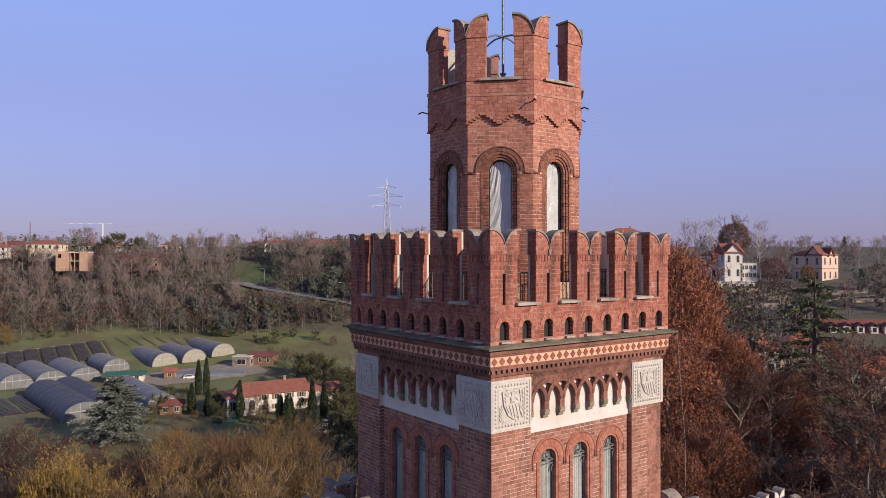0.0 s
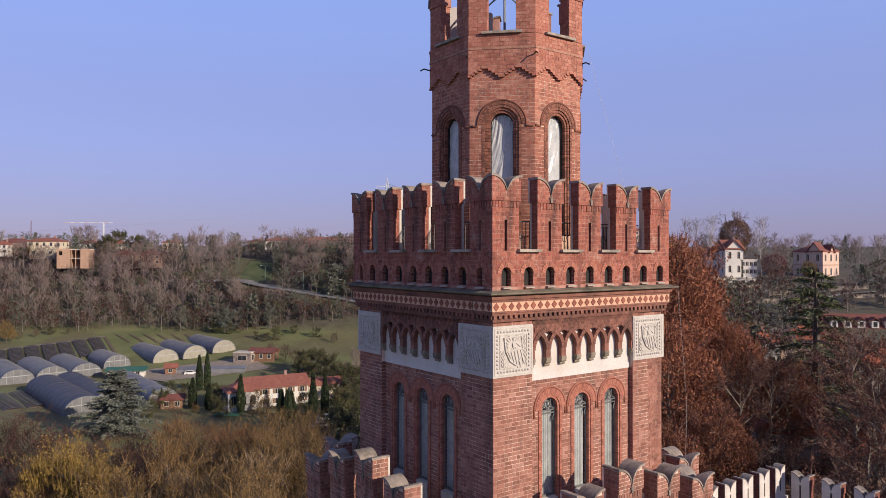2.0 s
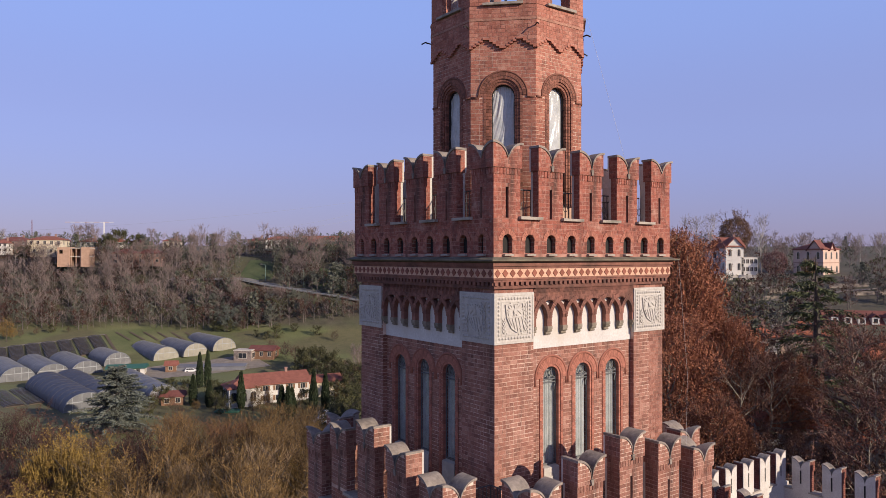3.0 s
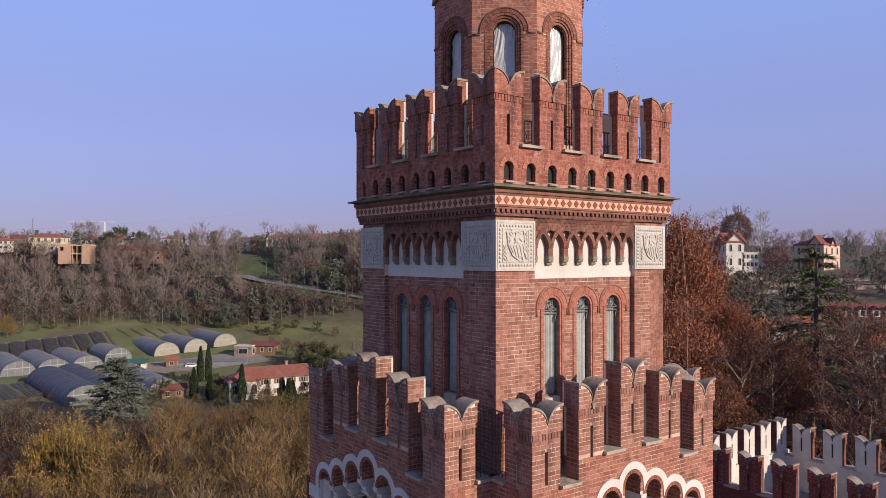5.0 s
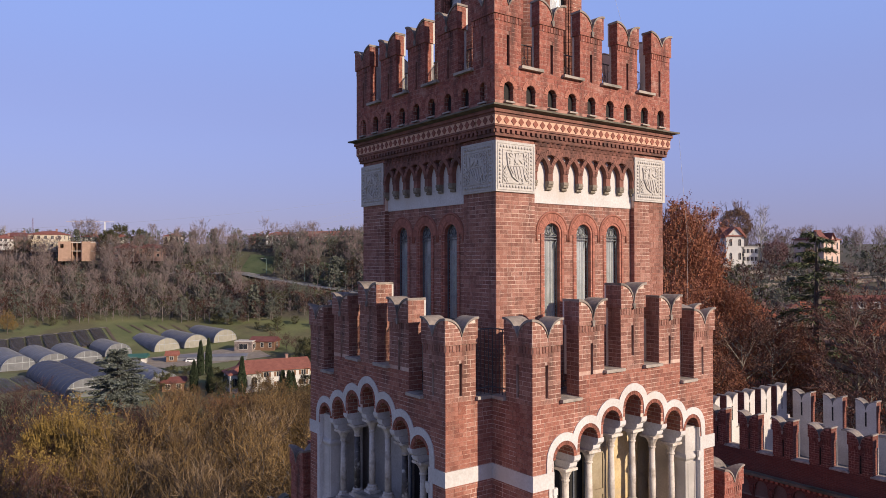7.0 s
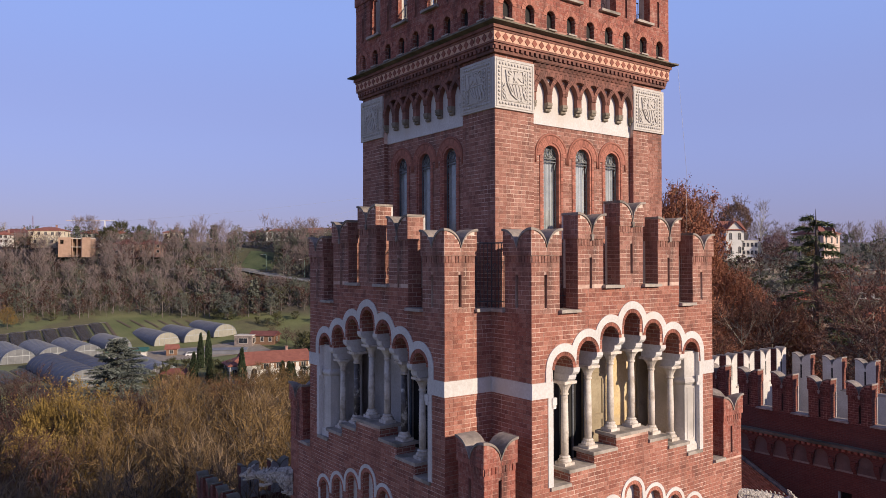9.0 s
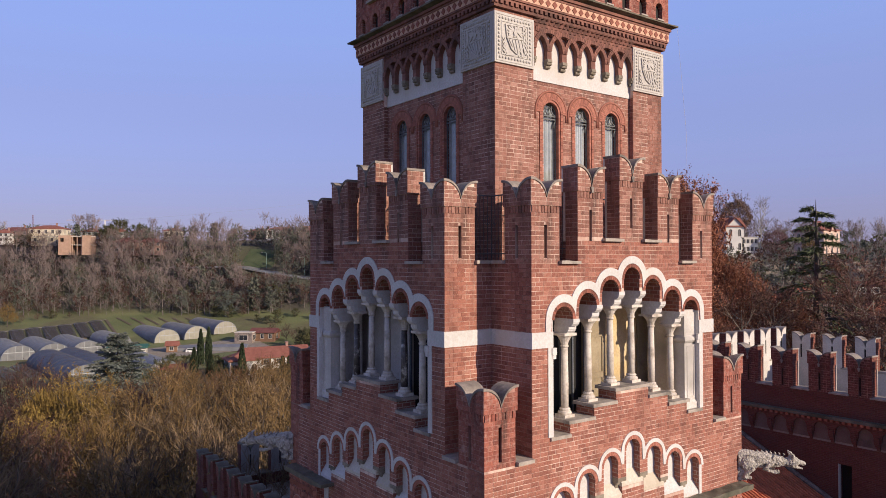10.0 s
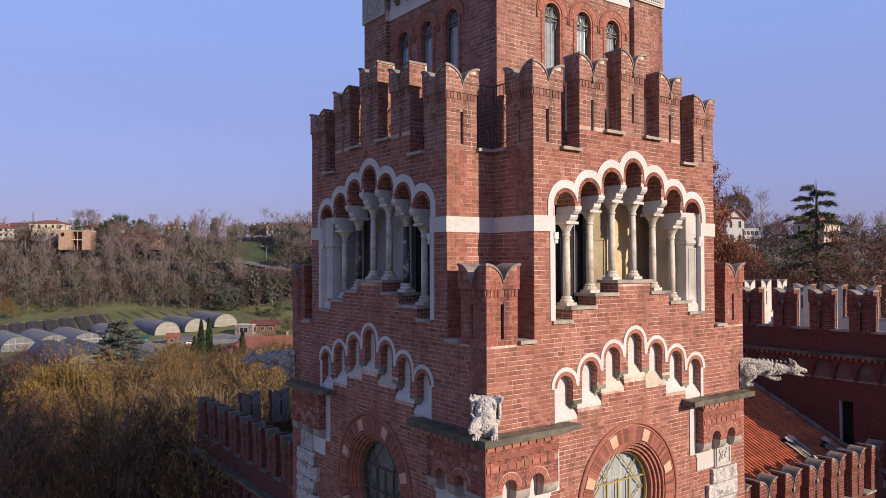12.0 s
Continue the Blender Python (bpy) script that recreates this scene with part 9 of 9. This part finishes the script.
for turn, off, wdt in ((0, 5.5, 3.6), (-90, 6.0, 5.0)):
    mt = Matrix.Rotation(radians(turn), 4, "Z")
    c = 0.0 if turn == 0 else 2.4
    bm = bmesh.new()
    plate(bm, [[(c - wdt / 2, 9.9), (c + wdt / 2, 9.9), (c, 9.9 + wdt * 0.68)]], -off - 0.15, -off + 3)
    part("front_gable", bm, WALL_PINK, pk, m=mt)
    bm = bmesh.new()
    for s in (-1, 1):
        plate(bm, [[(c, 9.85 + wdt * 0.68), (c + s * (wdt / 2 + 0.5), 9.4), (c + s * (wdt / 2 + 0.5), 9.7), (c, 10.15 + wdt * 0.68)]], -off - 0.7, -off + 4)
    part("gable_roof", bm, ROOF_WINE, pk, m=mt)
    for z in (5.0, 9.8):
        h2 = 6.0 if turn == 0 else 5.5
        bm = bmesh.new()
        box(bm, -h2 - 0.1, h2 + 0.1, -off - 0.12, -off - 0.004, z, z + 0.25)
        part("string_course", bm, WALL_BRICKY, pk, m=mt)

# long house with white dormers, and roofs among the trees
dm = house("dormer_house", "long house with dark red mansard roof and white dormers", at_px(1548, 186), 186, 26, 10, 5.4, 4.2, -10, "gable", WALL_WHITE, ROOF_WINE, 1, 8, 2, 13.6)
for i in range(8):
    x = -11.4 + 3.2 * i
    dr = put("dormer", None, dm, Matrix.Translation((x, -3.6, 6.4)))
    dr.empty_display_size = 0.2
    bm = bmesh.new()
    box(bm, -0.85, 0.85, -0.9, 1.6, 0, 1.7)
    part("dormer_wall", bm, WALL_WHITE, dr)
    bm = bmesh.new()
    for s in (-1, 1):
        plate(bm, [[(0, 2.45), (s * 1.1, 1.6), (s * 1.1, 1.75), (0, 2.65)]], -1.15, 2.0)
    part("dormer_roof", bm, ROOF_WINE, dr)
    bm = bmesh.new()
    box(bm, -0.45, 0.45, -0.93, -0.9, 0.3, 1.5)
    part("pane", bm, PANE, dr)
for px, y, w, h, rh, z, wm, lab in (
        (1560, 132, 10, 6, 2.4, 13.0, WALL_WHITE, "white house with red roof among bare trees"), (1400, 104, 10, 5.5, 2.6, 8.2, WALL_WHITE, "pale house with red roof among bare trees"),
        (1550, 96, 12, 6, 2.4, 6.5, WALL_PINK, "house with red roof and dark windows among trees"), (1330, 150, 9, 5, 2.2, 16.0, WALL_WHITE, "pale house behind trees"),
        (1420, 150, 10, 5, 2.2, 16.5, WALL_PINK, "house with tiled roof behind trees")):
    house("house", lab, at_px(px, y), y, w, 8, h, rh, -15, "hip", wm, ROOF_ORANGE, 2, 3, 2, z)

# the villa in the valley
villa = house("valley_villa", "white country house with red tiled roof in the valley", at_px(482, 198), 198, 17, 9.5, 5.2, 2.3, 28, "gable", WALL_WHITE, ROOF_RED, 2, 5, 3, -2.0, over=0.8, ww=1.2, shutters=True)
house("villa_wing", "white arched garden wing with red roof", at_px(424, 191), 191, 7.5, 7.5, 5.0, 2.0, 28, "hip", WALL_WHITE, ROOF_RED, 1, 3, 2, -2.0, over=0.6, arched=True, ww=1.5, chimney=False)
house("villa_wing", "low red-roofed outbuilding beside the villa", at_px(570, 205), 205, 10, 6, 4.2, 1.6, 28, "gable", WALL_CREAM, ROOF_RED, 1, 3, 1, -2.0, chimney=False)
pl = thing("pool_cover", pose(at_px(402, 182), 182, -1.9), "teal tarpaulin stretched over a garden pool", "pool")
bm = bmesh.new()
slab(bm, -3, 3, -1.6, 1.6, 8, 6, lambda x, y: 0.0, lambda x, y: 0.35 + 0.08 * noise.noise((x, y, 0)))
part("tarpaulin", bm, ROOF_GREEN, pl)


# greenhouses
def tunnel(x, y, L, W, H, rot, film, label, z=None, ribs=True, gable=True, group="greenhouses", rise=0.0, end=None, k=10):
    """Half-round tunnel whose gable end stands at x, y and whose length runs along local +y."""
    t = thing("greenhouse", pose(x, y, (ground_z(x, y) if z is None else z) - 0.05, rise, 0, rot), label, "greenhouse", group)
    bm = bmesh.new()
    n = 12
    prof = [(-W / 2 * math.cos(math.pi * i / n), H * math.sin(math.pi * i / n) ** 0.85) for i in range(n + 1)]
    rows = []
    for j in range(k + 1):
        s = 1 - 0.012 * (j % 2)
        rows.append([bm.verts.new((a * s, L * j / k, b * s)) for a, b in prof])
    for a, b in zip(rows, rows[1:]):
        for i in range(n):
            bm.faces.new((a[i], a[i + 1], b[i + 1], b[i]))
    part("film", bm, film, t, smooth=True)
    if film is FILM_NET:
        bm = bmesh.new()
        slab(bm, -W * 0.42, W * 0.42, 0.3, L - 0.3, 6, 14, lambda a, b: -0.2, lambda a, b: 0.16 + 0.06 * math.sin(a * 5) + 0.05 * noise.noise((a, b, x)))
        part("soil", bm, SOIL, t)
    if gable:
        bm = bmesh.new()
        plate(bm, [prof], 0.05, 0.10)
        part("gable_film", bm, end or FILM_END, t)
        bm = bmesh.new()
        tube(bm, [(a, 0, b) for a, b in prof], 0.07, 5)
        for q in (-0.3, -0.1, 0.1, 0.3):
            box(bm, q * W - 0.05, q * W + 0.05, -0.02, 0.05, 0, H * (0.98 - 1.5 * q * q))
        box(bm, -W * 0.42, W * 0.42, -0.02, 0.05, H * 0.52, H * 0.56)
        part("gable_frame", bm, GALV, t)
        bm = bmesh.new()
        box(bm, -0.1 * W, 0.1 * W, -0.04, 0.04, 0, H * 0.52)
        part("door", bm, end or FILM_END, t)
    if ribs:
        for j in range(0, k + 1):
            bm = bmesh.new()
            tube(bm, [(a * 1.01, L * j / k, b * 1.01) for a, b in prof], 0.04, 4, caps=False)
            part("rib", bm, RIB if film is FILM_CLEAR else RIB_DARK, t)
    return t


AXR = 41.0
for i in range(3):
    tunnel(at_px(30, 226) + 7.55 * i, 226 + 6.56 * i, 31, 9.9, 4.5, AXR, FILM_CLEAR, "long clear-film greenhouse tunnel")
for px, y in ((293, 262), (345, 267), (396, 274)):
    tunnel(at_px(px, y), y, 26, 9.2, 4.7, AXR, FILM_CLEAR, "clear-film greenhouse with yellowed arched gable", end=FILM_GABLE)
tunnel(at_px(207, 253), 253, 20, 9.0, 4.4, AXR, FILM_CLEAR, "clear-film greenhouse behind the green shed")
tunnel(at_px(152, 183), 183, 43, 11.0, 4.7, AXR, FILM_DARK, "long greenhouse under dark shade net")
tunnel(at_px(196, 190), 190, 42, 10.5, 4.6, AXR, FILM_DARK, "long greenhouse under dark shade net")
tunnel(at_px(288, 199), 199, 38, 8.0, 3.6, 38, FILM_CLEAR, "grey greenhouse tunnel beside the yard")
for i in range(9):
    x, y = at_px(183, 270) - 4.62 * i, 270 - 3.0 * i
    L = 27
    za, zb = ground_z(x, y), ground_z(x - L * 0.545, y + L * 0.84)
    tunnel(x, y, L, 5.0, 0.8, 33, FILM_NET, "low dark net tunnel over plant beds", za, True, False, "low net tunnels", math.degrees(math.atan2(zb - za, L)), k=14)
for i in range(5):
    tunnel(at_px(68, 192) - 4.2 * i, 192 - 3.7 * i, 26, 5.2, 0.8, AXR, FILM_NET, "low dark net tunnel over plant beds", None, True, False, "low net tunnels", k=14)
lg = thing("cold_frame", pose(at_px(365, 247), 247, -1.6, 0, 0, 8), "long low grey cold frame along the yard", "greenhouse")
bm = bmesh.new()
box(bm, -13, 13, -3, 3, 0, 1.4)
part("frame_body", bm, FILM_CLEAR, lg)
bm = bmesh.new()
plate(bm, [[(-3.2, 1.4), (3.2, 1.4), (0, 2.0)]], -13.2, 13.2)
for v in bm.verts:
    v.co = Vector((v.co.y, v.co.x, v.co.z))
part("frame_roof", bm, FILM_CLEAR, lg)

house("shed", "white hut under a green sheet roof", at_px(224, 238), 238, 11, 5, 2.6, 0.9, 14, "gable", WALL_WHITE, ROOF_GREEN, 1, 3, 1, over=0.8, chimney=False, category="shed")
house("shed", "small timber shed with orange-red roof", at_px(302, 243), 243, 3.4, 3, 2.3, 1.3, 10, "gable", WOOD, ROOF_RED, 1, 1, 1, chimney=False, category="shed")
house("shed", "timber shed with wine-red roof", at_px(305, 192), 192, 5.5, 4, 2.4, 1.2, 14, "gable", WOOD, ROOF_WINE, 1, 2, 1, chimney=False, category="shed")
house("barn", "open-fronted barn with flat roof", at_px(432, 262), 262, 6.5, 5, 3.6, 0, -6, "flat", DULL_PLASTER, None, 1, 1, 1, ww=3.0, category="shed")
house("barn", "long shed with wine-red roof", at_px(466, 265), 265, 9, 6, 3.0, 1.4, -6, "gable", WOOD, ROOF_WINE, 1, 3, 1, chimney=False, category="shed")
house("gate_shed", "dark timber garage with flat roof by the tower foot", at_px(618, 96), 96, 5, 4, 3.2, 0, 20, "flat", WOOD, None, 1, 1, 1, category="shed")


# yard, road, tilled strips
def strip(name, pts, width, mat, label, category, lift=0.05):
    bm = bmesh.new()
    P = [Vector((x, y, 0)) for x, y in pts]
    rows = []
    for i, p in enumerate(P):
        d = (P[min(i + 1, len(P) - 1)] - P[max(i - 1, 0)]).normalized()
        s = Vector((-d.y, d.x, 0)) * width / 2
        rows.append([Vector((q.x, q.y, ground_z(q.x, q.y) + lift)) for q in (p - s, p, p + s)])
    for a, b in zip(rows, rows[1:]):
        for i in range(2):
            bm.faces.new([bm.verts.new(q) for q in (a[i], a[i + 1], b[i + 1], b[i])])
    bmesh.ops.remove_doubles(bm, verts=bm.verts[:], dist=0.001)
    return tagged(part(name, bm, mat), label, category, kind="structure")


strip("yard", [(at_px(235 + 5 * i, 236 + 0.55 * i), 236 + 0.55 * i) for i in range(0, 46, 3)], 22, GRAVEL, "pale gravel yard between the greenhouses", "yard", 0.12)
strip("road", [(x, road_y(x)) for x in range(-130, 20, 4)], 7, ASPHALT, "worn grey road along the wooded slope", "road", 0.5)
strip("lane", [(at_px(560 + 3 * i, 168 - 2.5 * i), 168 - 2.5 * i) for i in range(0, 16)], 5, LANE, "shaded lane beside the villa garden", "road", 0.1)
xa, ya = at_px(183, 270) + 3.4, 270 + 2.2
xb, yb = xa - 27.5 * 0.545, ya + 27.5 * 0.84
strip("bed_edge", [(xa + (xb - xa) * j / 8, ya + (yb - ya) * j / 8) for j in range(9)], 1.1, SOIL, "dark trodden edge of the plant beds", "path", 0.2)
strip("bed_edge", [(xb - 4.62 * j, yb - 3.0 * j) for j in range(11)], 1.4, GRAVEL, "pale gravel edge of the plant beds", "path", 0.25)
for i in range(6):
    a, b2 = Vector((at_px(204 + 24.5 * i, 299), 299)), Vector((at_px(229 + 24.5 * i, 287), 287))
    strip("tilled_bed", [tuple(a.lerp(b2, j / 8)) for j in range(9)], 0.9, SOIL, "dark tilled bed across the meadow", "bed", 0.18)


def lamp_post(px, y, h, z):
    t = thing("street_lamp", pose(at_px(px, y), y, z), "tall grey-green street lamp beside the road", "street lamp", "road lamps")
    bm = bmesh.new()
    tube(bm, [(0, 0, -1), (0, 0, h), (-0.25, 0, h + 0.3), (-1.6, 0, h + 0.45)], [0.13, 0.09, 0.07, 0.05], 6)
    part("pole", bm, POSTGREEN, t)
    bm = bmesh.new()
    box(bm, -2.5, -1.5, -0.18, 0.18, h + 0.38, h + 0.55)
    part("lamp_head", bm, PANEL, t)


for px, y, h in ((468, 343, 8), (536, 336, 8), (609, 327, 8), (479, 372, 8), (580, 362, 8)):
    lamp_post(px, y, h, ground_z(at_px(px, y), y))
rail_t = thing("guard_rail", None, "pale steel guard rail along the road", "guard rail")
bm = bmesh.new()
P = [(x, road_y(x) - 3.8) for x in range(-115, 20, 4)]
tube(bm, [(x, y, ground_z(x, y) + 1.2) for x, y in P], 0.2, 4)
part("rail", bm, GALV, rail_t)
for x, y in P[::2]:
    bm = bmesh.new()
    box(bm, x - 0.07, x + 0.07, y - 0.05, y + 0.05, ground_z(x, y) - 0.3, ground_z(x, y) + 1.2)
    part("post", bm, GALV, rail_t)


def car(px, y, rot, z, label):
    t = thing("car", pose(at_px(px, y), y, z, 0, 0, rot), label, "car")
    bm = bmesh.new()
    out = [(-2.15, 0.35), (2.1, 0.35), (2.15, 0.75), (1.9, 0.9), (1.05, 0.98), (0.45, 1.5), (-1.5, 1.55), (-2.05, 1.0)]
    plate(bm, [out], -0.85, 0.85)
    part("body", bm, CARWHITE, t)
    bm = bmesh.new()
    plate(bm, [[(0.98, 0.99), (0.42, 1.44), (-1.42, 1.48), (-1.85, 1.02)]], -0.865, 0.865)
    part("side_window", bm, PANE, t)
    for a in (-1.35, 1.35):
        for b in (-0.8, 0.8):
            bm = bmesh.new()
            tube(bm, [(a, b - 0.1, 0.33), (a, b + 0.1, 0.33)], 0.33, 10)
            part("wheel", bm, TYRE, t)


car(337, 243, 20, -1.95, "white parked car in the greenhouse yard")
car(576, 176, 25, -1.9, "white parked car on the lane")
car(562, 168, 200, -1.9, "silver-white parked car on the lane")

# lattice pylon, power lines, crane and radio mast on the skyline
py = thing("pylon", pose(at_px(684, 600), 600, 44, 0, 0, 20), "grey lattice electricity pylon on the plateau", "pylon")
bm = bmesh.new()
lv = [(4.2, 0), (2.6, 18), (1.5, 36), (1.1, 50), (0.2, 58)]
for sx in (-1, 1):
    for sy in (-1, 1):
        tube(bm, [(sx * r, sy * r, z) for r, z in lv], 0.16, 4)
part("leg", bm, GALV, py)
bm = bmesh.new()
for (r0, z0), (r1, z1) in zip(lv[:-1], lv[1:-1] + [(0.9, 52)]):
    k = 3
    for j in range(k):
        a, b = j / k, (j + 1) / k
        ra, rb, za, zb2 = r0 + (r1 - r0) * a, r0 + (r1 - r0) * b, z0 + (z1 - z0) * a, z0 + (z1 - z0) * b
        for s in (-1, 1):
            tube(bm, [(-ra, s * ra, za), (rb, s * rb, zb2)], 0.10, 3)
            tube(bm, [(ra, s * ra, za), (-rb, s * rb, zb2)], 0.10, 3)
            tube(bm, [(s * ra, -ra, za), (s * rb, rb, zb2)], 0.10, 3)
part("bracing", bm, GALV, py)
for z, w in ((36, 12.0), (44, 14.5), (51, 9.0)):
    bm = bmesh.new()
    for s in (-1, 1):
        for q in (-0.6, 0.6):
            tube(bm, [(0, q, z), (s * w, 0, z + 0.2)], 0.12, 3)
            tube(bm, [(0, q, z + 2.4), (s * w, 0, z + 0.2)], 0.12, 3)
        tube(bm, [(s * w, 0, z + 0.2), (s * w, 0, z - 2.2)], 0.18, 4)
    part("cross_arm", bm, GALV, py)
ln = thing("power_lines", None, "thin dark power lines hanging from the pylon", "cable")
px0 = at_px(684, 600)
for (sx, z, x1, y1, z1, sag) in ((-11, 84, -330, 485, 52, 4), (-9, 77, -175, 520, 52, 4), (9, 76, -165, 525, 51, 4)):
    bm = bmesh.new()
    a, b = Vector((px0 + sx, 600, z)), Vector((x1, y1, z1))
    tube(bm, [a.lerp(b, i / 16) - Vector((0, 0, sag * 4 * (i / 16) * (1 - i / 16))) for i in range(17)], 0.055, 3)
    part("cable", bm, PIPE, ln)
cr = thing("tower_crane", pose(at_px(182, 690), 690, 46, 0, 0, 4), "white tower crane on the skyline", "crane")
bm = bmesh.new()
box(bm, -0.5, 0.5, -0.5, 0.5, 0, 23)
part("crane_mast", bm, CARWHITE, cr)
for i in range(10):                 # jib painted in bands
    bm = bmesh.new()
    box(bm, -36 + 4.5 * i, -31.7 + 4.5 * i, -0.25, 0.25, 22.9, 23.35)
    part("jib", bm, CARWHITE if i % 2 else WALL_PINK, cr)
rm = thing("radio_mast", pose(at_px(54, 520), 520, 44), "thin red and white lattice mast", "mast")
bm = bmesh.new()
for s, q in ((-0.5, -0.5), (0.5, -0.5), (0, 0.6)):
    tube(bm, [(s, q, 0), (s * 0.5, q * 0.5, 19)], 0.1, 3)
for j in range(9):
    tube(bm, [(-0.5, -0.5, 2 * j), (0.5, -0.5, 2 * j + 2)], 0.07, 3)
part("mast_frame", bm, ROOF_WINE, rm)

# lone trees with a shape of their own
plant(DOME, at_px(1300, 288), 288, 1.0, 1.0, 30.6)
for px, y, z, k in ((1344, 280, 32, 0.95), (1232, 300, 35, 0.85), (1256, 305, 35, 0.9), (1215, 310, 36, 0.8), (1340, 330, 37, 0.5), (1520, 300, 34, 0.55), (1555, 310, 34, 0.6)):
    plant(PALE, at_px(px, y), y, k * 0.9, px, z, k)
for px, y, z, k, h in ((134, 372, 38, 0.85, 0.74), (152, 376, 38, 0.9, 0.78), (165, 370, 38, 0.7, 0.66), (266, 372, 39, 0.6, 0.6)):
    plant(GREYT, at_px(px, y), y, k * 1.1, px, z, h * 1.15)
for px, y, h in ((188, 366, 8.5), (180, 364, 7), (196, 368, 7.5), (208, 374, 11), (238, 376, 9), (30, 350, 6), (44, 345, 6)):
    plant(BUSH[px % 2], at_px(px, y), y, h / 5.5, px, 38.0 if y > 360 else 35.0, h / 5.5)
for i in range(17):
    px = (8, 24, 40, 58, 76, 96, 176, 196, 208, 222, 232, 244, 256, 268, 282, 296, 310)[i]
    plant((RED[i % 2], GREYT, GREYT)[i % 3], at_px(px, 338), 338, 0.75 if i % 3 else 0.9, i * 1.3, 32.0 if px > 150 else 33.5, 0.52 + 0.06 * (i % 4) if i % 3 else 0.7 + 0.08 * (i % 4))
plant(OLIVE, at_px(400, 301), 301, 1.7, 1.0)
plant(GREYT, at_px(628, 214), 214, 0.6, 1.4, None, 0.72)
plant(GOLD, at_px(1430, 250), 250, 1.0, 1.0)
plant(WINE, at_px(1370, 250), 250, 0.95, 1.0)
plant(YEL[1], at_px(10, 285), 285, 0.75, 2.0)

# shrubs and hedges round the villa, and scrub along the meadow's edge
for i, (px, y, h, kind) in enumerate((
        (505, 262, 6, RED), (522, 258, 5.5, RED), (478, 266, 5.5, RED), (535, 250, 6, BUSH), (550, 246, 6.5, BUSH), (566, 243, 6, BUSH), (582, 240, 5, RED),
        (596, 222, 6.5, YEL), (608, 214, 7, BUSH), (622, 210, 7, BUSH), (636, 205, 7.5, RED), (590, 196, 5, BUSH), (604, 188, 6, YEL), (618, 184, 6, BUSH),
        (632, 178, 6.5, BUSH), (600, 170, 4.5, BUSH), (545, 176, 3.5, BUSH), (528, 174, 3, YEL), (510, 172, 3.2, BUSH), (480, 176, 3.5, RED), (462, 178, 4, TAN), (455, 185, 5.5, TAN), (470, 184, 4.5, TAN), (528, 187, 3.5, TAN), (540, 190, 4, BUSH),
        (446, 180, 3.5, TAN), (392, 192, 4, BUSH), (384, 197, 4.5, BUSH), (374, 203, 4, BUSH), (330, 203, 4, BUSH), (318, 197, 3.5, RED), (287, 190, 4.5, BUSH),
        (272, 186, 4, RED), (300, 184, 3.5, RED), (345, 182, 3, YEL), (312, 176, 3.5, RED), (262, 178, 4, BUSH), (645, 240, 8, TAN), (655, 200, 8, TAN), (612, 236, 5, RED),
        (470, 288, 3.0, BUSH), (488, 290, 4.5, BUSH), (452, 292, 2.5, BUSH), (20, 288, 5, YEL), (4, 290, 4, RED), (34, 292, 3.5, RED), (62, 296, 3, RED),
        (90, 300, 3, BUSH), (120, 300, 2.5, RED), (400, 300, 5, BUSH), (425, 301, 4, RED), (380, 302, 4, BUSH), (520, 297, 3, BUSH), (560, 292, 3.5, BUSH), (590, 286, 4, RED))):
    src = kind[i % 2]
    full = {TAN[0]: 14, TAN[1]: 14, YEL[0]: 12, YEL[1]: 12, RED[0]: 11, RED[1]: 11, BUSH[0]: 5.5, BUSH[1]: 5.5}[src]
    plant(src, at_px(px, y), y, h / full * 1.15, i * 1.7, None, h / full)

# grassy banks above the valley road, paths and terrace walls on the right-hand hill
GRASS = plain_material("bank_grass", (0.05, 0.075, 0.032), (0.095, 0.115, 0.055), 0.15, fine=1.5)
for x0, x1 in ((422, 484), (556, 614)):
    strip("grass_bank", [(at_px(x0 + (x1 - x0) * j / 6, 345), road_y(at_px(x0 + (x1 - x0) * j / 6, 345)) + 11) for j in range(7)], 13, GRASS, "mown grass bank above the road", "bank", 0.25)
for i, pts in enumerate((((1318, 196), (1350, 204), (1392, 222)), ((1330, 226), (1375, 236), (1425, 242)), ((1440, 215), (1490, 225), (1560, 228)), ((1345, 175), (1390, 182), (1420, 196)))):
    P = [Vector((at_px(px, y), y)) for px, y in pts]
    line = [tuple(P[0].lerp(P[1], j / 5)) for j in range(5)] + [tuple(P[1].lerp(P[2], j / 5)) for j in range(6)]
    strip("path", line, 1.6, GRAVEL, "pale garden path across the hillside", "path", 0.3)
for px, y, w in ((1345, 214, 12), (1385, 226, 10), (1500, 232, 14), (1540, 220, 12), (1320, 238, 10)):
    x = at_px(px, y)
    tw = thing("garden_wall", pose(x, y, ground_z(x, y), 0, 0, 8), "low pale stone wall of a garden terrace", "wall", "terrace walls")
    bm = bmesh.new()
    slab(bm, -w / 2, w / 2, -0.3, 0.3, 16, 1, lambda a, b: -1.0, lambda a, b: 1.1 + 0.12 * noise.noise((a, b, px)))
    part("wall", bm, COPING, tw)
